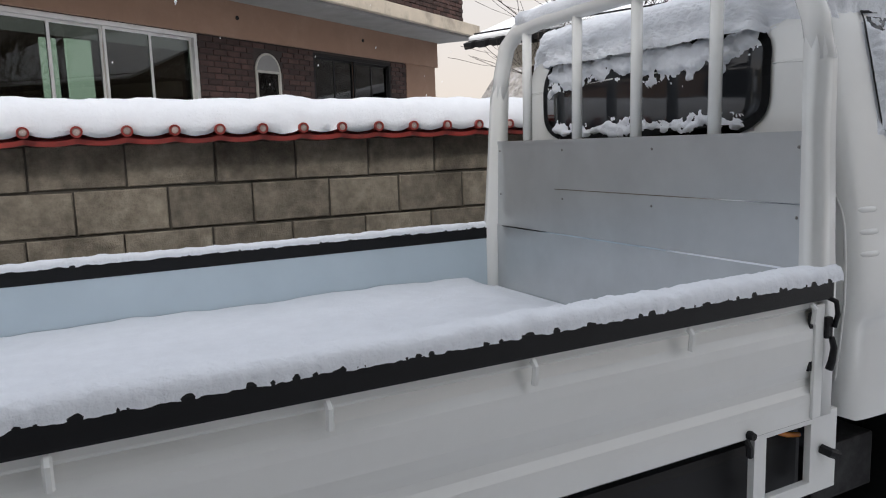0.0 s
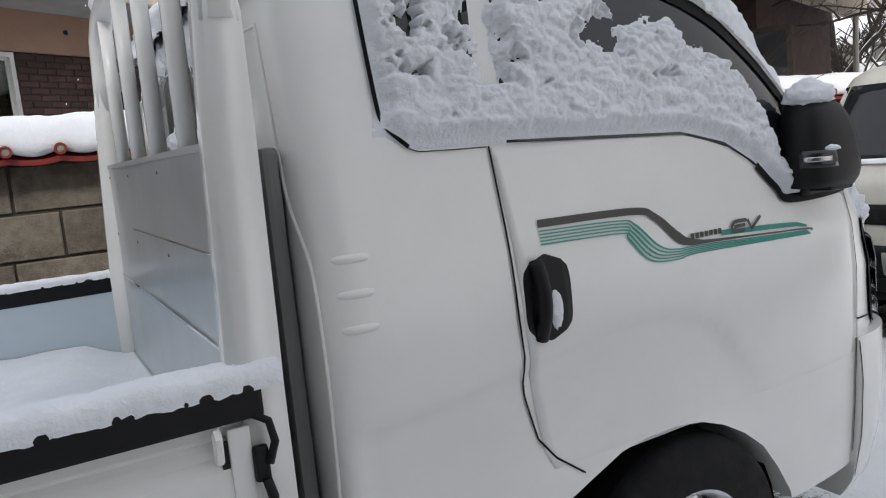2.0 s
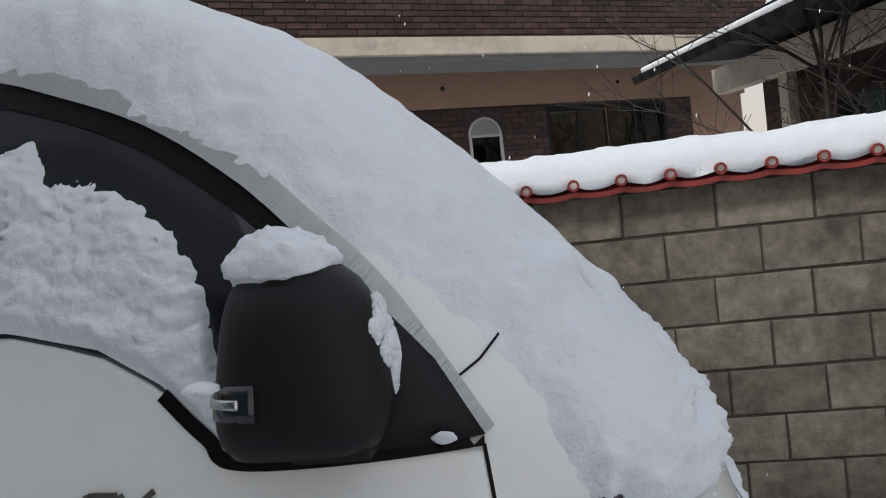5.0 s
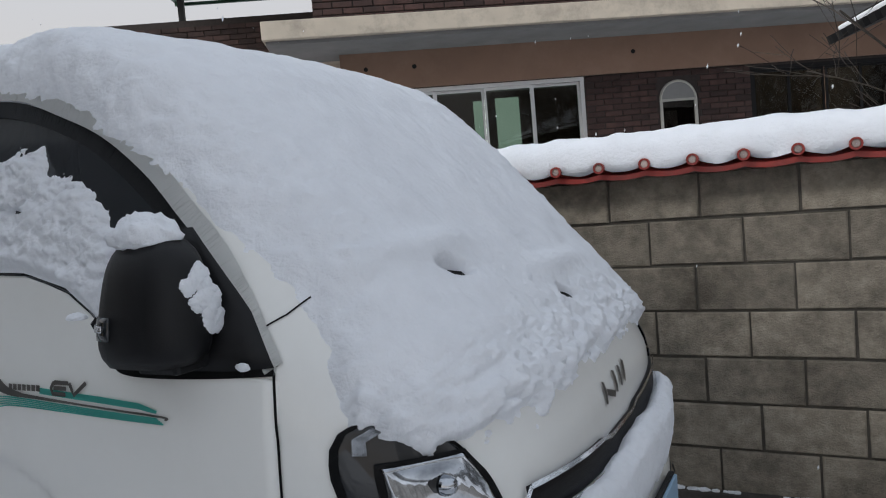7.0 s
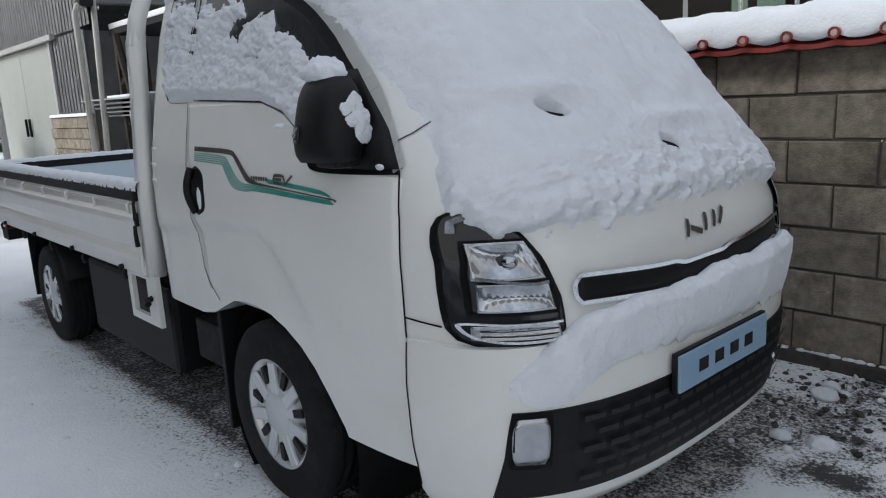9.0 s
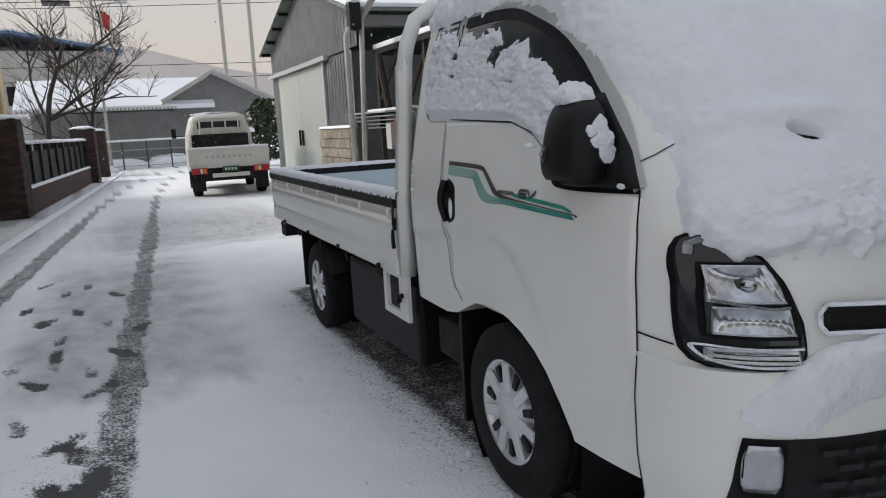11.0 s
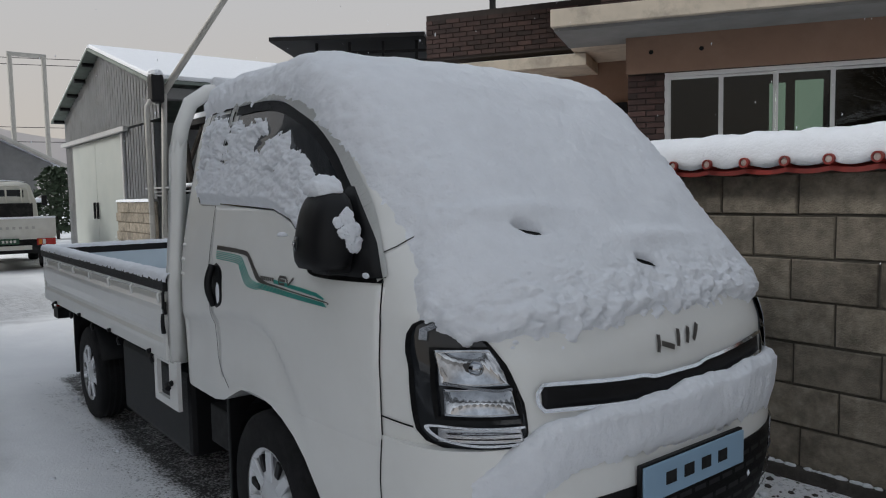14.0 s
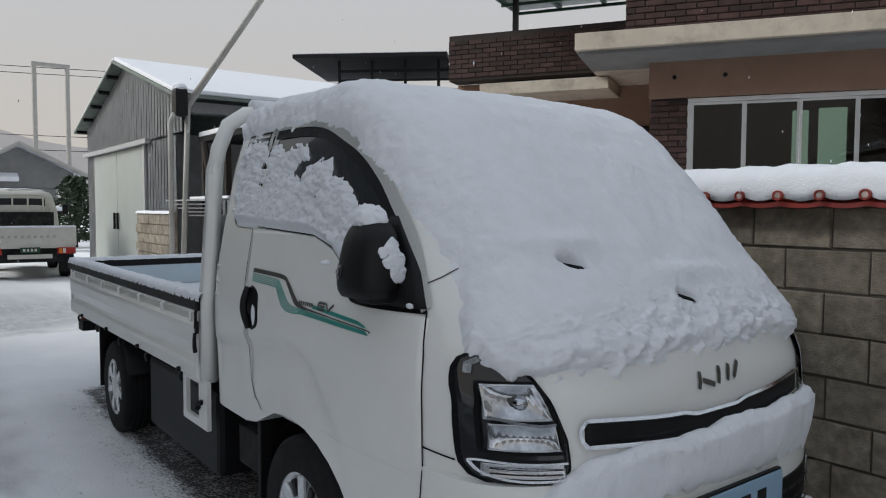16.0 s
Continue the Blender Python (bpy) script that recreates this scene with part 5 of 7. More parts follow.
def cab_snow():
    path = [(-0.90, 1.74, -75), (-0.86, 1.80, -45), (-0.76, 1.86, -20), (-0.5, 1.89, -4), (-0.12, 1.895, 6), (0.22, 1.85, 22), (0.44, 1.74, 38), (0.67, 1.52, 45), (0.90, 1.26, 44), (1.02, 1.10, 55), (1.085, 0.94, 70)]
    pts = curve([(x, z) for x, z, _ in path], 40)
    angs = [a for a, _ in curve([(a, 0.0) for _, _, a in path], 40)]
    n = 300
    rows, keep = [], []
    for (px, pz), ang in zip(pts, angs):
        nor = Vector((math.sin(radians(ang)), 0, math.cos(radians(ang))))
        c = Vector((px, 0, pz)) - nor * 0.42
        row, krow = [], []
        for k in range(n + 1):
            phi = radians(88 * math.sin(math.pi / 2 * (2 * k / n - 1)))
            d = nor * math.cos(phi) + Vector((0, math.sin(phi), 0))
            hit, hn, _, _ = CAB_TREE.ray_cast(c + d * 2.5, -d)
            if hit is None:
                row.append(c + d * 0.5)
                krow.append(False)
                continue
            rag = 0.024 * fnoise(hit.x * 9, hit.y * 9, hit.z * 9) + (0.022 if hit.z < 1.25 else 0.010) * fnoise(hit.x * 26, hit.y * 26, hit.z * 26)
            lim = lerp_table(SIDE_EDGE, hit.x)[0]
            flank = smooth(0.55, 0.80, abs(hit.y) / 0.86)
            m1 = hit.z - lim + rag if flank > 0.2 else 1.0
            nose = 1.035 - 0.01 * abs(hit.y) + 0.02 * fnoise(hit.y * 4, 1.0, 2.0) + 0.05 * smooth(0.70, 0.77, abs(hit.y)) - 0.012 * smooth(0.55, 0.62, abs(hit.y)) * smooth(0.74, 0.70, abs(hit.y))
            m2 = hit.z - nose + rag * 1.3
            m3 = hit.x + 0.915 + rag if hit.x < -0.7 else 1.0
            m = min(m1, m2, m3 + 0.02)
            krow.append(m > -0.07)
            thick = (0.058 - 0.008 * smooth(0.2, 0.5, hit.x) - 0.02 * smooth(0.5, 0.8, abs(hit.y)) * smooth(0.3, 0.6, hit.x) - 0.012 * smooth(0.7, 0.95, hit.x)) + 0.012 * fnoise(hit.x * 2.2, hit.y * 2.2, 5.0) + 0.0035 * fnoise(hit.x * 11, hit.y * 11, hit.z * 11)
            near = 1 - smooth(0.0, 0.20, m)
            thick += near * (0.013 * fnoise(hit.x * 15, hit.y * 15, hit.z * 15) + 0.016 * fnoise(hit.x * 34, hit.y * 34, hit.z * 34))
            thick -= 0.052 * slit(hit, (-0.389, 1.287 - 0.2 * (hit.y + 0.39)), 0.015, 0.050) + 0.046 * slit(hit, (0.02, 1.177 - 0.25 * hit.y), 0.013, 0.042)
            thick += 0.016 * dimple(hit, (0.12, 1.235), 0.025, 0.22) + 0.016 * dimple(hit, (-0.42, 1.335), 0.025, 0.20)
            ramp = 0.045 + 0.075 * flank * (1.0 if m1 < m2 else 0.0)
            thick = thick * smooth(0.0, ramp, m) ** 0.55 if m > 0 else -0.25 * min(0.05, -m)
            nn = (hn * 0.6 + nor * 0.4).normalized()
            row.append(hit + nn * thick)
        rows.append(row)
        keep.append(krow)
    bm = grid_mesh(bmesh.new(), rows, lambda i, j: keep[i][j] and keep[i + 1][j] and keep[i][j + 1] and keep[i + 1][j + 1])
    for _ in range(1):
        bmesh.ops.smooth_vert(bm, verts=[v for v in bm.verts if not v.is_boundary], factor=0.25, use_axis_x=True, use_axis_y=True, use_axis_z=True)
    return bm


tagged(mesh_ob("cab_snow", cab_snow(), SNOW, True), "thick fresh snow blanket over the truck roof and windscreen", "snow")


def clumps(surface, inside, x0, x1, z0, z1, step, depth, seed, low=lambda x: 0.0):
    """Clumped snow stuck to a pane, thick where inside() is high, broken at its rim."""
    nx, nz = int((x1 - x0) / step), int((z1 - z0) / step)
    rows, keep = [], []
    for i in range(nz + 1):
        z = z0 + i * step
        row, krow = [], []
        for j in range(nx + 1):
            x = x0 + j * step
            p, nor = surface(x, z, 0.0)
            wx, wz = x + 0.014 * fnoise(x * 12, z * 12, seed), z + 0.010 * fnoise(x * 12, z * 12, seed + 4)
            def puffs(su, sv, sd):
                return max(0.0, 1.0 - (noise.voronoi(Vector((wx * su, wz * sv, sd)))[0][0] / 0.95) ** 2) ** 0.75
            puff, puff2, puff3 = puffs(19, 32, seed), puffs(40, 62, seed + 3), puffs(95, 120, seed + 6)
            lump = 0.12 + 0.50 * puff + 0.34 * puff2 + 0.18 * puff3 + 0.22 * fnoise(x * 6, z * 10, seed + 2) + 0.05 * fnoise(x * 90, z * 95, seed + 5)
            m = inside(x, z)
            m += (0.04 * (puff - 0.5) + 0.012 * fnoise(x * 45, z * 45, seed + 9) + 0.02 * fnoise(x * 12, z * 12, seed + 7)) * smooth(0.01, 0.08, z - low(x)) * smooth(0.0, 0.06, x - x0 - 0.03)
            krow.append(m > -0.03)
            row.append(p + nor * (0.005 + (0.002 + depth * max(0.0, lump)) * smooth(0.0, 0.035, m) if m > 0 else 0.005 + 0.5 * max(-0.025, m)))
        rows.append(row)
        keep.append(krow)
    return grid_mesh(bmesh.new(), rows, lambda i, j: keep[i][j] and keep[i + 1][j] and keep[i][j + 1] and keep[i + 1][j + 1])


def door_low(x):
    return lerp_table([(-0.70, 1.43), (-0.66, 1.402), (-0.5, 1.398), (0.05, 1.378), (0.19, 1.343), (0.28, 1.29), (0.38, 1.195), (0.7, 1.185)], x)[0]


def door_cover(x, z):
    top = lerp_table([(-0.75, 1.735), (-0.46, 1.73), (-0.42, 1.70), (-0.12, 1.685), (-0.08, 1.62), (-0.03, 1.605), (0.0, 1.635), (0.09, 1.62), (0.13, 1.565), (0.22, 1.545), (0.30, 1.48), (0.345, 1.40), (0.36, 1.30), (0.48, 1.22), (0.66, 1.17)], x)[0]
    low = door_low(x)
    rear = x + 0.705 + 0.25 * max(0, 1.47 - z)
    notch = 0.045 - math.hypot((x + 0.13) * 0.7, z - 1.605)
    pillar = abs(x + 0.447) - 0.040 if z > 1.50 else 1.0
    if x < -0.49 and z > 1.52:
        pillar = min(pillar, 0.045 + 0.10 * fnoise(x * 14, z * 17, 3.3))
    elif z > 1.50 and -0.40 < x < 0.3:
        pillar = min(pillar, 0.085 + 0.10 * fnoise(x * 11, z * 15, 6.1))
    return min(top - z, (z - low) * 1.0, rear, -notch if notch > -0.05 else 1.0, 0.66 - x, pillar)


tagged(mesh_ob("window_snow", clumps(SIDE_R, door_cover, -0.74, 0.66, 1.17, 1.79, 0.0042, 0.028, 2.0, door_low), SNOW_LUMPY, True), "clumped snow stuck on the cab side windows", "snow")


def rear_cover(y, z):
    return max(min(z - (1.665 + 0.03 * math.sin(y * 9) + 0.035 * fnoise(y * 14, z * 14, 2.0)), 1.755 - z, 0.53 - abs(y)), min(1.485 + 0.012 * math.sin(y * 14) - z, z - 1.455, 0.5 - abs(y)))


tagged(mesh_ob("rear_window_snow", clumps(on_back, rear_cover, -0.56, 0.56, 1.44, 1.78, 0.0065, 0.018, 21.0), SNOW_LUMPY, True), "ragged snow sliding down the rear cab window", "snow")


def ridge(x0, x1, y0, y1, z, height, step=0.012, seed=0.0, along="x", ragged=0.008):
    """A rounded strip of snow lying on a rail, with a ragged rim."""
    bm = bmesh.new()
    rows = []
    n = 12
    t = x0
    while t <= x1 + 1e-6:
        row = []
        h = height * (1 + 0.15 * fnoise(t * 2, 0, seed) + 0.10 * fnoise(t * 14, 0, seed))
        e0, e1 = ragged * fnoise(t * 30, 1, seed), ragged * fnoise(t * 30, 5, seed)
        drop = 0.006 * abs(fnoise(t * 40, 7, seed, 1))
        for k in range(n + 1):
            a = math.pi * k / n
            w = y0 + e0 + (y1 + e1 - y0 - e0) * (0.5 - 0.5 * math.copysign(abs(math.cos(a)) ** 0.7, math.cos(a)))
            zz = z + h * math.sin(a) ** 0.7 - (drop if k == 0 else 0.0) + 0.004 * fnoise(t * 20, k, seed + 2)
            row.append((t, w, zz) if along == "x" else (w, t, zz))
        rows.append(row)
        t += step
    return grid_mesh(bm, rows)


def bed_snow():
    rows = []
    for i in range(101):
        x = -3.97 + 2.96 * i / 100
        row = []
        for j in range(57):
            y = -0.822 + 1.644 * j / 56
            h = 0.05 + 0.012 * fnoise(x * 1.5, y * 1.5, 1) + 0.004 * fnoise(x * 9, y * 9, 2)
            d = min(y + 0.82, 0.82 - y, x + 3.97)
            h += 0.03 * smooth(0.16, 0.0, d) * (1.0 if y < 0 else 0.35)
            fd = -1.01 - x
            h *= 0.05 + 0.95 * smooth(0.02, 0.22 + 0.06 * math.sin(y * 5) + 0.14 * smooth(0.2, -0.6, y), fd)
            row.append((x, y, BZ + 0.001 + h))
        rows.append(row)
    return grid_mesh(bmesh.new(), rows)


tagged(mesh_ob("bed_snow", bed_snow(), SNOW, True), "even layer of fresh snow on the truck bed floor", "snow")
tagged(mesh_ob("rail_snow", ridge(-3.96, -0.96, -0.883, -0.79, 1.040, 0.040, step=0.007, seed=1.0, ragged=0.0045), SNOW, True), "strip of snow lying on the black bed rail", "snow", "bed rail snow")
tagged(mesh_ob("rail_snow", ridge(-3.96, -1.0, 0.82, 0.885, 1.045, 0.024, seed=4.0), SNOW, True), "thin strip of snow lying on the far bed rail", "snow", "bed rail snow")
tagged(mesh_ob("rail_snow", ridge(-0.86, 0.86, BX0 - 0.02, BX0 + 0.055, 1.045, 0.03, seed=9.0, along="y"), SNOW, True), "strip of snow lying on the tailgate rail", "snow", "bed rail snow")


def footing_snow():
    bm = bmesh.new()
    rg_ = random.Random(52)
    for k in range(420):
        x = -1.0 + 6.5 * k / 420 + rg_.uniform(-0.02, 0.02)
        if fnoise(x * 3, 0, 4) < -0.18:
            continue
        r = 0.008 + 0.016 * rg_.random() ** 2
        vs = bmesh.ops.create_icosphere(bm, subdivisions=1, radius=r)["verts"]
        for v in vs:
            v.co = Vector((x + v.co.x * 1.5, WALL_Y - 0.028 + v.co.y + rg_.uniform(-0.004, 0.004), 0.057 + v.co.z * 0.7))
    return bm


tagged(mesh_ob("footing_snow", footing_snow(), SNOW, True), "broken line of snow lying on the wall footing", "snow", kind="stuff")


def bumper_snow():
    rows = []
    for i in range(281):
        y = -0.735 + 1.555 * i / 280
        row = []
        yc = max(-0.80, min(0.80, y))
        front = on_bumper(yc, 0.66, 0.0)[0].x
        back = on_front(yc, 0.76, 0.0)[0].x
        low = lerp_table([(-0.77, 0.68), (-0.73, 0.615), (-0.68, 0.585), (-0.60, 0.59), (-0.53, 0.635), (-0.45, 0.67), (-0.28, 0.665), (0.0, 0.645), (0.3, 0.65), (0.5, 0.64), (0.85, 0.62)], y)[0]
        rag = 0.014 * fnoise(y * 8, 0, 3) + 0.010 * fnoise(y * 30, 0, 6)
        size = lerp_table([(-0.735, 0.02), (-0.70, 0.3), (-0.62, 0.75), (0.0, 1.0), (0.5, 1.1), (0.75, 0.8), (0.85, 0.3)], y)[0]
        h = 0.095 * size * (1 + 0.16 * fnoise(y * 3.5, 1, 3))
        base = lerp_table([(-0.77, 0.655), (-0.68, 0.675), (-0.60, 0.705), (-0.54, 0.735)], y)[0]
        for k in range(33):
            a = k / 32
            x = back - 0.02 + (front + 0.026 * size - back + 0.02) * min(1.0, a * 1.6)
            if a < 0.62:
                z = base + h * math.sin(math.pi * (0.15 + 0.6 * a / 0.62)) ** 0.8
            else:
                q = (a - 0.62) / 0.38
                z = base + h * math.sin(math.pi * 0.75) ** 0.8 + (low - base - h * 0.76) * q + rag * q ** 4
                x = front + 0.026 * size * (1 - q ** 3) + 0.004
            lump = 0.012 * fnoise(x * 5, y * 5, z * 5 + 4, 1) + 0.005 * fnoise(x * 22, y * 22, z * 22 + 5, 3) + 0.004 * smooth(-0.45, -0.6, y) * fnoise(x * 40, y * 40, z * 40, 2)
            edge = smooth(0.0, 0.15, a) * smooth(1.0, 0.85, a)
            row.append((x + lump * (0.4 + 0.6 * edge), y, z + 0.7 * lump * edge))
        rows.append(row)
    return grid_mesh(bmesh.new(), rows)


tagged(mesh_ob("bumper_snow", bumper_snow(), SNOW, True), "heap of snow resting on the truck front bumper", "snow")


def blob(cx, cy, cz, rx, ry, rz, seed, flat=0.35):
    bm = bmesh.new()
    bmesh.ops.create_icosphere(bm, subdivisions=4, radius=1.0)
    for v in bm.verts:
        p = v.co
        k = 1 + 0.16 * fnoise(p.x * 2, p.y * 2, p.z * 2 + seed) + 0.06 * fnoise(p.x * 8, p.y * 8, p.z * 8 + seed)
        z = p.z if p.z > 0 else p.z * flat
        v.co = Vector((cx + p.x * rx * k, cy + p.y * ry * k, cz + z * rz * k))
    return bm


def clumps_on_mirror():
    bm = bmesh.new()
    rg = random.Random(4)
    for k in range(34):
        a = rg.uniform(0, 6.28)
        q = rg.uniform(0, 1) ** 0.7
        b2 = blob(0.606 - 0.014 * q, -0.848 + 0.038 * q * math.cos(a), 1.308 + 0.06 * q * math.sin(a), 0.011, rg.uniform(0.010, 0.022), rg.uniform(0.010, 0.022), k, 1.0)
        me = bpy.data.meshes.new("clump")
        b2.to_mesh(me)
        b2.free()
        bm.from_mesh(me)
        bpy.data.meshes.remove(me)
    return bm


for side in (-1, 1):
    tagged(mesh_ob("mirror_snow", blob(0.477, side * 0.856, 1.425, 0.072, 0.052, 0.052, 3 + side), SNOW, True), "cap of snow on the black door mirror", "snow", "mirror snow")
tagged(mesh_ob("mirror_snow", clumps_on_mirror(), SNOW_LUMPY, True), "snow clinging to the mirror face", "snow", "mirror snow")
tagged(mesh_ob("mirror_snow", blob(0.655, -0.83, 1.190, 0.016, 0.006, 0.008, 12, 1.0), SNOW_LUMPY, True), "snow crumbs at the foot of the mirror", "snow", "mirror snow")
tagged(mesh_ob("mirror_snow", blob(0.407, -0.962, 1.302, 0.022, 0.014, 0.010, 14), SNOW_LUMPY, True), "snow crumbs on the mirror lamp", "snow", "mirror snow")
tagged(mesh_ob("handle_snow", blob(-0.383, -0.862, 1.045, 0.017, 0.008, 0.042, 19, 1.0), SNOW_LUMPY, True), "snow caught in the door handle", "snow")
bm = tubes([[(-0.965, -0.62 + 1.24 * k / 12, 1.945) for k in range(13)]], 0.038, 10)
for v in bm.verts:
    v.co.z += 0.012 * fnoise(v.co.x * 9, v.co.y * 9, 1)
tagged(mesh_ob("guard_snow", bm, SNOW, True), "snow lying along the top of the cab guard", "snow")


def scatter(name, label, category, n, material, seed, spots, r0, r1, flat):
    """Small loose lumps on the ground, joined."""
    rg = random.Random(seed)
    bm = bmesh.new()
    for k in range(n):
        x0, x1, y0, y1 = spots[k % len(spots)]
        x, y, r = rg.uniform(x0, x1), rg.uniform(y0, y1), r0 + (r1 - r0) * rg.random() ** 3
        vs = bmesh.ops.create_icosphere(bm, subdivisions=1, radius=r)["verts"]
        e = Euler((rg.uniform(0, 3), rg.uniform(0, 3), rg.uniform(0, 3))).to_matrix()
        for v in vs:
            p = e @ v.co * (1 + 0.25 * rg.uniform(-1, 1))
            v.co = Vector((x + p.x * 1.2, y + p.y, p.z * flat + r * flat * 0.4 - 0.012))
    return tagged(mesh_ob(name, bm, material, True), label, category, kind="stuff")


scatter("gravel", "loose dark gravel along the foot of the wall", "gravel", 700, GRAVEL, 31, [(0.6, 4.5, 1.1, 1.57), (0.7, 2.4, 0.75, 1.5)], 0.006, 0.018, 0.7)
scatter("snow_crumbs", "crumbs of snow strewn over the asphalt and gravel", "snow", 420, SNOW, 32, [(0.7, 3.2, 0.55, 1.56), (0.8, 4.0, 1.3, 1.57), (-3.8, 1.4, -1.35, -0.8)], 0.005, 0.022, 0.8)
for k, (x, y, r) in enumerate(((1.04, 0.74, 0.045), (1.19, 0.76, 0.06), (1.43, 0.86, 0.05), (1.02, 1.23, 0.06), (1.0, 1.36, 0.04), (1.6, 1.2, 0.07), (1.75, 0.9, 0.04), (2.1, 1.35, 0.06))):
    tagged(mesh_ob("snow_clump", blob(x, y, -0.008, r * 0.95, r * 0.75, r * 0.62, 90 + k), SNOW_LUMPY, True), "clump of snow lying on the asphalt", "snow", "snow clumps")

# ---- metal barn on the lane ----
barn = tagged(new("metal_barn"), "grey corrugated metal barn with pale sliding doors and snowy roof", "barn")
BXA, BXB, BXM, BY, BZE, BZR = -20.2, -12.0, -16.1, 2.6, 3.68, 4.86


def corrugated(x0, x1, z0, z1, pitch=0.2, amp=0.03, top=None):
    """A ribbed sheet in the x-z plane; top(x) may set its upper edge."""
    n = int((x1 - x0) / pitch * 4)
    rows = []
    for k in range(n + 1):
        x = x0 + (x1 - x0) * k / n
        off = amp * (1, 1, 0, 0)[k % 4]
        zt = top(x) if top else z1
        rows.append([(x, -off, z0), (x, -off, (z0 + zt) / 2), (x, -off, zt)])
    bm = grid_mesh(bmesh.new(), rows)
    bmesh.ops.solidify(bm, geom=bm.faces, thickness=0.006)
    return bm


def barn_top(x):
    return BZE + (BZR - BZE) * (1 - abs(x - BXM) / (BXM - BXA)) if x < BXM else BZE + (BZR - BZE) * (1 - (x - BXM) / (BXB - BXM))


o = part("gable_sheet", corrugated(BXA, BXB, 2.95, 3, top=lambda x: max(2.97, barn_top(x) - 0.05)), CORRUGATED, barn, "corrugated gable cladding")
o.location = (0, BY, 0)
o = part("gable_sheet", corrugated(-14.55, -12.4, 0.0, 2.9), CORRUGATED, barn, "corrugated cladding beside the doors")
o.location = (0, BY, 0)
o = part("gable_sheet", corrugated(BXA, -19.4, 0.0, 2.9), CORRUGATED, barn)
o.location = (0, BY, 0)
for k in range(2):
    d = part("sliding_door", boxes((-19.4 + 2.42 * k, -17.0 + 2.42 * k, BY - 0.03, BY + 0.03, 0.04, 2.85)), DOORSHEET, barn, "pale green sheet metal sliding door")
    part("door_handle", tubes([[(-17.15 + 0.3 * k, BY - 0.07, 0.95), (-17.15 + 0.3 * k, BY - 0.07, 1.35)]], 0.03, 8), STEEL, d)
part("door_rail", boxes((-20.2, -14.0, BY - 0.16, BY - 0.06, 2.86, 2.96)), ALU, barn)
part("corner_post", boxes((-14.6, -14.48, BY - 0.06, BY + 0.08, 0, 2.85)), ALU, barn)
sl1, sl2 = math.atan2(BZR - BZE, BXM - BXA), math.atan2(BZR - BZE, BXB - BXM)
RUST = mat("stained_roof_underside", (0.16, 0.19, 0.17), 0.7, var=0.2, scale=3, stain=(0.07, 0.06, 0.05), stain_scale=4)
l1, l2 = (BXM - BXA) / math.cos(sl1) + 0.4, (BXB - BXM) / math.cos(sl2) + 0.4
m1 = Matrix.Translation((BXM, BY, BZR)) @ Euler((0, -sl1 , 0)).to_matrix().to_4x4()
m2 = Matrix.Translation((BXM, BY, BZR)) @ Euler((0, sl2, 0)).to_matrix().to_4x4()
part("roof_sheet", box(bmesh.new(), -l1, 0, -0.3, 9.0, -0.02, 0.04, m=m1), RUST, barn)
part("roof_sheet", box(bmesh.new(), 0, l2, -0.3, 9.0, -0.02, 0.04, m=m2), RUST, barn)
part("roof_snow", box(bmesh.new(), -l1 + 0.03, 0.0, -0.27, 9.0, 0.044, 0.13, bevel=0.02, m=m1), SNOW, barn)
part("roof_snow", box(bmesh.new(), 0.02, l2 - 0.03, -0.27, 9.0, 0.044, 0.13, bevel=0.02, m=m2), SNOW, barn)
for k in range(5):
    part("purlin", box(bmesh.new(), -l1 + 0.2 + k * l1 / 5, -l1 + 0.28 + k * l1 / 5, -0.27, 0.0, -0.09, -0.022, m=m1), STEEL, barn)
part("eave_fascia", boxes((BXB - 0.12, BXB + 0.2, BY - 0.2, BY + 9.0, 3.3, 3.50)), GREY_SOFFIT, barn)
part("far_side", boxes((BXA, BXA + 0.1, BY + 0.1, BY + 9, 0, BZE), (BXA, BXB, BY + 8.9, BY + 9, 0, BZE)), CORRUGATED, barn)
# open lean-to beside the barn
lean = tagged(new("lean_to_shed"), "dark open shed with timber posts and hanging sheet metal", "shed")
part("roof", boxes((-12.0, -8.2, BY + 0.3, BY + 7, 2.75, 2.85)), STEEL, lean)
part("roof_snow", boxes((-12.0, -8.2, BY + 0.3, BY + 7, 2.854, 2.95), bevel=0.02), SNOW, lean)
# near-black sheet puts the lean-to's interior shade into colour
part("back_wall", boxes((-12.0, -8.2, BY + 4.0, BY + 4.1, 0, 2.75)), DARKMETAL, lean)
for k in range(4):
    part("post", boxes((-12.0 + 1.2 * k, -11.9 + 1.2 * k, BY + 0.35, BY + 0.45, 0, 2.75)), BARK, lean)
part("brace", tubes([[(-11.9, BY + 0.4, 1.9), (-10.9, BY + 0.4, 2.7)]], 0.05, 6), BARK, lean)
part("brace", tubes([[(-10.6, BY + 0.4, 1.6), (-9.6, BY + 0.4, 2.6)]], 0.05, 6), BARK, lean)
part("brace", tubes([[(-11.4, BY + 0.2, 2.7), (-11.0, BY + 0.2, 1.7)]], 0.07, 8), BARK, lean)
for k in range(5):
    part("stacked_sheet", box(bmesh.new(), -12.0, -9.9, BY + 0.1, BY + 1.0, 1.32 + 0.07 * k, 1.345 + 0.07 * k, m=pose(0, 0, 0, 0, 0, 0.5 * k)), CORRUGATED, lean, "snow-dusted sheet metal")
part("stack_snow", boxes((-12.0, -10.0, BY + 0.1, BY + 0.9, 1.64, 1.69), bevel=0.02), SNOW, lean)
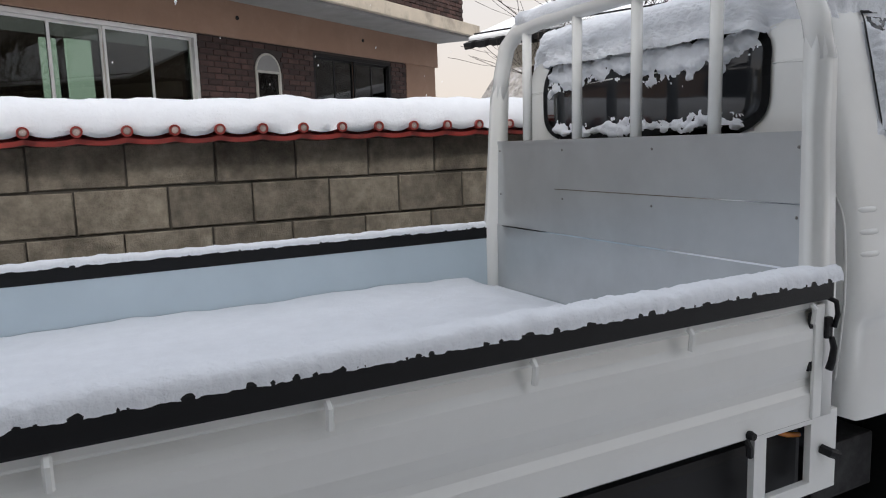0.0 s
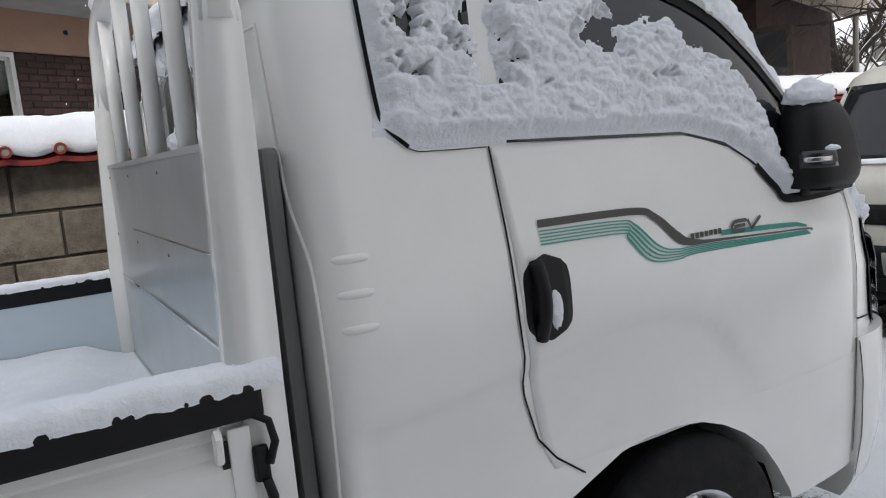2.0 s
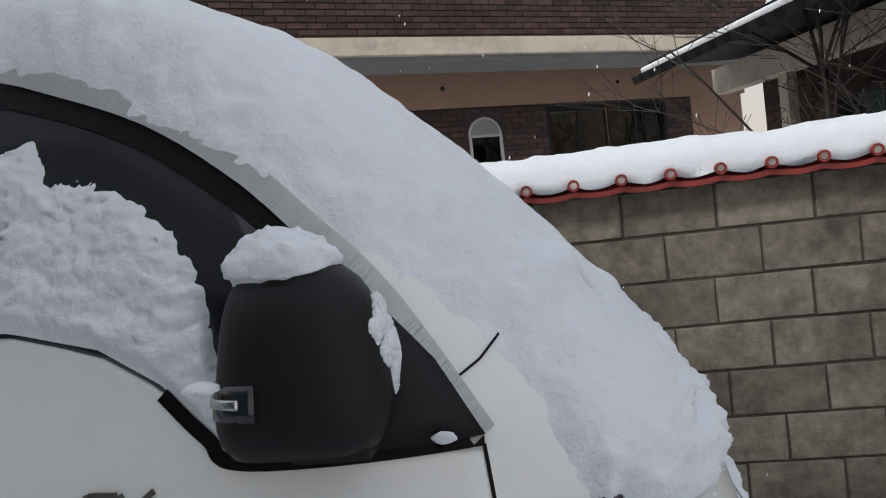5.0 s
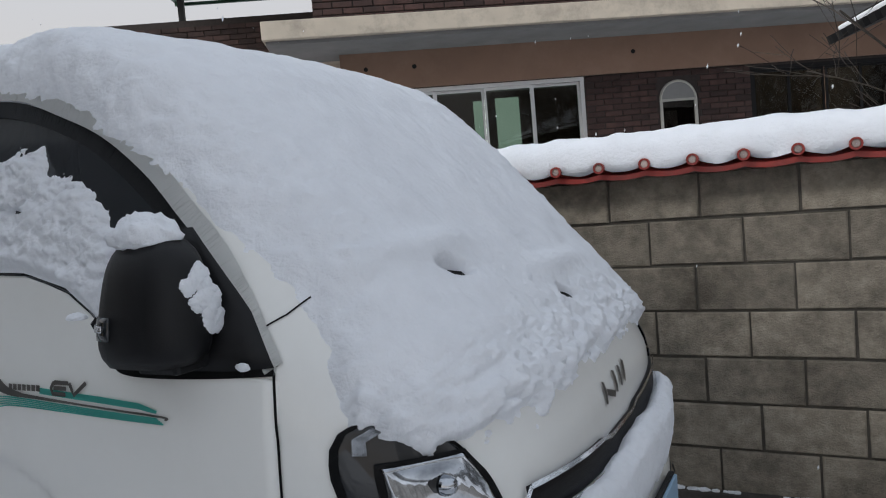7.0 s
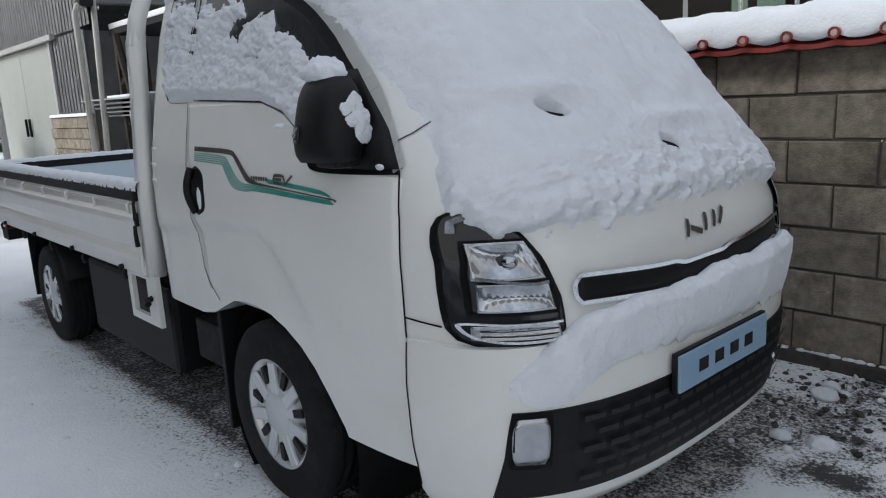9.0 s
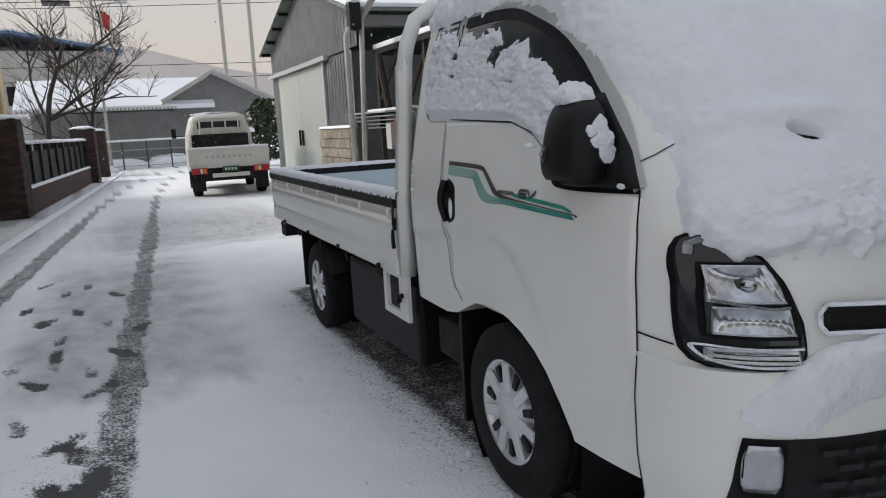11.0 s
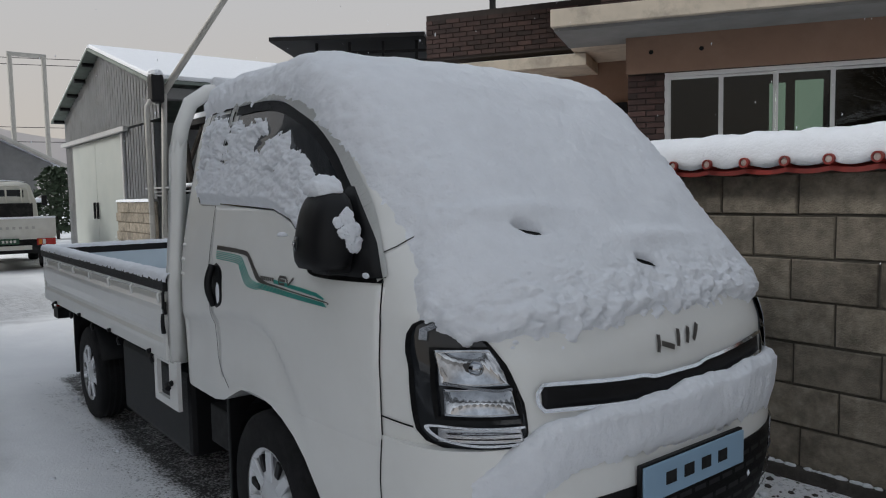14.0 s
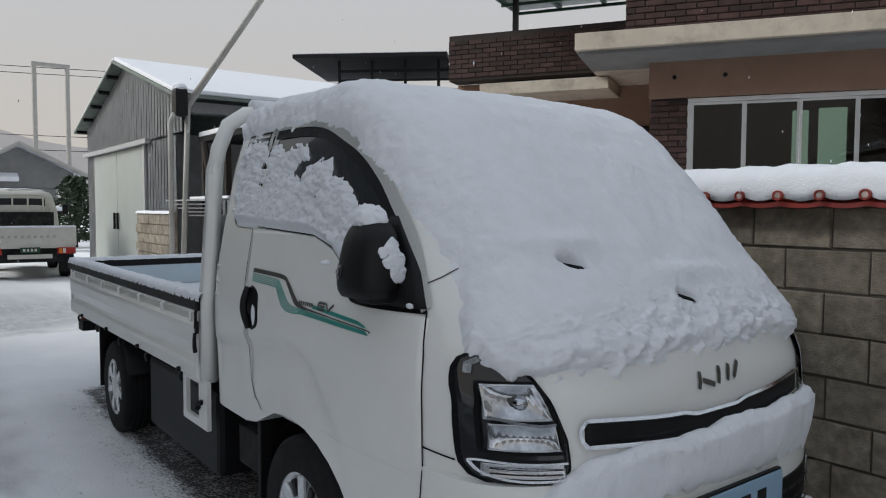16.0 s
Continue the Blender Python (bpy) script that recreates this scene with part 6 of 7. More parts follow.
part("meter_box", boxes((-10.35, -10.1, BY - 0.12, BY + 0.05, 0.95, 1.4), bevel=0.01), PALE_WALL, lean)
part("red_pipe", boxes((-9.95, -9.85, BY - 0.1, BY, 0.1, 1.5)), RED_TILE, lean)
o = part("side_sheet", corrugated(-9.8, -8.3, 0.1, 1.6), CORRUGATED, lean)
o.location = (0, BY - 0.05, 0)
# low block wall under the pipes
low_wall = tagged(mesh_ob("wall_low", boxes((-14.7, -12.3, BY - 0.17, BY - 0.04, 0, 1.36)), BLOCK), "low grey concrete block wall with snow on top", "wall", kind="structure")
tagged(mesh_ob("low_wall_snow", ridge(-14.7, -12.3, BY - 0.2, BY - 0.02, 1.355, 0.06, 0.1, 3.0), SNOW, True), "thin snow on the low block wall", "snow")
# leaning pipes tied to a post
pipes = tagged(new("utility_pipes"), "grey plastic pipes tied together beside the shed", "pipe")
part("upright_pipe", tubes([[(-11.0, 2.06, 0.0), (-11.0, 2.06, 3.0), (-11.0, 2.12, 3.12), (-11.0, 2.25, 3.16)]], 0.05, 10), PVC, pipes, "", True)
part("upright_pipe", tubes([[(-11.05, 2.25, 0.0), (-11.05, 2.39, 3.3)]], 0.05, 10), PVC, pipes, "", True)
part("leaning_pipe", tubes([[(-11.05, 2.38, 3.3), (-11.05, 3.71, 5.3), (-11.05, 4.6, 6.65)]], 0.062, 10), PVC, pipes, "grey pipe leaning over the roofs", True)
part("meter_wrap", box(bmesh.new(), -11.15, -10.9, 2.12, 2.36, 3.1, 3.6, bevel=0.06), BLACK, pipes, "black wrapped meter bundle")
part("bundle_snow", blob(-11.02, 2.24, 3.6, 0.14, 0.13, 0.1, 5), SNOW, pipes, "", True)

# ---- old white pickup parked further down the lane ----
def old_pickup():
    t = tagged(new("old_pickup"), "older white pickup truck seen from behind, dusted with snow", "truck")
    part("cargo_bed", boxes((-2.5, 0.0, -0.80, 0.80, 0.62, 0.68)), WHITE_OLD, t)
    tg = part("tailgate", boxes((-0.04, 0.0, -0.82, 0.82, 0.66, 1.02), bevel=0.01), WHITE_OLD, t, "white tailgate with faded raised marks")
    for k in range(9):
        part("faded_mark", boxes((0.0, 0.004, -0.48 + 0.11 * k, -0.43 + 0.11 * k, 0.82, 0.87)), PALE_WALL, tg)
    part("gate_snow", boxes((-0.05, 0.01, -0.82, 0.82, 1.02, 1.06), bevel=0.012), SNOW, tg)
    for s in (-1, 1):
        part("side_gate", boxes((-2.5, -0.04, s * 0.78, s * 0.82, 0.66, 1.02), bevel=0.008), WHITE_OLD, t)
        w = part("wheel", lathe(bmesh.new(), [(0.12, -0.1), (0.27, -0.1), (0.3, -0.07), (0.3, 0.07), (0.27, 0.1), (0.12, 0.1)], 32), RUBBER, t, "", True)
        w.location = (-0.75, s * 0.68, 0.295)
        part("rim", lathe(bmesh.new(), [(0.17, s * 0.09), (0.1, s * 0.06), (0.001, s * 0.06)], 24), SILVER, w)
        w = part("wheel", lathe(bmesh.new(), [(0.12, -0.1), (0.27, -0.1), (0.3, -0.07), (0.3, 0.07), (0.27, 0.1), (0.12, 0.1)], 32), RUBBER, t, "", True)
        w.location = (-3.3, s * 0.68, 0.295)
        tl = part("tail_lamp", boxes((0.0, 0.04, s * 0.47, s * 0.80, 0.50, 0.63), bevel=0.01), RED_LENS, t, "red and clear tail lamp cluster")
        part("lens", boxes((0.04, 0.046, s * 0.50, s * 0.56, 0.52, 0.61)), AMBER, tl)
        part("lens", boxes((0.04, 0.046, s * 0.57, s * 0.62, 0.52, 0.61)), WHITE_OLD, tl)
        part("mud_flap", boxes((-0.32, -0.3, s * 0.52, s * 0.80, 0.12, 0.5)), BLACK, t)
        part("door_mirror", boxes((-4.0, -3.9, s * 0.98, s * 1.1, 1.25, 1.5), bevel=0.02), BLACK, t)
        part("mirror_arm", tubes([[(-3.95, s * 0.76, 1.3), (-3.95, s * 1.0, 1.3)]], 0.015, 6), BLACK, t)
    part("rear_bumper", boxes((-0.05, 0.06, -0.38, 0.38, 0.42, 0.5)), WHITE_OLD, t)
    pl = part("number_plate", boxes((0.01, 0.03, -0.17, 0.17, 0.53, 0.64)), GREEN, t, "green plate")
    for k in range(4):
        part("plate_bar", boxes((0.03, 0.033, -0.12 + 0.065 * k, -0.08 + 0.065 * k, 0.56, 0.61)), WHITE_OLD, pl)
    part("underbody", boxes((-4.3, -0.1, -0.6, 0.6, 0.34, 0.6)), DARKMETAL, t)
    rows = [(0.45, -0.85, 0.85, 0.80, 8.0), (1.0, -0.85, 0.85, 0.80, 8.0), (1.35, -0.84, 0.70, 0.77, 7.0), (1.72, -0.78, 0.45, 0.66, 6.0), (1.80, -0.70, 0.3, 0.58, 5.0), (1.82, -0.5, 0.1, 0.4, 4.0)]
    bm = loft(rows, [0.45 + 1.37 * k / 24 for k in range(25)], xc=0.0, segs=48, rear=8.0)
    c = part("cab", bm, WHITE_OLD, t, "white cab", True)
    c.matrix_local = pose(-3.45, 0, 0, 0, 0, 180)
    gl = part("rear_window", boxes((-2.66, -2.63, -0.50, 0.50, 1.33, 1.62), bevel=0.01), GLASS, t, "rear window")
    part("load_board", boxes((-2.56, -2.52, -0.66, 0.66, 0.68, 1.32), bevel=0.01), DARKMETAL, t, "grey board behind the cab")
    for k in range(4):
        part("guard_bar", tubes([[(-2.54, -0.45 + 0.3 * k, 1.3), (-2.54, -0.45 + 0.3 * k, 1.68)]], 0.018, 6), WHITE_OLD, t)
    part("guard_top", tubes([[(-2.54, -0.62, 1.3), (-2.54, -0.58, 1.62), (-2.54, -0.4, 1.7), (-2.54, 0.4, 1.7), (-2.54, 0.58, 1.62), (-2.54, 0.62, 1.3)]], 0.022, 8), WHITE_OLD, t)
    part("roof_snow", blob(-3.5, 0, 1.81, 0.62, 0.6, 0.05, 31), SNOW, t, "", True)
    return t


old_truck = old_pickup()
old_truck.matrix_world = pose(-14.5, 0.30, 0.0, 0, 0, -4) @ Matrix.Diagonal((1.04, 1.04, 1.04, 1))

# ---- far side of the lane: gate, shed frame, block wall, brick piers ----
LY = -4.2
LANE = pose(-5.75, -4.47, 0, 0, 0, 175.2) @ Matrix.Diagonal((1, -1, 1, 1))   # x runs down the lane along the frontage, y towards the gardens is minus
gate_ob = tagged(new("green_gate"), "dark green slatted steel gate with snow along its top", "gate")
gate_ob.matrix_world = LANE
part("gate_post", boxes((-0.22, -0.06, -0.08, 0.08, 0, 2.05), bevel=0.01), GREEN, gate_ob)
part("bottom_rail", boxes((-2.6, -0.22, -0.03, 0.03, 0.1, 0.18)), GREEN, gate_ob)
part("top_rail", boxes((-2.6, -0.22, -0.03, 0.03, 1.78, 1.86)), GREEN, gate_ob)
for k in range(18):
    part("slat", boxes((-2.56 + 0.13 * k, -2.46 + 0.13 * k, -0.015, 0.015, 0.18, 1.78)), GREEN, gate_ob)
for k in range(10):
    part("spike", tubes([[(-2.5 + 0.24 * k, 0, 1.86), (-2.5 + 0.24 * k, 0, 2.02)]], 0.012, 6), GREEN, gate_ob)
o = tagged(mesh_ob("gate_snow", ridge(-2.6, -0.1, -0.04, 0.04, 1.86, 0.04, 0.06, 6.0), SNOW, True), "line of snow on the gate top", "snow")
o.matrix_world = LANE
lw = tagged(mesh_ob("wall_shed", boxes((0.0, 2.8, -0.26, -0.01, 0, 1.34)), MORTAR), "stained concrete block wall of the shed", "wall", kind="structure")
lw.matrix_world = LANE
plinth = tagged(mesh_ob("wall_plinth", boxes((0.02, 2.78, -0.01, 0.05, 0, 0.2), bevel=0.01), CREAM), "worn cement plinth", "plinth", kind="structure")
plinth.matrix_world = LANE
shed = tagged(new("steel_shed"), "open steel-framed shed clad with corrugated sheet", "shed")
shed.matrix_world = LANE
part("column", boxes((0.05, 0.25, -0.25, -0.05, 1.34, 4.5)), STEEL, shed)
part("column", boxes((2.65, 2.8, -0.25, -0.05, 1.34, 4.5)), STEEL, shed)
part("column", boxes((-2.9, -2.7, -0.25, -0.05, 0, 4.5)), STEEL, shed)
part("beam", boxes((-6.0, 2.9, -0.28, -0.08, 3.0, 3.2)), STEEL, shed)
for k in range(5):
    part("girt", boxes((-2.7, 2.7, -0.2, -0.14, 1.5 + 0.42 * k, 1.56 + 0.42 * k)), STEEL, shed)
part("brace", tubes([[(0.2, -0.2, 1.4), (1.4, -0.2, 3.0)]], 0.06, 6), STEEL, shed)
part("brace", tubes([[(-2.6, -0.2, 1.9), (0.1, -0.2, 3.3)]], 0.07, 6), STEEL, shed)
part("brace", tubes([[(0.3, -0.25, 3.0), (-1.0, -0.25, 1.9)]], 0.05, 6), STEEL, shed)
# near-black sheet stands in for the shade deep inside the frame
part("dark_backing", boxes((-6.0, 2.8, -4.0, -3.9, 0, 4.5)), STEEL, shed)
part("rear_roof", boxes((-6.0, 2.9, -4.0, -0.1, 4.5, 4.6)), STEEL, shed)
o = part("upper_sheet", corrugated(-6.0, 3.0, 3.05, 6.5, 0.19, 0.03), CORRUGATED, shed, "grey corrugated wall sheet")
o.matrix_local = pose(-3.0, 0.02, 0, 0, 0, 180)
rows = []
for k in range(97):
    u = k / 96
    off = 0.022 * (1, 1, 0, 0)[k % 4]
    rows.append([((-0.30 + 2.75 * u) * (1 - v) + (0.30 + 2.7 * u) * v, 0.03 * (1 - v) + 0.40 * v + off, 3.22 * (1 - v) + (1.30 + 0.03 * u) * v) for v in (0.0, 0.35, 0.7, 1.0)])
bm = grid_mesh(bmesh.new(), rows)
bmesh.ops.solidify(bm, geom=bm.faces, thickness=0.006)
part("hanging_sheet", bm, SLATE_SHEET, shed, "weathered corrugated sheet hanging askew")
part("ledge_snow", blob(0.55, -0.08, 1.36, 0.45, 0.16, 0.09, 41), SNOW, shed, "", True)
sign = tagged(mesh_ob("house_sign", boxes((0.30, 0.50, 0.0, 0.012, 0.98, 1.26), bevel=0.004), mat("dark_blue_enamel", (0.03, 0.04, 0.13), 0.3, var=0.05)), "small dark blue enamel sign on the block wall", "sign")
sign.matrix_world = LANE
part("sign_bar", boxes((0.35, 0.45, 0.012, 0.014, 1.04, 1.10)), WHITE_OLD, sign)
part("sign_bar", boxes((0.37, 0.43, 0.012, 0.014, 1.13, 1.20)), WHITE_OLD, sign)


def brick_pier(x, y, w, h, name="brick_pier", snow_h=0.09):
    p = tagged(new(name), "dark brick gate pier capped with snow", "pier", "brick piers")
    p.matrix_world = LANE @ pose(x, y, 0)
    part("core", boxes((-w / 2 + 0.01, w / 2 - 0.01, -w / 2 + 0.01, w / 2 - 0.01, 0, h)), BRICK_JOINT, p)
    bm = bmesh.new()
    n = max(2, round(w / 0.21))
    for r in range(int(h / 0.075)):
        z0 = 0.005 + r * 0.075
        for k in range(n):
            off = (0.5 if r % 2 else 0.0)
            a, b = -w / 2 + (k + off) * w / n, -w / 2 + (k + 1 + off) * w / n - 0.012
            a, b = max(a, -w / 2), min(b, w / 2)
            if b - a < 0.03:
                continue
            for s in (-1, 1):
                lo, hi = sorted((s * w / 2, s * (w / 2 - 0.03)))
                box(bm, a, b, lo, hi, z0, z0 + 0.063)
                box(bm, lo, hi, a, b, z0, z0 + 0.063) if k else None
    br = part("bricks", bm, BRICK_FAR, p, "dark red bricks")
    br["kind"] = "stuff"
    part("cap_snow", blob(0, 0, h, w * 0.56, w * 0.56, snow_h, x), SNOW, p, "", True)
    return p


brick_pier(3.15, -0.1, 0.55, 1.25, snow_h=0.05)
brick_pier(8.1, -0.1, 0.62, 1.85)
brick_pier(19.0, 0.05, 0.7, 1.75)
brick_pier(22.5, 0.1, 0.6, 1.7)
fence = tagged(new("garden_fence"), "grey panel fence on a low brick base with snowy caps", "fence")
fence.matrix_world = LANE
part("brick_base", boxes((8.5, 18.6, -0.1, 0.18, 0, 0.5)), BRICK, fence)
for k in range(9):
    part("panel", boxes((8.55 + 1.12 * k, 9.5 + 1.12 * k, 0.02, 0.06, 0.52, 1.22)), DARKMETAL, fence)
    part("post", boxes((9.5 + 1.12 * k, 9.64 + 1.12 * k, -0.03, 0.11, 0.5, 1.38)), DARKMETAL, fence)
    part("cap_snow", blob(9.57 + 1.12 * k, 0.04, 1.38, 0.15, 0.13, 0.07, k), SNOW, fence, "", True)
part("base_snow", ridge(8.5, 18.6, 0.06, 0.2, 0.5, 0.05, 0.15, 2.0), SNOW, fence, "", True)
ywall = tagged(new("yellow_building"), "weathered yellow rendered building with dark openings", "building")
ywall.matrix_world = LANE
part("wall", wall_with_holes(3.3, 12.5, 0, 3.35, -1.1, -0.8, [(5.3, 6.4, 0.5, 2.5), (7.5, 8.6, 0.6, 2.5), (9.8, 10.8, 1.0, 2.4)]), YELLOW, ywall, "stained yellow render")
for a in (3.3, 12.2):
    part("side_wall", boxes((a, a + 0.3, -6, -1.1, 0, 3.35)), YELLOW, ywall)
# near-black sheet painted as the shade behind the openings
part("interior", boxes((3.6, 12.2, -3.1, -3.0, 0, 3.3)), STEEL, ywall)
for k in range(4):
    part("pilaster", boxes((4.3 + 2.3 * k, 4.7 + 2.3 * k, -0.8, -0.62, 0, 3.5)), YELLOW, ywall)
for a, b in ((5.3, 6.4), (7.5, 8.6), (9.8, 10.8)):
    part("shutter", boxes((a, b, -1.04, -1.0, 0.5, 2.5)), BRICK, ywall)
part("parapet_snow", ridge(3.3, 12.5, -1.1, -0.75, 3.35, 0.05, 0.2, 5.0), SNOW, ywall, "", True)
part("slat_bundle", boxes(*[(8.7 + 0.09 * k, 8.75 + 0.09 * k, -0.6, -0.55, 1.6, 2.25) for k in range(8)]), STEEL, ywall)
kerb = tagged(mesh_ob("kerb", boxes((-0.5, 25.0, 0.58, 0.72, -0.02, 0.012), bevel=0.005), PALE_WALL), "low concrete kerb half buried in snow", "kerb", kind="structure")
kerb.matrix_world = LANE
o = tagged(mesh_ob("kerb_snow", ridge(-0.5, 25.0, 0.56, 0.74, 0.004, 0.022, 0.1, 13.0), SNOW, True), "snow lying along the low kerb", "snow")
o.matrix_world = LANE

# ---- end of the lane ----
far_house = tagged(new("tiled_house"), "low house with a snow-covered tiled roof", "house")
far_house.matrix_world = pose(-36, 0.4, 0, 0, 0, 0)
part("wall", boxes((-6, 0, -5.6, 4.0, 0, 2.6)), GREY_SOFFIT, far_house, "grey brick wall")
def far_roof(y0, y1, ridge_y, z0, z1, x0, x1, name="roof"):
    b = bmesh.new()
    prism(b, [(y0, z0), (ridge_y, z1), (y1, z0), (y1, z0 - 0.18), (ridge_y, z1 - 0.2), (y0, z0 - 0.18)], x1 - x0, Matrix.Translation((x0, 0, 0)) @ Matrix(((0, 0, 1, 0), (1, 0, 0, 0), (0, 1, 0, 0), (0, 0, 0, 1))))
    return b
part("roof", far_roof(0.0, 5.2, 2.45, 3.05, 4.45, -7, 0.6), SNOW, far_house, "snowy gable roof")
prb = bmesh.new()
prism(prb, [(0.6, 2.85), (-3.2, 4.35), (-7.0, 2.85), (-7.0, 2.65), (0.6, 2.65)], 8.6, Matrix.Translation((0, 2.4, 0)) @ Matrix(((1, 0, 0, 0), (0, 0, -1, 0), (0, 1, 0, 0), (0, 0, 0, 1))))
part("roof", prb, SNOW, far_house, "snowy tiled roof")
part("gable_wall", prism(bmesh.new(), [(0.5, 2.4), (4.7, 2.4), (4.7, 3.1), (2.45, 4.2), (0.5, 3.2)], 0.1, Matrix.Translation((0.0, 0, 0)) @ Matrix(((0, 0, 1, 0), (1, 0, 0, 0), (0, 1, 0, 0), (0, 0, 0, 1)))), GREY_SOFFIT, far_house)
for k in range(40):
    part("eave_tile", boxes((0.55, 0.66, -6.1 + 0.17 * k, -6.0 + 0.17 * k, 2.65, 2.75)), PALE_WALL, far_house)
part("verge", tubes([[(0.63, 0.0, 2.96), (0.63, 2.45, 4.35), (0.63, 5.2, 2.96)]], 0.12, 6), PALE_WALL, far_house)
hall = tagged(new("blue_roof_hall"), "pale two-storey hall with a blue metal roof", "building")
hall.matrix_world = pose(-62, -9.5, 0, 0, 0, 6)
part("wall", boxes((-14, 0, -10, 8.5, 0, 8.2)), PALE_WALL, hall)
part("roof", far_roof(-11, 9.2, 1.5, 8.2, 9.6, -15, 0.8), ROOF_BLUE, hall)
part("roof_snow", far_roof(-10.8, 9.0, 1.5, 8.36, 9.76, -15, 0.6), SNOW, hall)
for k in range(4):
    w = part("window", boxes((0.0, 0.06, -5.5 + 3.2 * k, -3.9 + 3.2 * k, 4.2, 5.6)), STEEL, hall)
green_fence = tagged(new("mesh_fence"), "pale green wire mesh fence at the lane end", "fence")
for k in range(9):
    part("post", tubes([[(-33, -2.6 + 1.0 * k, 0), (-33, -2.6 + 1.0 * k, 1.25)]], 0.03, 6), GREEN, green_fence)
for z in (0.15, 0.5, 0.85, 1.22):
    part("rail", tubes([[(-33, -2.6, z), (-33, 5.4, z)]], 0.018, 5), DOORSHEET, green_fence)
tagged(mesh_ob("fence_snow", ridge(-2.6, 5.4, -33.06, -32.94, 1.23, 0.08, 0.2, 8.0, "y"), SNOW, True), "snow on the mesh fence rail", "snow")
for k, (sx, sy, sr) in enumerate(((-34.2, -1.5, 0.9), (-34.6, 0.6, 1.1), (-34.0, 2.2, 0.8), (-35, 3.6, 1.0), (-32.0, -2.6, 0.6))):
    tagged(mesh_ob("snow_heap", blob(sx, sy, 0, sr, sr * 1.2, sr * 0.5, 50 + k), SNOW, True), "heap of snow by the fence", "snow", "snow heaps")
lamp = tagged(new("street_lamp"), "grey steel street lamp with a short arm", "street lamp")
lamp.matrix_world = pose(-33.2, -2.1, 0)
part("pole", tubes([[(0, 0, 0), (0, 0, 7.2)]], 0.07, 8, 0.045), PVC, lamp)
part("arm", tubes([[(0, 0, 6.9), (0, 0.5, 7.05), (0, 1.0, 7.1)]], 0.035, 6), PVC, lamp)
part("lamp_head", boxes((-0.1, 0.1, 0.9, 1.4, 7.05, 7.17), bevel=0.02), ALU, lamp)
for sy, z1, c in ((0.85, 8.1, FLAG), (1.25, 7.3, PALE_WALL)):
    fp = tagged(new("flag_pole"), "thin flag pole with a drooping flag", "flag")
    fp.matrix_world = pose(-40, sy - 2.6, 0)
    part("pole", tubes([[(0, 0, 0), (0, 0, z1)]], 0.035, 6), PVC, fp)
    b = bmesh.new()
    grid_mesh(b, [[(0.05 * math.sin(j * 1.3), 0.05 + 0.08 * j * (1 - 0.05 * i), z1 - 0.3 - 0.16 * i - 0.05 * j) for j in range(6)] for i in range(6)])
    part("flag", b, c, fp)
frame_ob = tagged(new("tall_steel_frame"), "tall grey steel goal-shaped frame", "frame")
for y in (4.9, 6.6):
    part("post", tubes([[(-45, y, 0), (-45, y, 9.6)]], 0.13, 8), PVC, frame_ob)
part("crossbar", tubes([[(-45, 4.77, 9.6), (-45, 6.73, 9.6)]], 0.13, 8), PVC, frame_ob)
tower = tagged(new("lattice_tower"), "thin lattice tower with a small platform", "tower")
tower.matrix_world = pose(-80, -5.8, -1.9)
# pale grey legs carry the distance haze in their colour
for sx, sy in ((0, 0), (0, 1.2), (1.2, 0), (1.2, 1.2)):
    part("leg", tubes([[(sx, sy, 0), (sx, sy, 17.5)]], 0.05, 5), PVC, tower)
for k in range(12):
    part("rung", tubes([[(1.2, 0, 1.4 * k), (1.2, 1.2, 1.4 * k + 1.4)]], 0.05, 4), STEEL, tower)
part("platform", boxes((-0.5, 1.7, -0.6, 1.8, 16.2, 16.4)), STEEL, tower)
part("roof", boxes((-0.4, 1.6, -0.5, 1.7, 17.6, 17.75)), STEEL, tower)
cables = tagged(new("power_cables"), "thin overhead power cables", "cable")
for py, ph in ((-30, 9.3), (42, 12.8)):
    part("pole", tubes([[(-50, py, 0), (-50, py, ph)]], 0.15, 8), PVC, cables)
for z0, z1 in ((9.0, 12.5), (8.7, 12.0), (6.0, 7.0), (5.2, 6.0)):
    part("cable", tubes([[(-50, -30 + 6 * k, z0 + (z1 - z0) * k / 12 - 0.5 * math.sin(math.pi * k / 12)) for k in range(13)]], 0.02, 4), STEEL, cables)


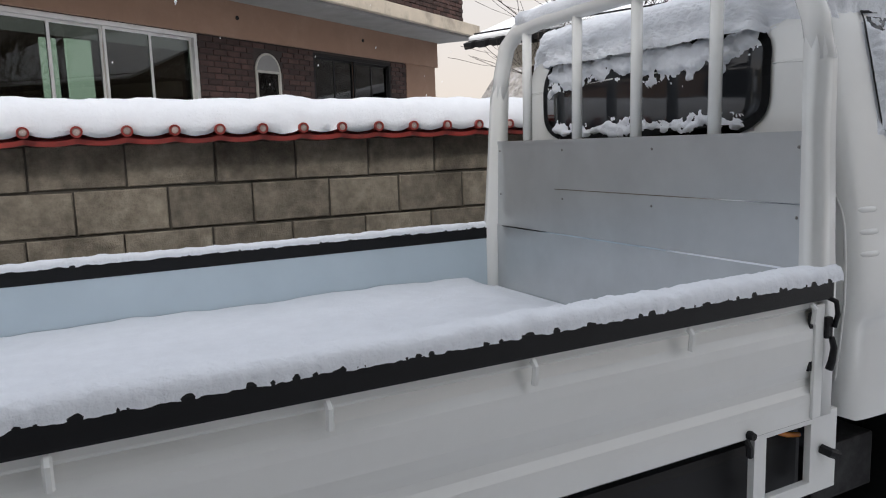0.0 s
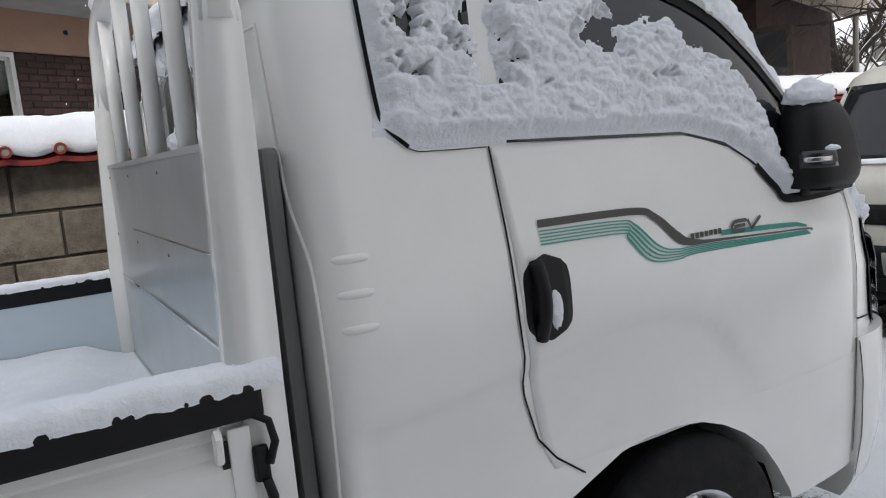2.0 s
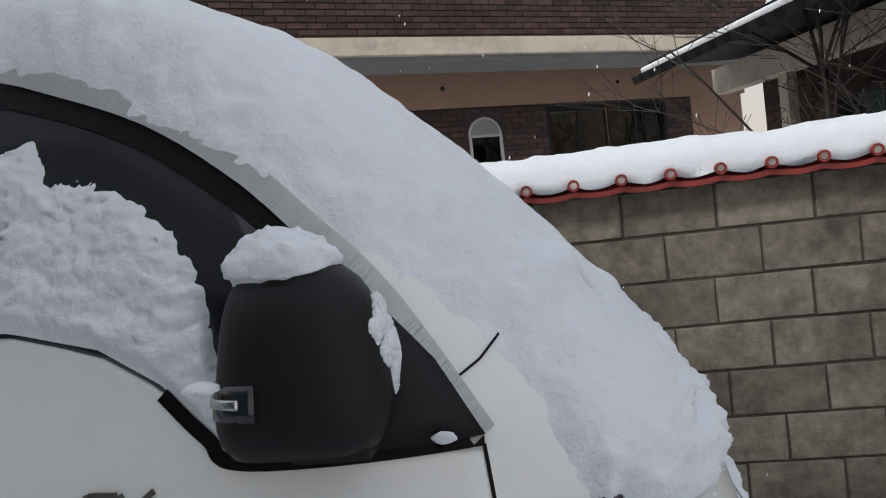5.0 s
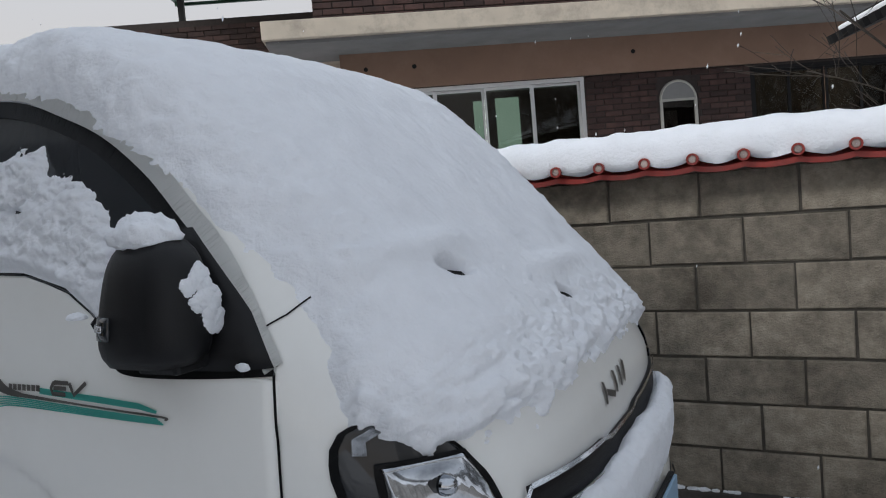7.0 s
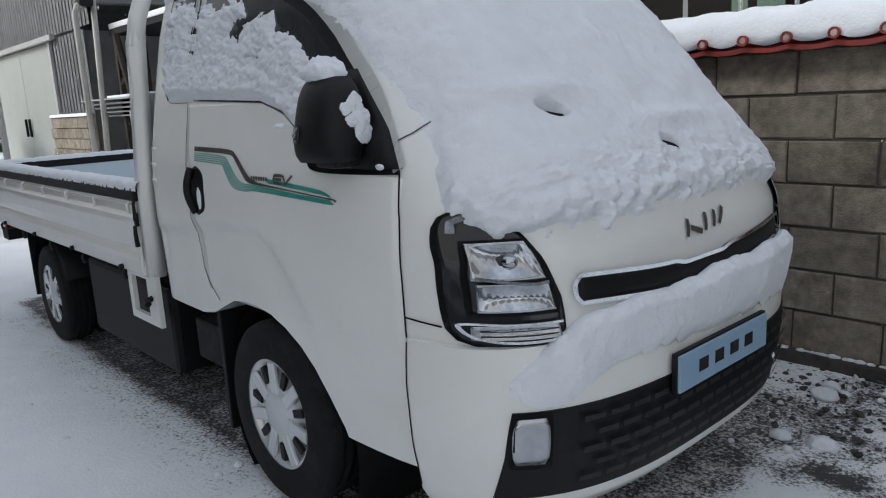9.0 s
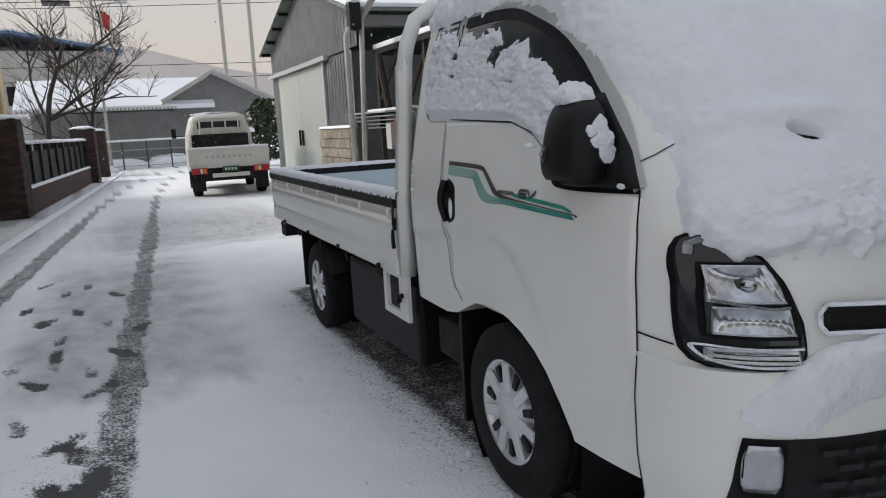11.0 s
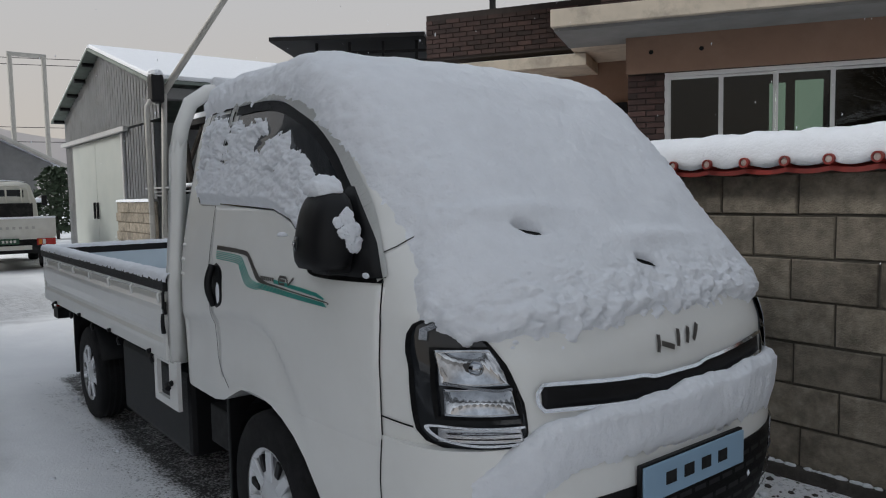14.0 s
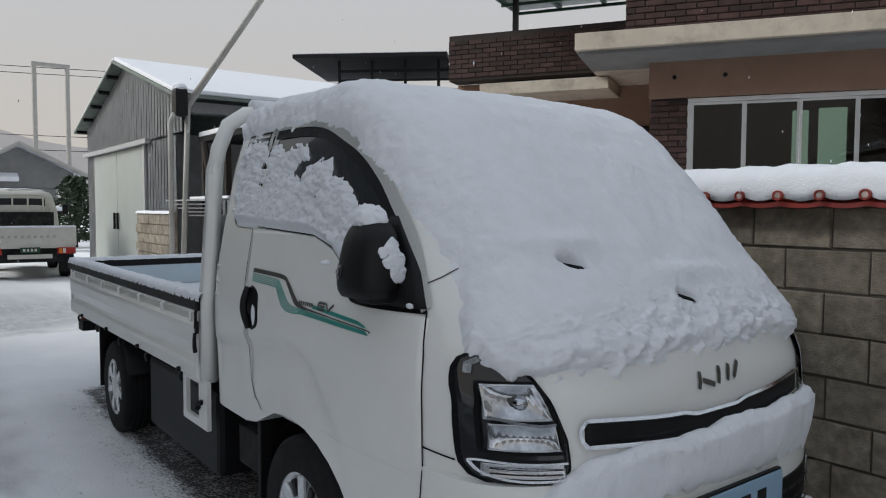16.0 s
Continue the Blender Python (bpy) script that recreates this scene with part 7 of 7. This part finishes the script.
# ---- trees ----
def bare_tree(name, label, at, height, r, seed, spread=0.55, levels=4, lean=(0, 0), snow=False, twig=0.006, start=0.3):
    rg = random.Random(seed)
    t = tagged(new(name), label, "tree", "bare trees")
    t.matrix_world = pose(*at)
    trunk, limbs, white = bmesh.new(), bmesh.new(), bmesh.new()
    def grow(p, d, length, rad, lvl):
        pts = [p]
        n = 5
        for k in range(n):
            d = (d + Vector((rg.uniform(-1, 1), rg.uniform(-1, 1), rg.uniform(-0.6, 0.8))) * 0.17).normalized()
            pts.append(pts[-1] + d * length / n)
        tube(trunk if lvl == 0 else limbs, pts, rad, 8 if lvl < 2 else 5 if lvl < 3 else 3, max(twig, rad * 0.5))
        if snow and lvl < 3 and abs(d.z) < 0.85:
            tube(white, [q + Vector((0, 0, rad * 0.75)) for q in pts], rad * 0.7, 6, max(twig, rad * 0.35))
        if lvl >= levels:
            return
        for k in range(rg.randint(3, 5) if lvl else 6):
            f = rg.uniform(start if lvl == 0 else 0.25, 1.0)
            q = pts[min(n, int(f * n))]
            a = rg.uniform(0, 2 * math.pi)
            side = Vector((math.cos(a), math.sin(a), rg.uniform(-0.1, 0.7)))
            grow(q, (d * (1 - spread) + side * spread).normalized(), length * rg.uniform(0.5, 0.72), rad * 0.5, lvl + 1)
    grow(Vector((0, 0, 0)), Vector((lean[0], lean[1], 1)).normalized(), height * 0.5, r, 0)
    part("trunk", trunk, BARK, t, "", True)
    part("crown", limbs, BARK, t, "bare twigs")
    if snow:
        part("branch_snow", white, SNOW, t, "", True)
    elif white:
        white.free()
    return t


bare_tree("street_tree", "bare winter tree beside the lane, twigs dusted with snow", (-31.0, -4.3, 0), 11.0, 0.13, 3, levels=4, twig=0.008)
bare_tree("street_tree", "bare winter tree beside the lane, twigs dusted with snow", (-34.5, -2.9, 0), 8.5, 0.10, 5, levels=4, twig=0.008)
bare_tree("garden_tree", "bare winter shrub behind the garden wall", (3.3, 3.3, 0), 4.4, 0.024, 11, levels=4, twig=0.003, spread=0.5, start=0.2)
bare_tree("garden_tree", "bare winter shrub behind the garden wall", (4.4, 2.7, 0), 4.8, 0.024, 12, levels=4, twig=0.003, spread=0.5, start=0.2)
bare_tree("garden_tree", "bare spreading tree over the eaves", (2.9, 4.3, 0), 5.6, 0.028, 19, levels=4, twig=0.003, spread=0.6, start=0.35)


def bush(at, r, h, seed, label, name="evergreen_bush", m=None):
    rg = random.Random(seed)
    t = tagged(new(name), label, "bush")
    t.matrix_world = pose(*at)
    part("stem", tubes([[(0, 0, 0), (0.05, 0, h * 0.7)]], 0.06, 6), BARK, t)
    b = bmesh.new()
    for k in range(900):
        a, v = rg.uniform(0, 2 * math.pi), rg.uniform(0, 1) ** 0.6
        z = rg.uniform(0.1, 1.0)
        q = r * v * (1 - 0.5 * z * z) * rg.uniform(0.7, 1.1)
        p = Vector((q * math.cos(a), q * math.sin(a), z * h))
        s = rg.uniform(0.08, 0.18)
        u = Vector((rg.uniform(-1, 1), rg.uniform(-1, 1), rg.uniform(-0.5, 0.8))).normalized() * s
        w = u.orthogonal().normalized() * s * 0.5
        b.faces.new([b.verts.new(p - u), b.verts.new(p + w), b.verts.new(p + u), b.verts.new(p - w)])
    part("foliage", b, m or EVERGREEN, t)
    return t


bush((-27.5, 3.6, 0), 1.0, 2.6, 5, "dark evergreen bush beside the barn")
bush((-25.5, 2.3, 0), 0.7, 1.5, 6, "dark evergreen bush beside the barn")
tagged(mesh_ob("bush_snow", blob(-25.5, 2.3, 1.4, 0.6, 0.6, 0.15, 61), SNOW, True), "snow lying on the evergreen bush", "snow")

# ---- hills ----
def hills(x, y0, y1, base, amp, seed):
    rows = [[(x, y0 + (y1 - y0) * k / 90, -5) for k in range(91)], [(x - 40, y0 + (y1 - y0) * k / 90, base + amp * (0.7 * math.sin(k * 0.17 + seed) + 0.35 * math.sin(k * 0.41 + 2 * seed) + 0.05 * fnoise(k * 0.6, seed, 3))) for k in range(91)]]
    return grid_mesh(bmesh.new(), rows)
tagged(mesh_ob("backdrop_hills", hills(-900, -900, 1200, 92, 24, 2.3), HILL, True), "wooded hills with distance haze put into their pale colour", "hills", kind="structure")

# ---- white van parked ahead ----
van = tagged(new("white_van"), "older white van with a snowy roof and dark windscreen", "van")
van.matrix_world = pose(3.1, 0.22, 0, 0, 0, 0)
rows = [(0.28, -1.5, 1.48, 0.80, 8.0), (0.5, -1.5, 1.55, 0.83, 8.0), (0.95, -1.5, 1.53, 0.83, 7.0), (1.02, -1.5, 1.47, 0.82, 6.5), (1.3, -1.5, 1.33, 0.80, 6.5), (1.58, -1.48, 1.18, 0.74, 6.0), (1.66, -1.4, 1.02, 0.68, 5.0), (1.69, -1.2, 0.8, 0.5, 4.0)]
bm = loft(rows, [0.28 + 1.41 * k / 28 for k in range(29)], xc=0.0, segs=64, rear=8)
bm.normal_update()
VAN_TREE = BVHTree.FromBMesh(bm)
c = part("body", bm, WHITE_OLD, van, "white van body", True)
VM = pose(1.52, 0, 0, 0, 0, 180)
c.matrix_local = VM
def on_van(y, z, out=0.0):
    hit, nor, _, _ = VAN_TREE.ray_cast(Vector((3.0, y, z)), Vector((-1, 0, 0)))
    return (hit + nor * out, nor) if hit is not None else (Vector((1.0, y, z)), Vector((1, 0, 0)))
def van_patch(rows, cols, out):
    b = grid_mesh(bmesh.new(), [[on_van(a + (q - a) * k / cols, v, out)[0] for k in range(cols + 1)] for v, a, q in rows])
    bmesh.ops.recalc_face_normals(b, faces=b.faces)
    bmesh.ops.solidify(b, geom=b.faces, thickness=0.008)
    return b
for nm, b, mt, lb in (("windscreen", van_patch([(1.06 + 0.47 * k / 8, -0.735 + 0.08 * k / 8, 0.735 - 0.08 * k / 8) for k in range(9)], 16, 0.008), GLASS, "dark windscreen"),
                      ("grille", van_patch([(0.70 + 0.12 * k / 3, -0.50, 0.50) for k in range(4)], 12, 0.010), DARKMETAL, "dark grille"),
                      ("lower_bumper", van_patch([(0.30 + 0.09 * k / 3, -0.76, 0.76) for k in range(4)], 20, 0.036), BLACK, "black lower bumper"),
                      ("bumper", van_patch([(0.36 + 0.22 * k / 4, -0.79, 0.79) for k in range(5)], 20, 0.03), BLACK, "black bumper with snow along its top"),
                      ("number_plate", van_patch([(0.42 + 0.12 * k / 3, -0.17, 0.17) for k in range(4)], 4, 0.045), PALE_WALL, "")):
    part(nm, b, mt, van, lb, True).matrix_local = VM
for s in (-1, 1):
    part("headlamp", van_patch([(0.70 + 0.12 * k / 3, s * 0.74, s * 0.48) for k in range(4)], 6, 0.012), LENS, van, "clear headlamp", True).matrix_local = VM
    part("bumper_lamp", van_patch([(0.45 + 0.07 * k / 2, s * 0.72, s * 0.58) for k in range(3)], 4, 0.04), AMBER, van).matrix_local = VM
    part("wiper", ribbon(lambda y, z, out=0.0: on_van(y, z, out), [(s * 0.1, 1.075), (s * 0.3 + 0.2, 1.10), (s * 0.35 + 0.32, 1.14)], 0.018, 0.02), BLACK, van).matrix_local = VM
    w = part("wheel", lathe(bmesh.new(), [(0.12, -0.09), (0.26, -0.09), (0.29, -0.06), (0.29, 0.06), (0.26, 0.09), (0.12, 0.09)], 32), RUBBER, van, "", True)
    w.location = (0.75, s * 0.70, 0.285)
part("underbody", boxes((0.15, 2.9, -0.7, 0.7, 0.2, 0.35)), DARKMETAL, van)
part("roof_snow", blob(1.7, 0, 1.655, 1.35, 0.76, 0.11, 71), SNOW, van, "thick roof snow", True)
part("wiper_snow", blob(0.10, 0.1, 1.06, 0.05, 0.6, 0.03, 73), SNOW, van, "", True)

# ---- house to the right behind the wall ----
side_house = tagged(new("eaves_house"), "single-storey house with dark timber eaves and snowy tiled roof", "house")
side_house.matrix_world = pose(1.76, 5.62, 0, 0, 0, -70.5)
part("wall", boxes((-0.2, 4.1, 1.40, 1.60, 0, 2.72)), BRICK, side_house, "dark brick wall")
part("wall", boxes((3.9, 4.1, 1.603, 4.0, 0, 2.72)), BRICK, side_house, "dark brick end wall")
for r in range(11):
    for k in range(17):
        x = -0.18 + 0.245 * k + (0.12 if r % 2 else 0.0)
        part("brick", boxes((x, min(4.08, x + 0.23), 1.388, 1.41, 1.55 + 0.085 * r, 1.622 + 0.085 * r)), BRICK, side_house)
part("beam", boxes((-0.38, 4.3, 0.95, 1.12, 2.40, 2.66), bevel=0.01), CREAM, side_house, "cream eaves beam")
part("beam", boxes((4.303, 4.48, 0.95, 3.95, 2.38, 2.70), bevel=0.01), CREAM, side_house, "cream end beam")
part("soffit", boxes((-0.1, 4.9, 0.12, 1.5, 2.70, 2.74)), STEEL, side_house, "dark timber soffit")
part("soffit", boxes((4.1, 4.95, 1.503, 4.2, 2.72, 2.75)), DOORSHEET, side_house, "pale green soffit sheets")
for k in range(5):
    part("soffit_batten", boxes((4.49, 4.95, 1.55 + 0.6 * k, 1.63 + 0.6 * k, 2.62, 2.717)), STEEL, side_house)
part("corner_pipe", tubes([[(4.38, 3.88, 0.0), (4.38, 3.88, 2.38)]], 0.03, 8), PALE_WALL, side_house)
for k in range(3):
    part("post", boxes((0.6 + 1.3 * k, 0.72 + 1.3 * k, 1.0, 1.1, 0, 2.40)), CREAM, side_house)
    w = part("window", boxes((0.85 + 1.3 * k, 1.75 + 1.3 * k, 1.36, 1.384, 1.3, 2.1)), GLASS, side_house)
    part("window_frame", boxes((0.80 + 1.3 * k, 0.85 + 1.3 * k, 1.35, 1.384, 1.25, 2.15), (1.75 + 1.3 * k, 1.80 + 1.3 * k, 1.35, 1.384, 1.25, 2.15), (0.85 + 1.3 * k, 1.75 + 1.3 * k, 1.35, 1.384, 2.1, 2.15)), BARK, w)
rt = Matrix.Translation((0, 0.03, 2.56)) @ pose(0, 0, 0, 20, 0, 0)
part("roof", box(bmesh.new(), -0.15, 4.95, 0.0, 4.2, 0.0, 0.06, m=rt), STEEL, side_house, "dark tiled roof")
part("roof_snow", box(bmesh.new(), -0.13, 4.95, 0.05, 4.2, 0.064, 0.12, bevel=0.02, m=rt), SNOW, side_house)
for k in range(24):
    part("eave_tile", box(bmesh.new(), -0.12 + 0.21 * k, -0.01 + 0.21 * k, -0.07, 0.07, 0.0, 0.075, m=rt), STEEL, side_house)
# distant house and a trunk behind the van
lane_tree = bare_tree("lane_tree", "large dark bare tree with snow along its limbs", (6.19, 1.21, 0), 6.5, 0.16, 23, levels=4, snow=True, twig=0.006, lean=(0.02, 0.06), start=0.5)
limb_line = [(0.0, 0.0, 1.85), (-0.18, 0.10, 2.05), (-0.55, 0.27, 2.42), (-0.85, 0.40, 2.70), (-1.10, 0.50, 2.95), (-1.45, 0.62, 3.4)]
part("limb", tubes([limb_line], 0.085, 10, 0.05), BARK, lane_tree, "thick dark limb", True)
part("limb_snow", tubes([[(x, y, z + 0.055) for x, y, z in limb_line[1:]]], 0.052, 8, 0.032), SNOW, lane_tree, "", True)
back = tagged(new("village_house"), "pale house with a snowy roof behind the trees", "house")
back.matrix_world = pose(17, 6.5, 0, 0, 0, -25)
part("wall", boxes((-5, 5, 0, 6, 0, 2.9)), PALE_WALL, back)
part("roof", far_roof(-0.7, 6.7, 3.0, 2.9, 3.75, -5.6, 5.6), SNOW, back)
for k in range(3):
    part("window", boxes((-3.5 + 2.6 * k, -2.0 + 2.6 * k, -0.04, -0.003, 1.2, 2.3)), STEEL, back)
red_shed = tagged(new("red_roof_shed"), "low shed with a red roof edge and snow", "shed")
red_shed.matrix_world = pose(11.5, 4.0, 0, 0, 0, -20)
part("wall", boxes((-1.6, 1.6, 0, 2.5, 0, 1.75)), BRICK, red_shed)
for x, y, h, sd in ((12.5, 2.2, 7.0, 41), (13.5, 5.5, 8.0, 42), (10.2, 4.6, 6.0, 43), (15.0, 3.2, 9.0, 44)):
    bare_tree("lane_tree", "bare winter tree dusted with snow beside the village houses", (x, y, 0), h, 0.10, sd, levels=4, snow=True, twig=0.008, start=0.2)
part("roof_edge", boxes((-1.8, 1.8, -0.2, 2.7, 1.753, 1.9)), RED_TILE, red_shed)
part("roof_snow", boxes((-1.78, 1.78, -0.18, 2.7, 1.904, 2.05), bevel=0.03), SNOW, red_shed)
WOODS = mat("snowy_wood_slope", (0.20, 0.19, 0.18), 1.0, var=0.5, scale=1.5, stain=(0.55, 0.55, 0.56), stain_scale=0.8, stain_amount=0.5)
rows = [[(45 + 3 * fnoise(k * 0.3, 0, 1), -60 + 2.2 * k, -1 + 0.0) for k in range(70)], [(60, -60 + 2.2 * k, 16 + 5 * fnoise(k * 0.2, 3, 1)) for k in range(70)]]
tagged(mesh_ob("backdrop_woods", grid_mesh(bmesh.new(), rows), WOODS, True), "snow-dusted bare wood on a slope", "woods", kind="structure")

# ---- wall blocks, coping tiles and house bricks, piece by piece ----
def piece(me, name, parent, m):
    o = new(name, me)
    o.parent = parent
    o.matrix_local = m
    return o


def block_mesh(name, l, d, h, material, seed):
    rg = random.Random(seed)
    bm = box(bmesh.new(), 0, l, 0, d, 0, h)
    bmesh.ops.bevel(bm, geom=[e for e in bm.edges if all(v.co.y < 0.01 for v in e.verts)], offset=0.005, segments=1, affect="EDGES")
    for v in bm.verts:
        v.co += Vector((rg.uniform(-1, 1), rg.uniform(-0.6, 0.6), rg.uniform(-1, 1))) * 0.0025
    me = bpy.data.meshes.new(name)
    bm.to_mesh(me)
    bm.free()
    me.materials.append(material)
    return me


rg = random.Random(5)
full = [block_mesh("block", BLOCK_L - 0.011, 0.11, COURSE - 0.012, BLOCK, k) for k in range(5)]
for r in range(7):
    z = 1.487 - COURSE * (r + 1) + 0.006
    x = -0.89 - BLOCK_L * 12 + (-0.015, 0.158, -0.048, 0.165, -0.03, 0.19, 0.01)[r]
    while x < WX1:
        if x >= WX0 - 0.01 and x + BLOCK_L <= WX1 + 0.01:
            piece(full[rg.randrange(5)], "block", wall, pose(x + 0.005, WALL_Y + rg.uniform(-0.003, 0.002), z))
        x += BLOCK_L
# coping tiles
bm = bmesh.new()
n = 8
pts = []
for yy, zz in ((-0.125, 1.498), (0.07, 1.575)):
    pts.append([(-0.1 + 0.2 * k / n, yy, zz + 0.012 * (abs(k / n * 2 - 1)) ** 2) for k in range(n + 1)])
grid_mesh(bm, pts)
grid_mesh(bm, [[(x, y, z - 0.022) for x, y, z in reversed(r)] for r in pts])
grid_mesh(bm, [pts[0], [(x, y, z - 0.022) for x, y, z in pts[0]]])
lathe(bm, [(0.017, -0.146), (0.017, -0.156), (0.025, -0.156), (0.025, 0.07)], 14, "y", (-0.1, 0, 1.537))
tile_me = bpy.data.meshes.new("coping_tile")
bm.to_mesh(tile_me)
bm.free()
tile_me.materials.append(RED_TILE)
coping = tagged(new("wall_coping"), "row of red roof tiles capping the garden wall", "coping", kind="structure")
x = WX0 + 0.05
while x < WX1:
    piece(tile_me, "coping_tile", coping, pose(x, WALL_Y, 0))
    x += 0.2
plug_me = bpy.data.meshes.new("tile_plug")
bm = lathe(bmesh.new(), [(0.018, 0.0), (0.014, -0.005), (0.001, -0.006)], 12, "y")
bm.to_mesh(plug_me)
bm.free()
plug_me.materials.append(PLUG)
x = WX0 + 0.05
while x < WX1:
    piece(plug_me, "tile_plug", coping, pose(x - 0.1, WALL_Y - 0.148, 1.537 + rg.uniform(-0.002, 0.001)))
    x += 0.2
part("mortar_bed", boxes((WX0, WX1, WALL_Y - 0.02, WALL_Y + 0.16, 1.487, 1.52)), MORTAR, coping)

# bricks of the house: the nearest as pieces, the rest joined
bl, bh = 0.235, 0.075
brick_me = [block_mesh("brick", bl - 0.014, 0.06, bh - 0.013, BRICK, 20 + k) for k in range(4)]
count = 0
rest = bmesh.new()
def brick_at(x0, x1, z, y):
    global count
    if x1 - x0 > bl - 0.02 and count < 300 and z > 2.0:
        piece(brick_me[rg.randrange(4)], "brick", house, pose(x0, y, z))
        count += 1
    elif x1 - x0 > 0.04:
        box(rest, x0, x1, y, y + 0.06, z, z + bh - 0.013)
def brick_wall(x0, x1, z0, z1, y, holes):
    r = 0
    z = z0
    while z + bh <= z1 + 0.01:
        x = x0 - (bl / 2 if r % 2 else 0)
        while x < x1:
            a, b = max(x, x0), min(x + bl - 0.014, x1)
            spans = [(a, b)]
            for h in holes:
                if z + bh > h[2] and z < h[3]:
                    spans = [s for u, v in spans for s in ((u, min(v, h[0])), (max(u, h[1]), v)) if s[1] - s[0] > 0.04]
            for u, v in spans:
                brick_at(u, v, z, y)
            x += bl
        z += bh
        r += 1
brick_wall(-3.04, 4.82, 1.9, 2.87, -0.012, [W1, (0.96, 1.50, 1.9, 2.77), W2])
brick_wall(-3.3, 5.9, 3.61, 4.40, -0.635, [])
part("parapet_snow", ridge(-3.3, 5.9, -0.66, -0.36, 4.41, 0.05, 0.06, 14.0), SNOW, house, "thin snow along the parapet", True)
o = part("bricks", rest, BRICK_FAR, house, "dark red-brown bricks")
o["kind"] = "stuff"
# bricks of the wing parapet
rest = bmesh.new()
count = 999
brick_wall(-6.44, -3.1, 3.6, 4.26, 1.18, [])
o = part("bricks", rest, BRICK_FAR, wing, "dark red-brown bricks")
o["kind"] = "stuff"
# blocks of the shed wall across the lane
bm_l = [block_mesh("block", 0.385, 0.05, 0.185, BLOCK_PALE, 40 + k) for k in range(3)]
for r in range(6):
    for k in range(-1, 11):
        x = k * 0.4 + (0.2 if r % 2 else 0.0)
        if 0 <= x and x + 0.385 <= 2.82:
            piece(bm_l[rg.randrange(3)], "block", lw, pose(x + 0.385, 0.0, 0.12 + 0.2 * r, 0, 0, 180))
# blocks of the low wall by the barn
bm_b = [block_mesh("block", 0.385, 0.05, 0.185, BLOCK, 50 + k) for k in range(3)]
for r in range(6):
    for k in range(6):
        x = -14.7 + k * 0.4 + (0.2 if r % 2 and k < 5 else 0.0)
        piece(bm_b[rg.randrange(3)], "block", low_wall, pose(x, BY - 0.2, 0.14 + 0.2 * r))

# ---- falling snow ----
rg = random.Random(77)
bm = bmesh.new()
for k in range(420):
    p = Vector((rg.uniform(-9, 3.5), rg.uniform(-1.2, 5.5) if k % 3 else rg.uniform(-3.2, -1.0), rg.uniform(0.3, 4.0)))
    if p.y < -1.0 and p.x > -4.2:
        continue
    s = rg.uniform(0.0025, 0.006)
    vs = [bm.verts.new(p + Vector(d) * s) for d in ((1, 0, 0), (0, 1, 0), (-1, 0, 0), (0, -1, 0), (0.3, 0, 2.4), (-0.3, 0, -2.4))]
    for a, b in ((0, 1), (1, 2), (2, 3), (3, 0)):
        bm.faces.new((vs[a], vs[b], vs[4]))
        bm.faces.new((vs[b], vs[a], vs[5]))
tagged(mesh_ob("falling_snow", bm, SNOW), "scattered snowflakes falling through the air", "snowflakes", kind="stuff")
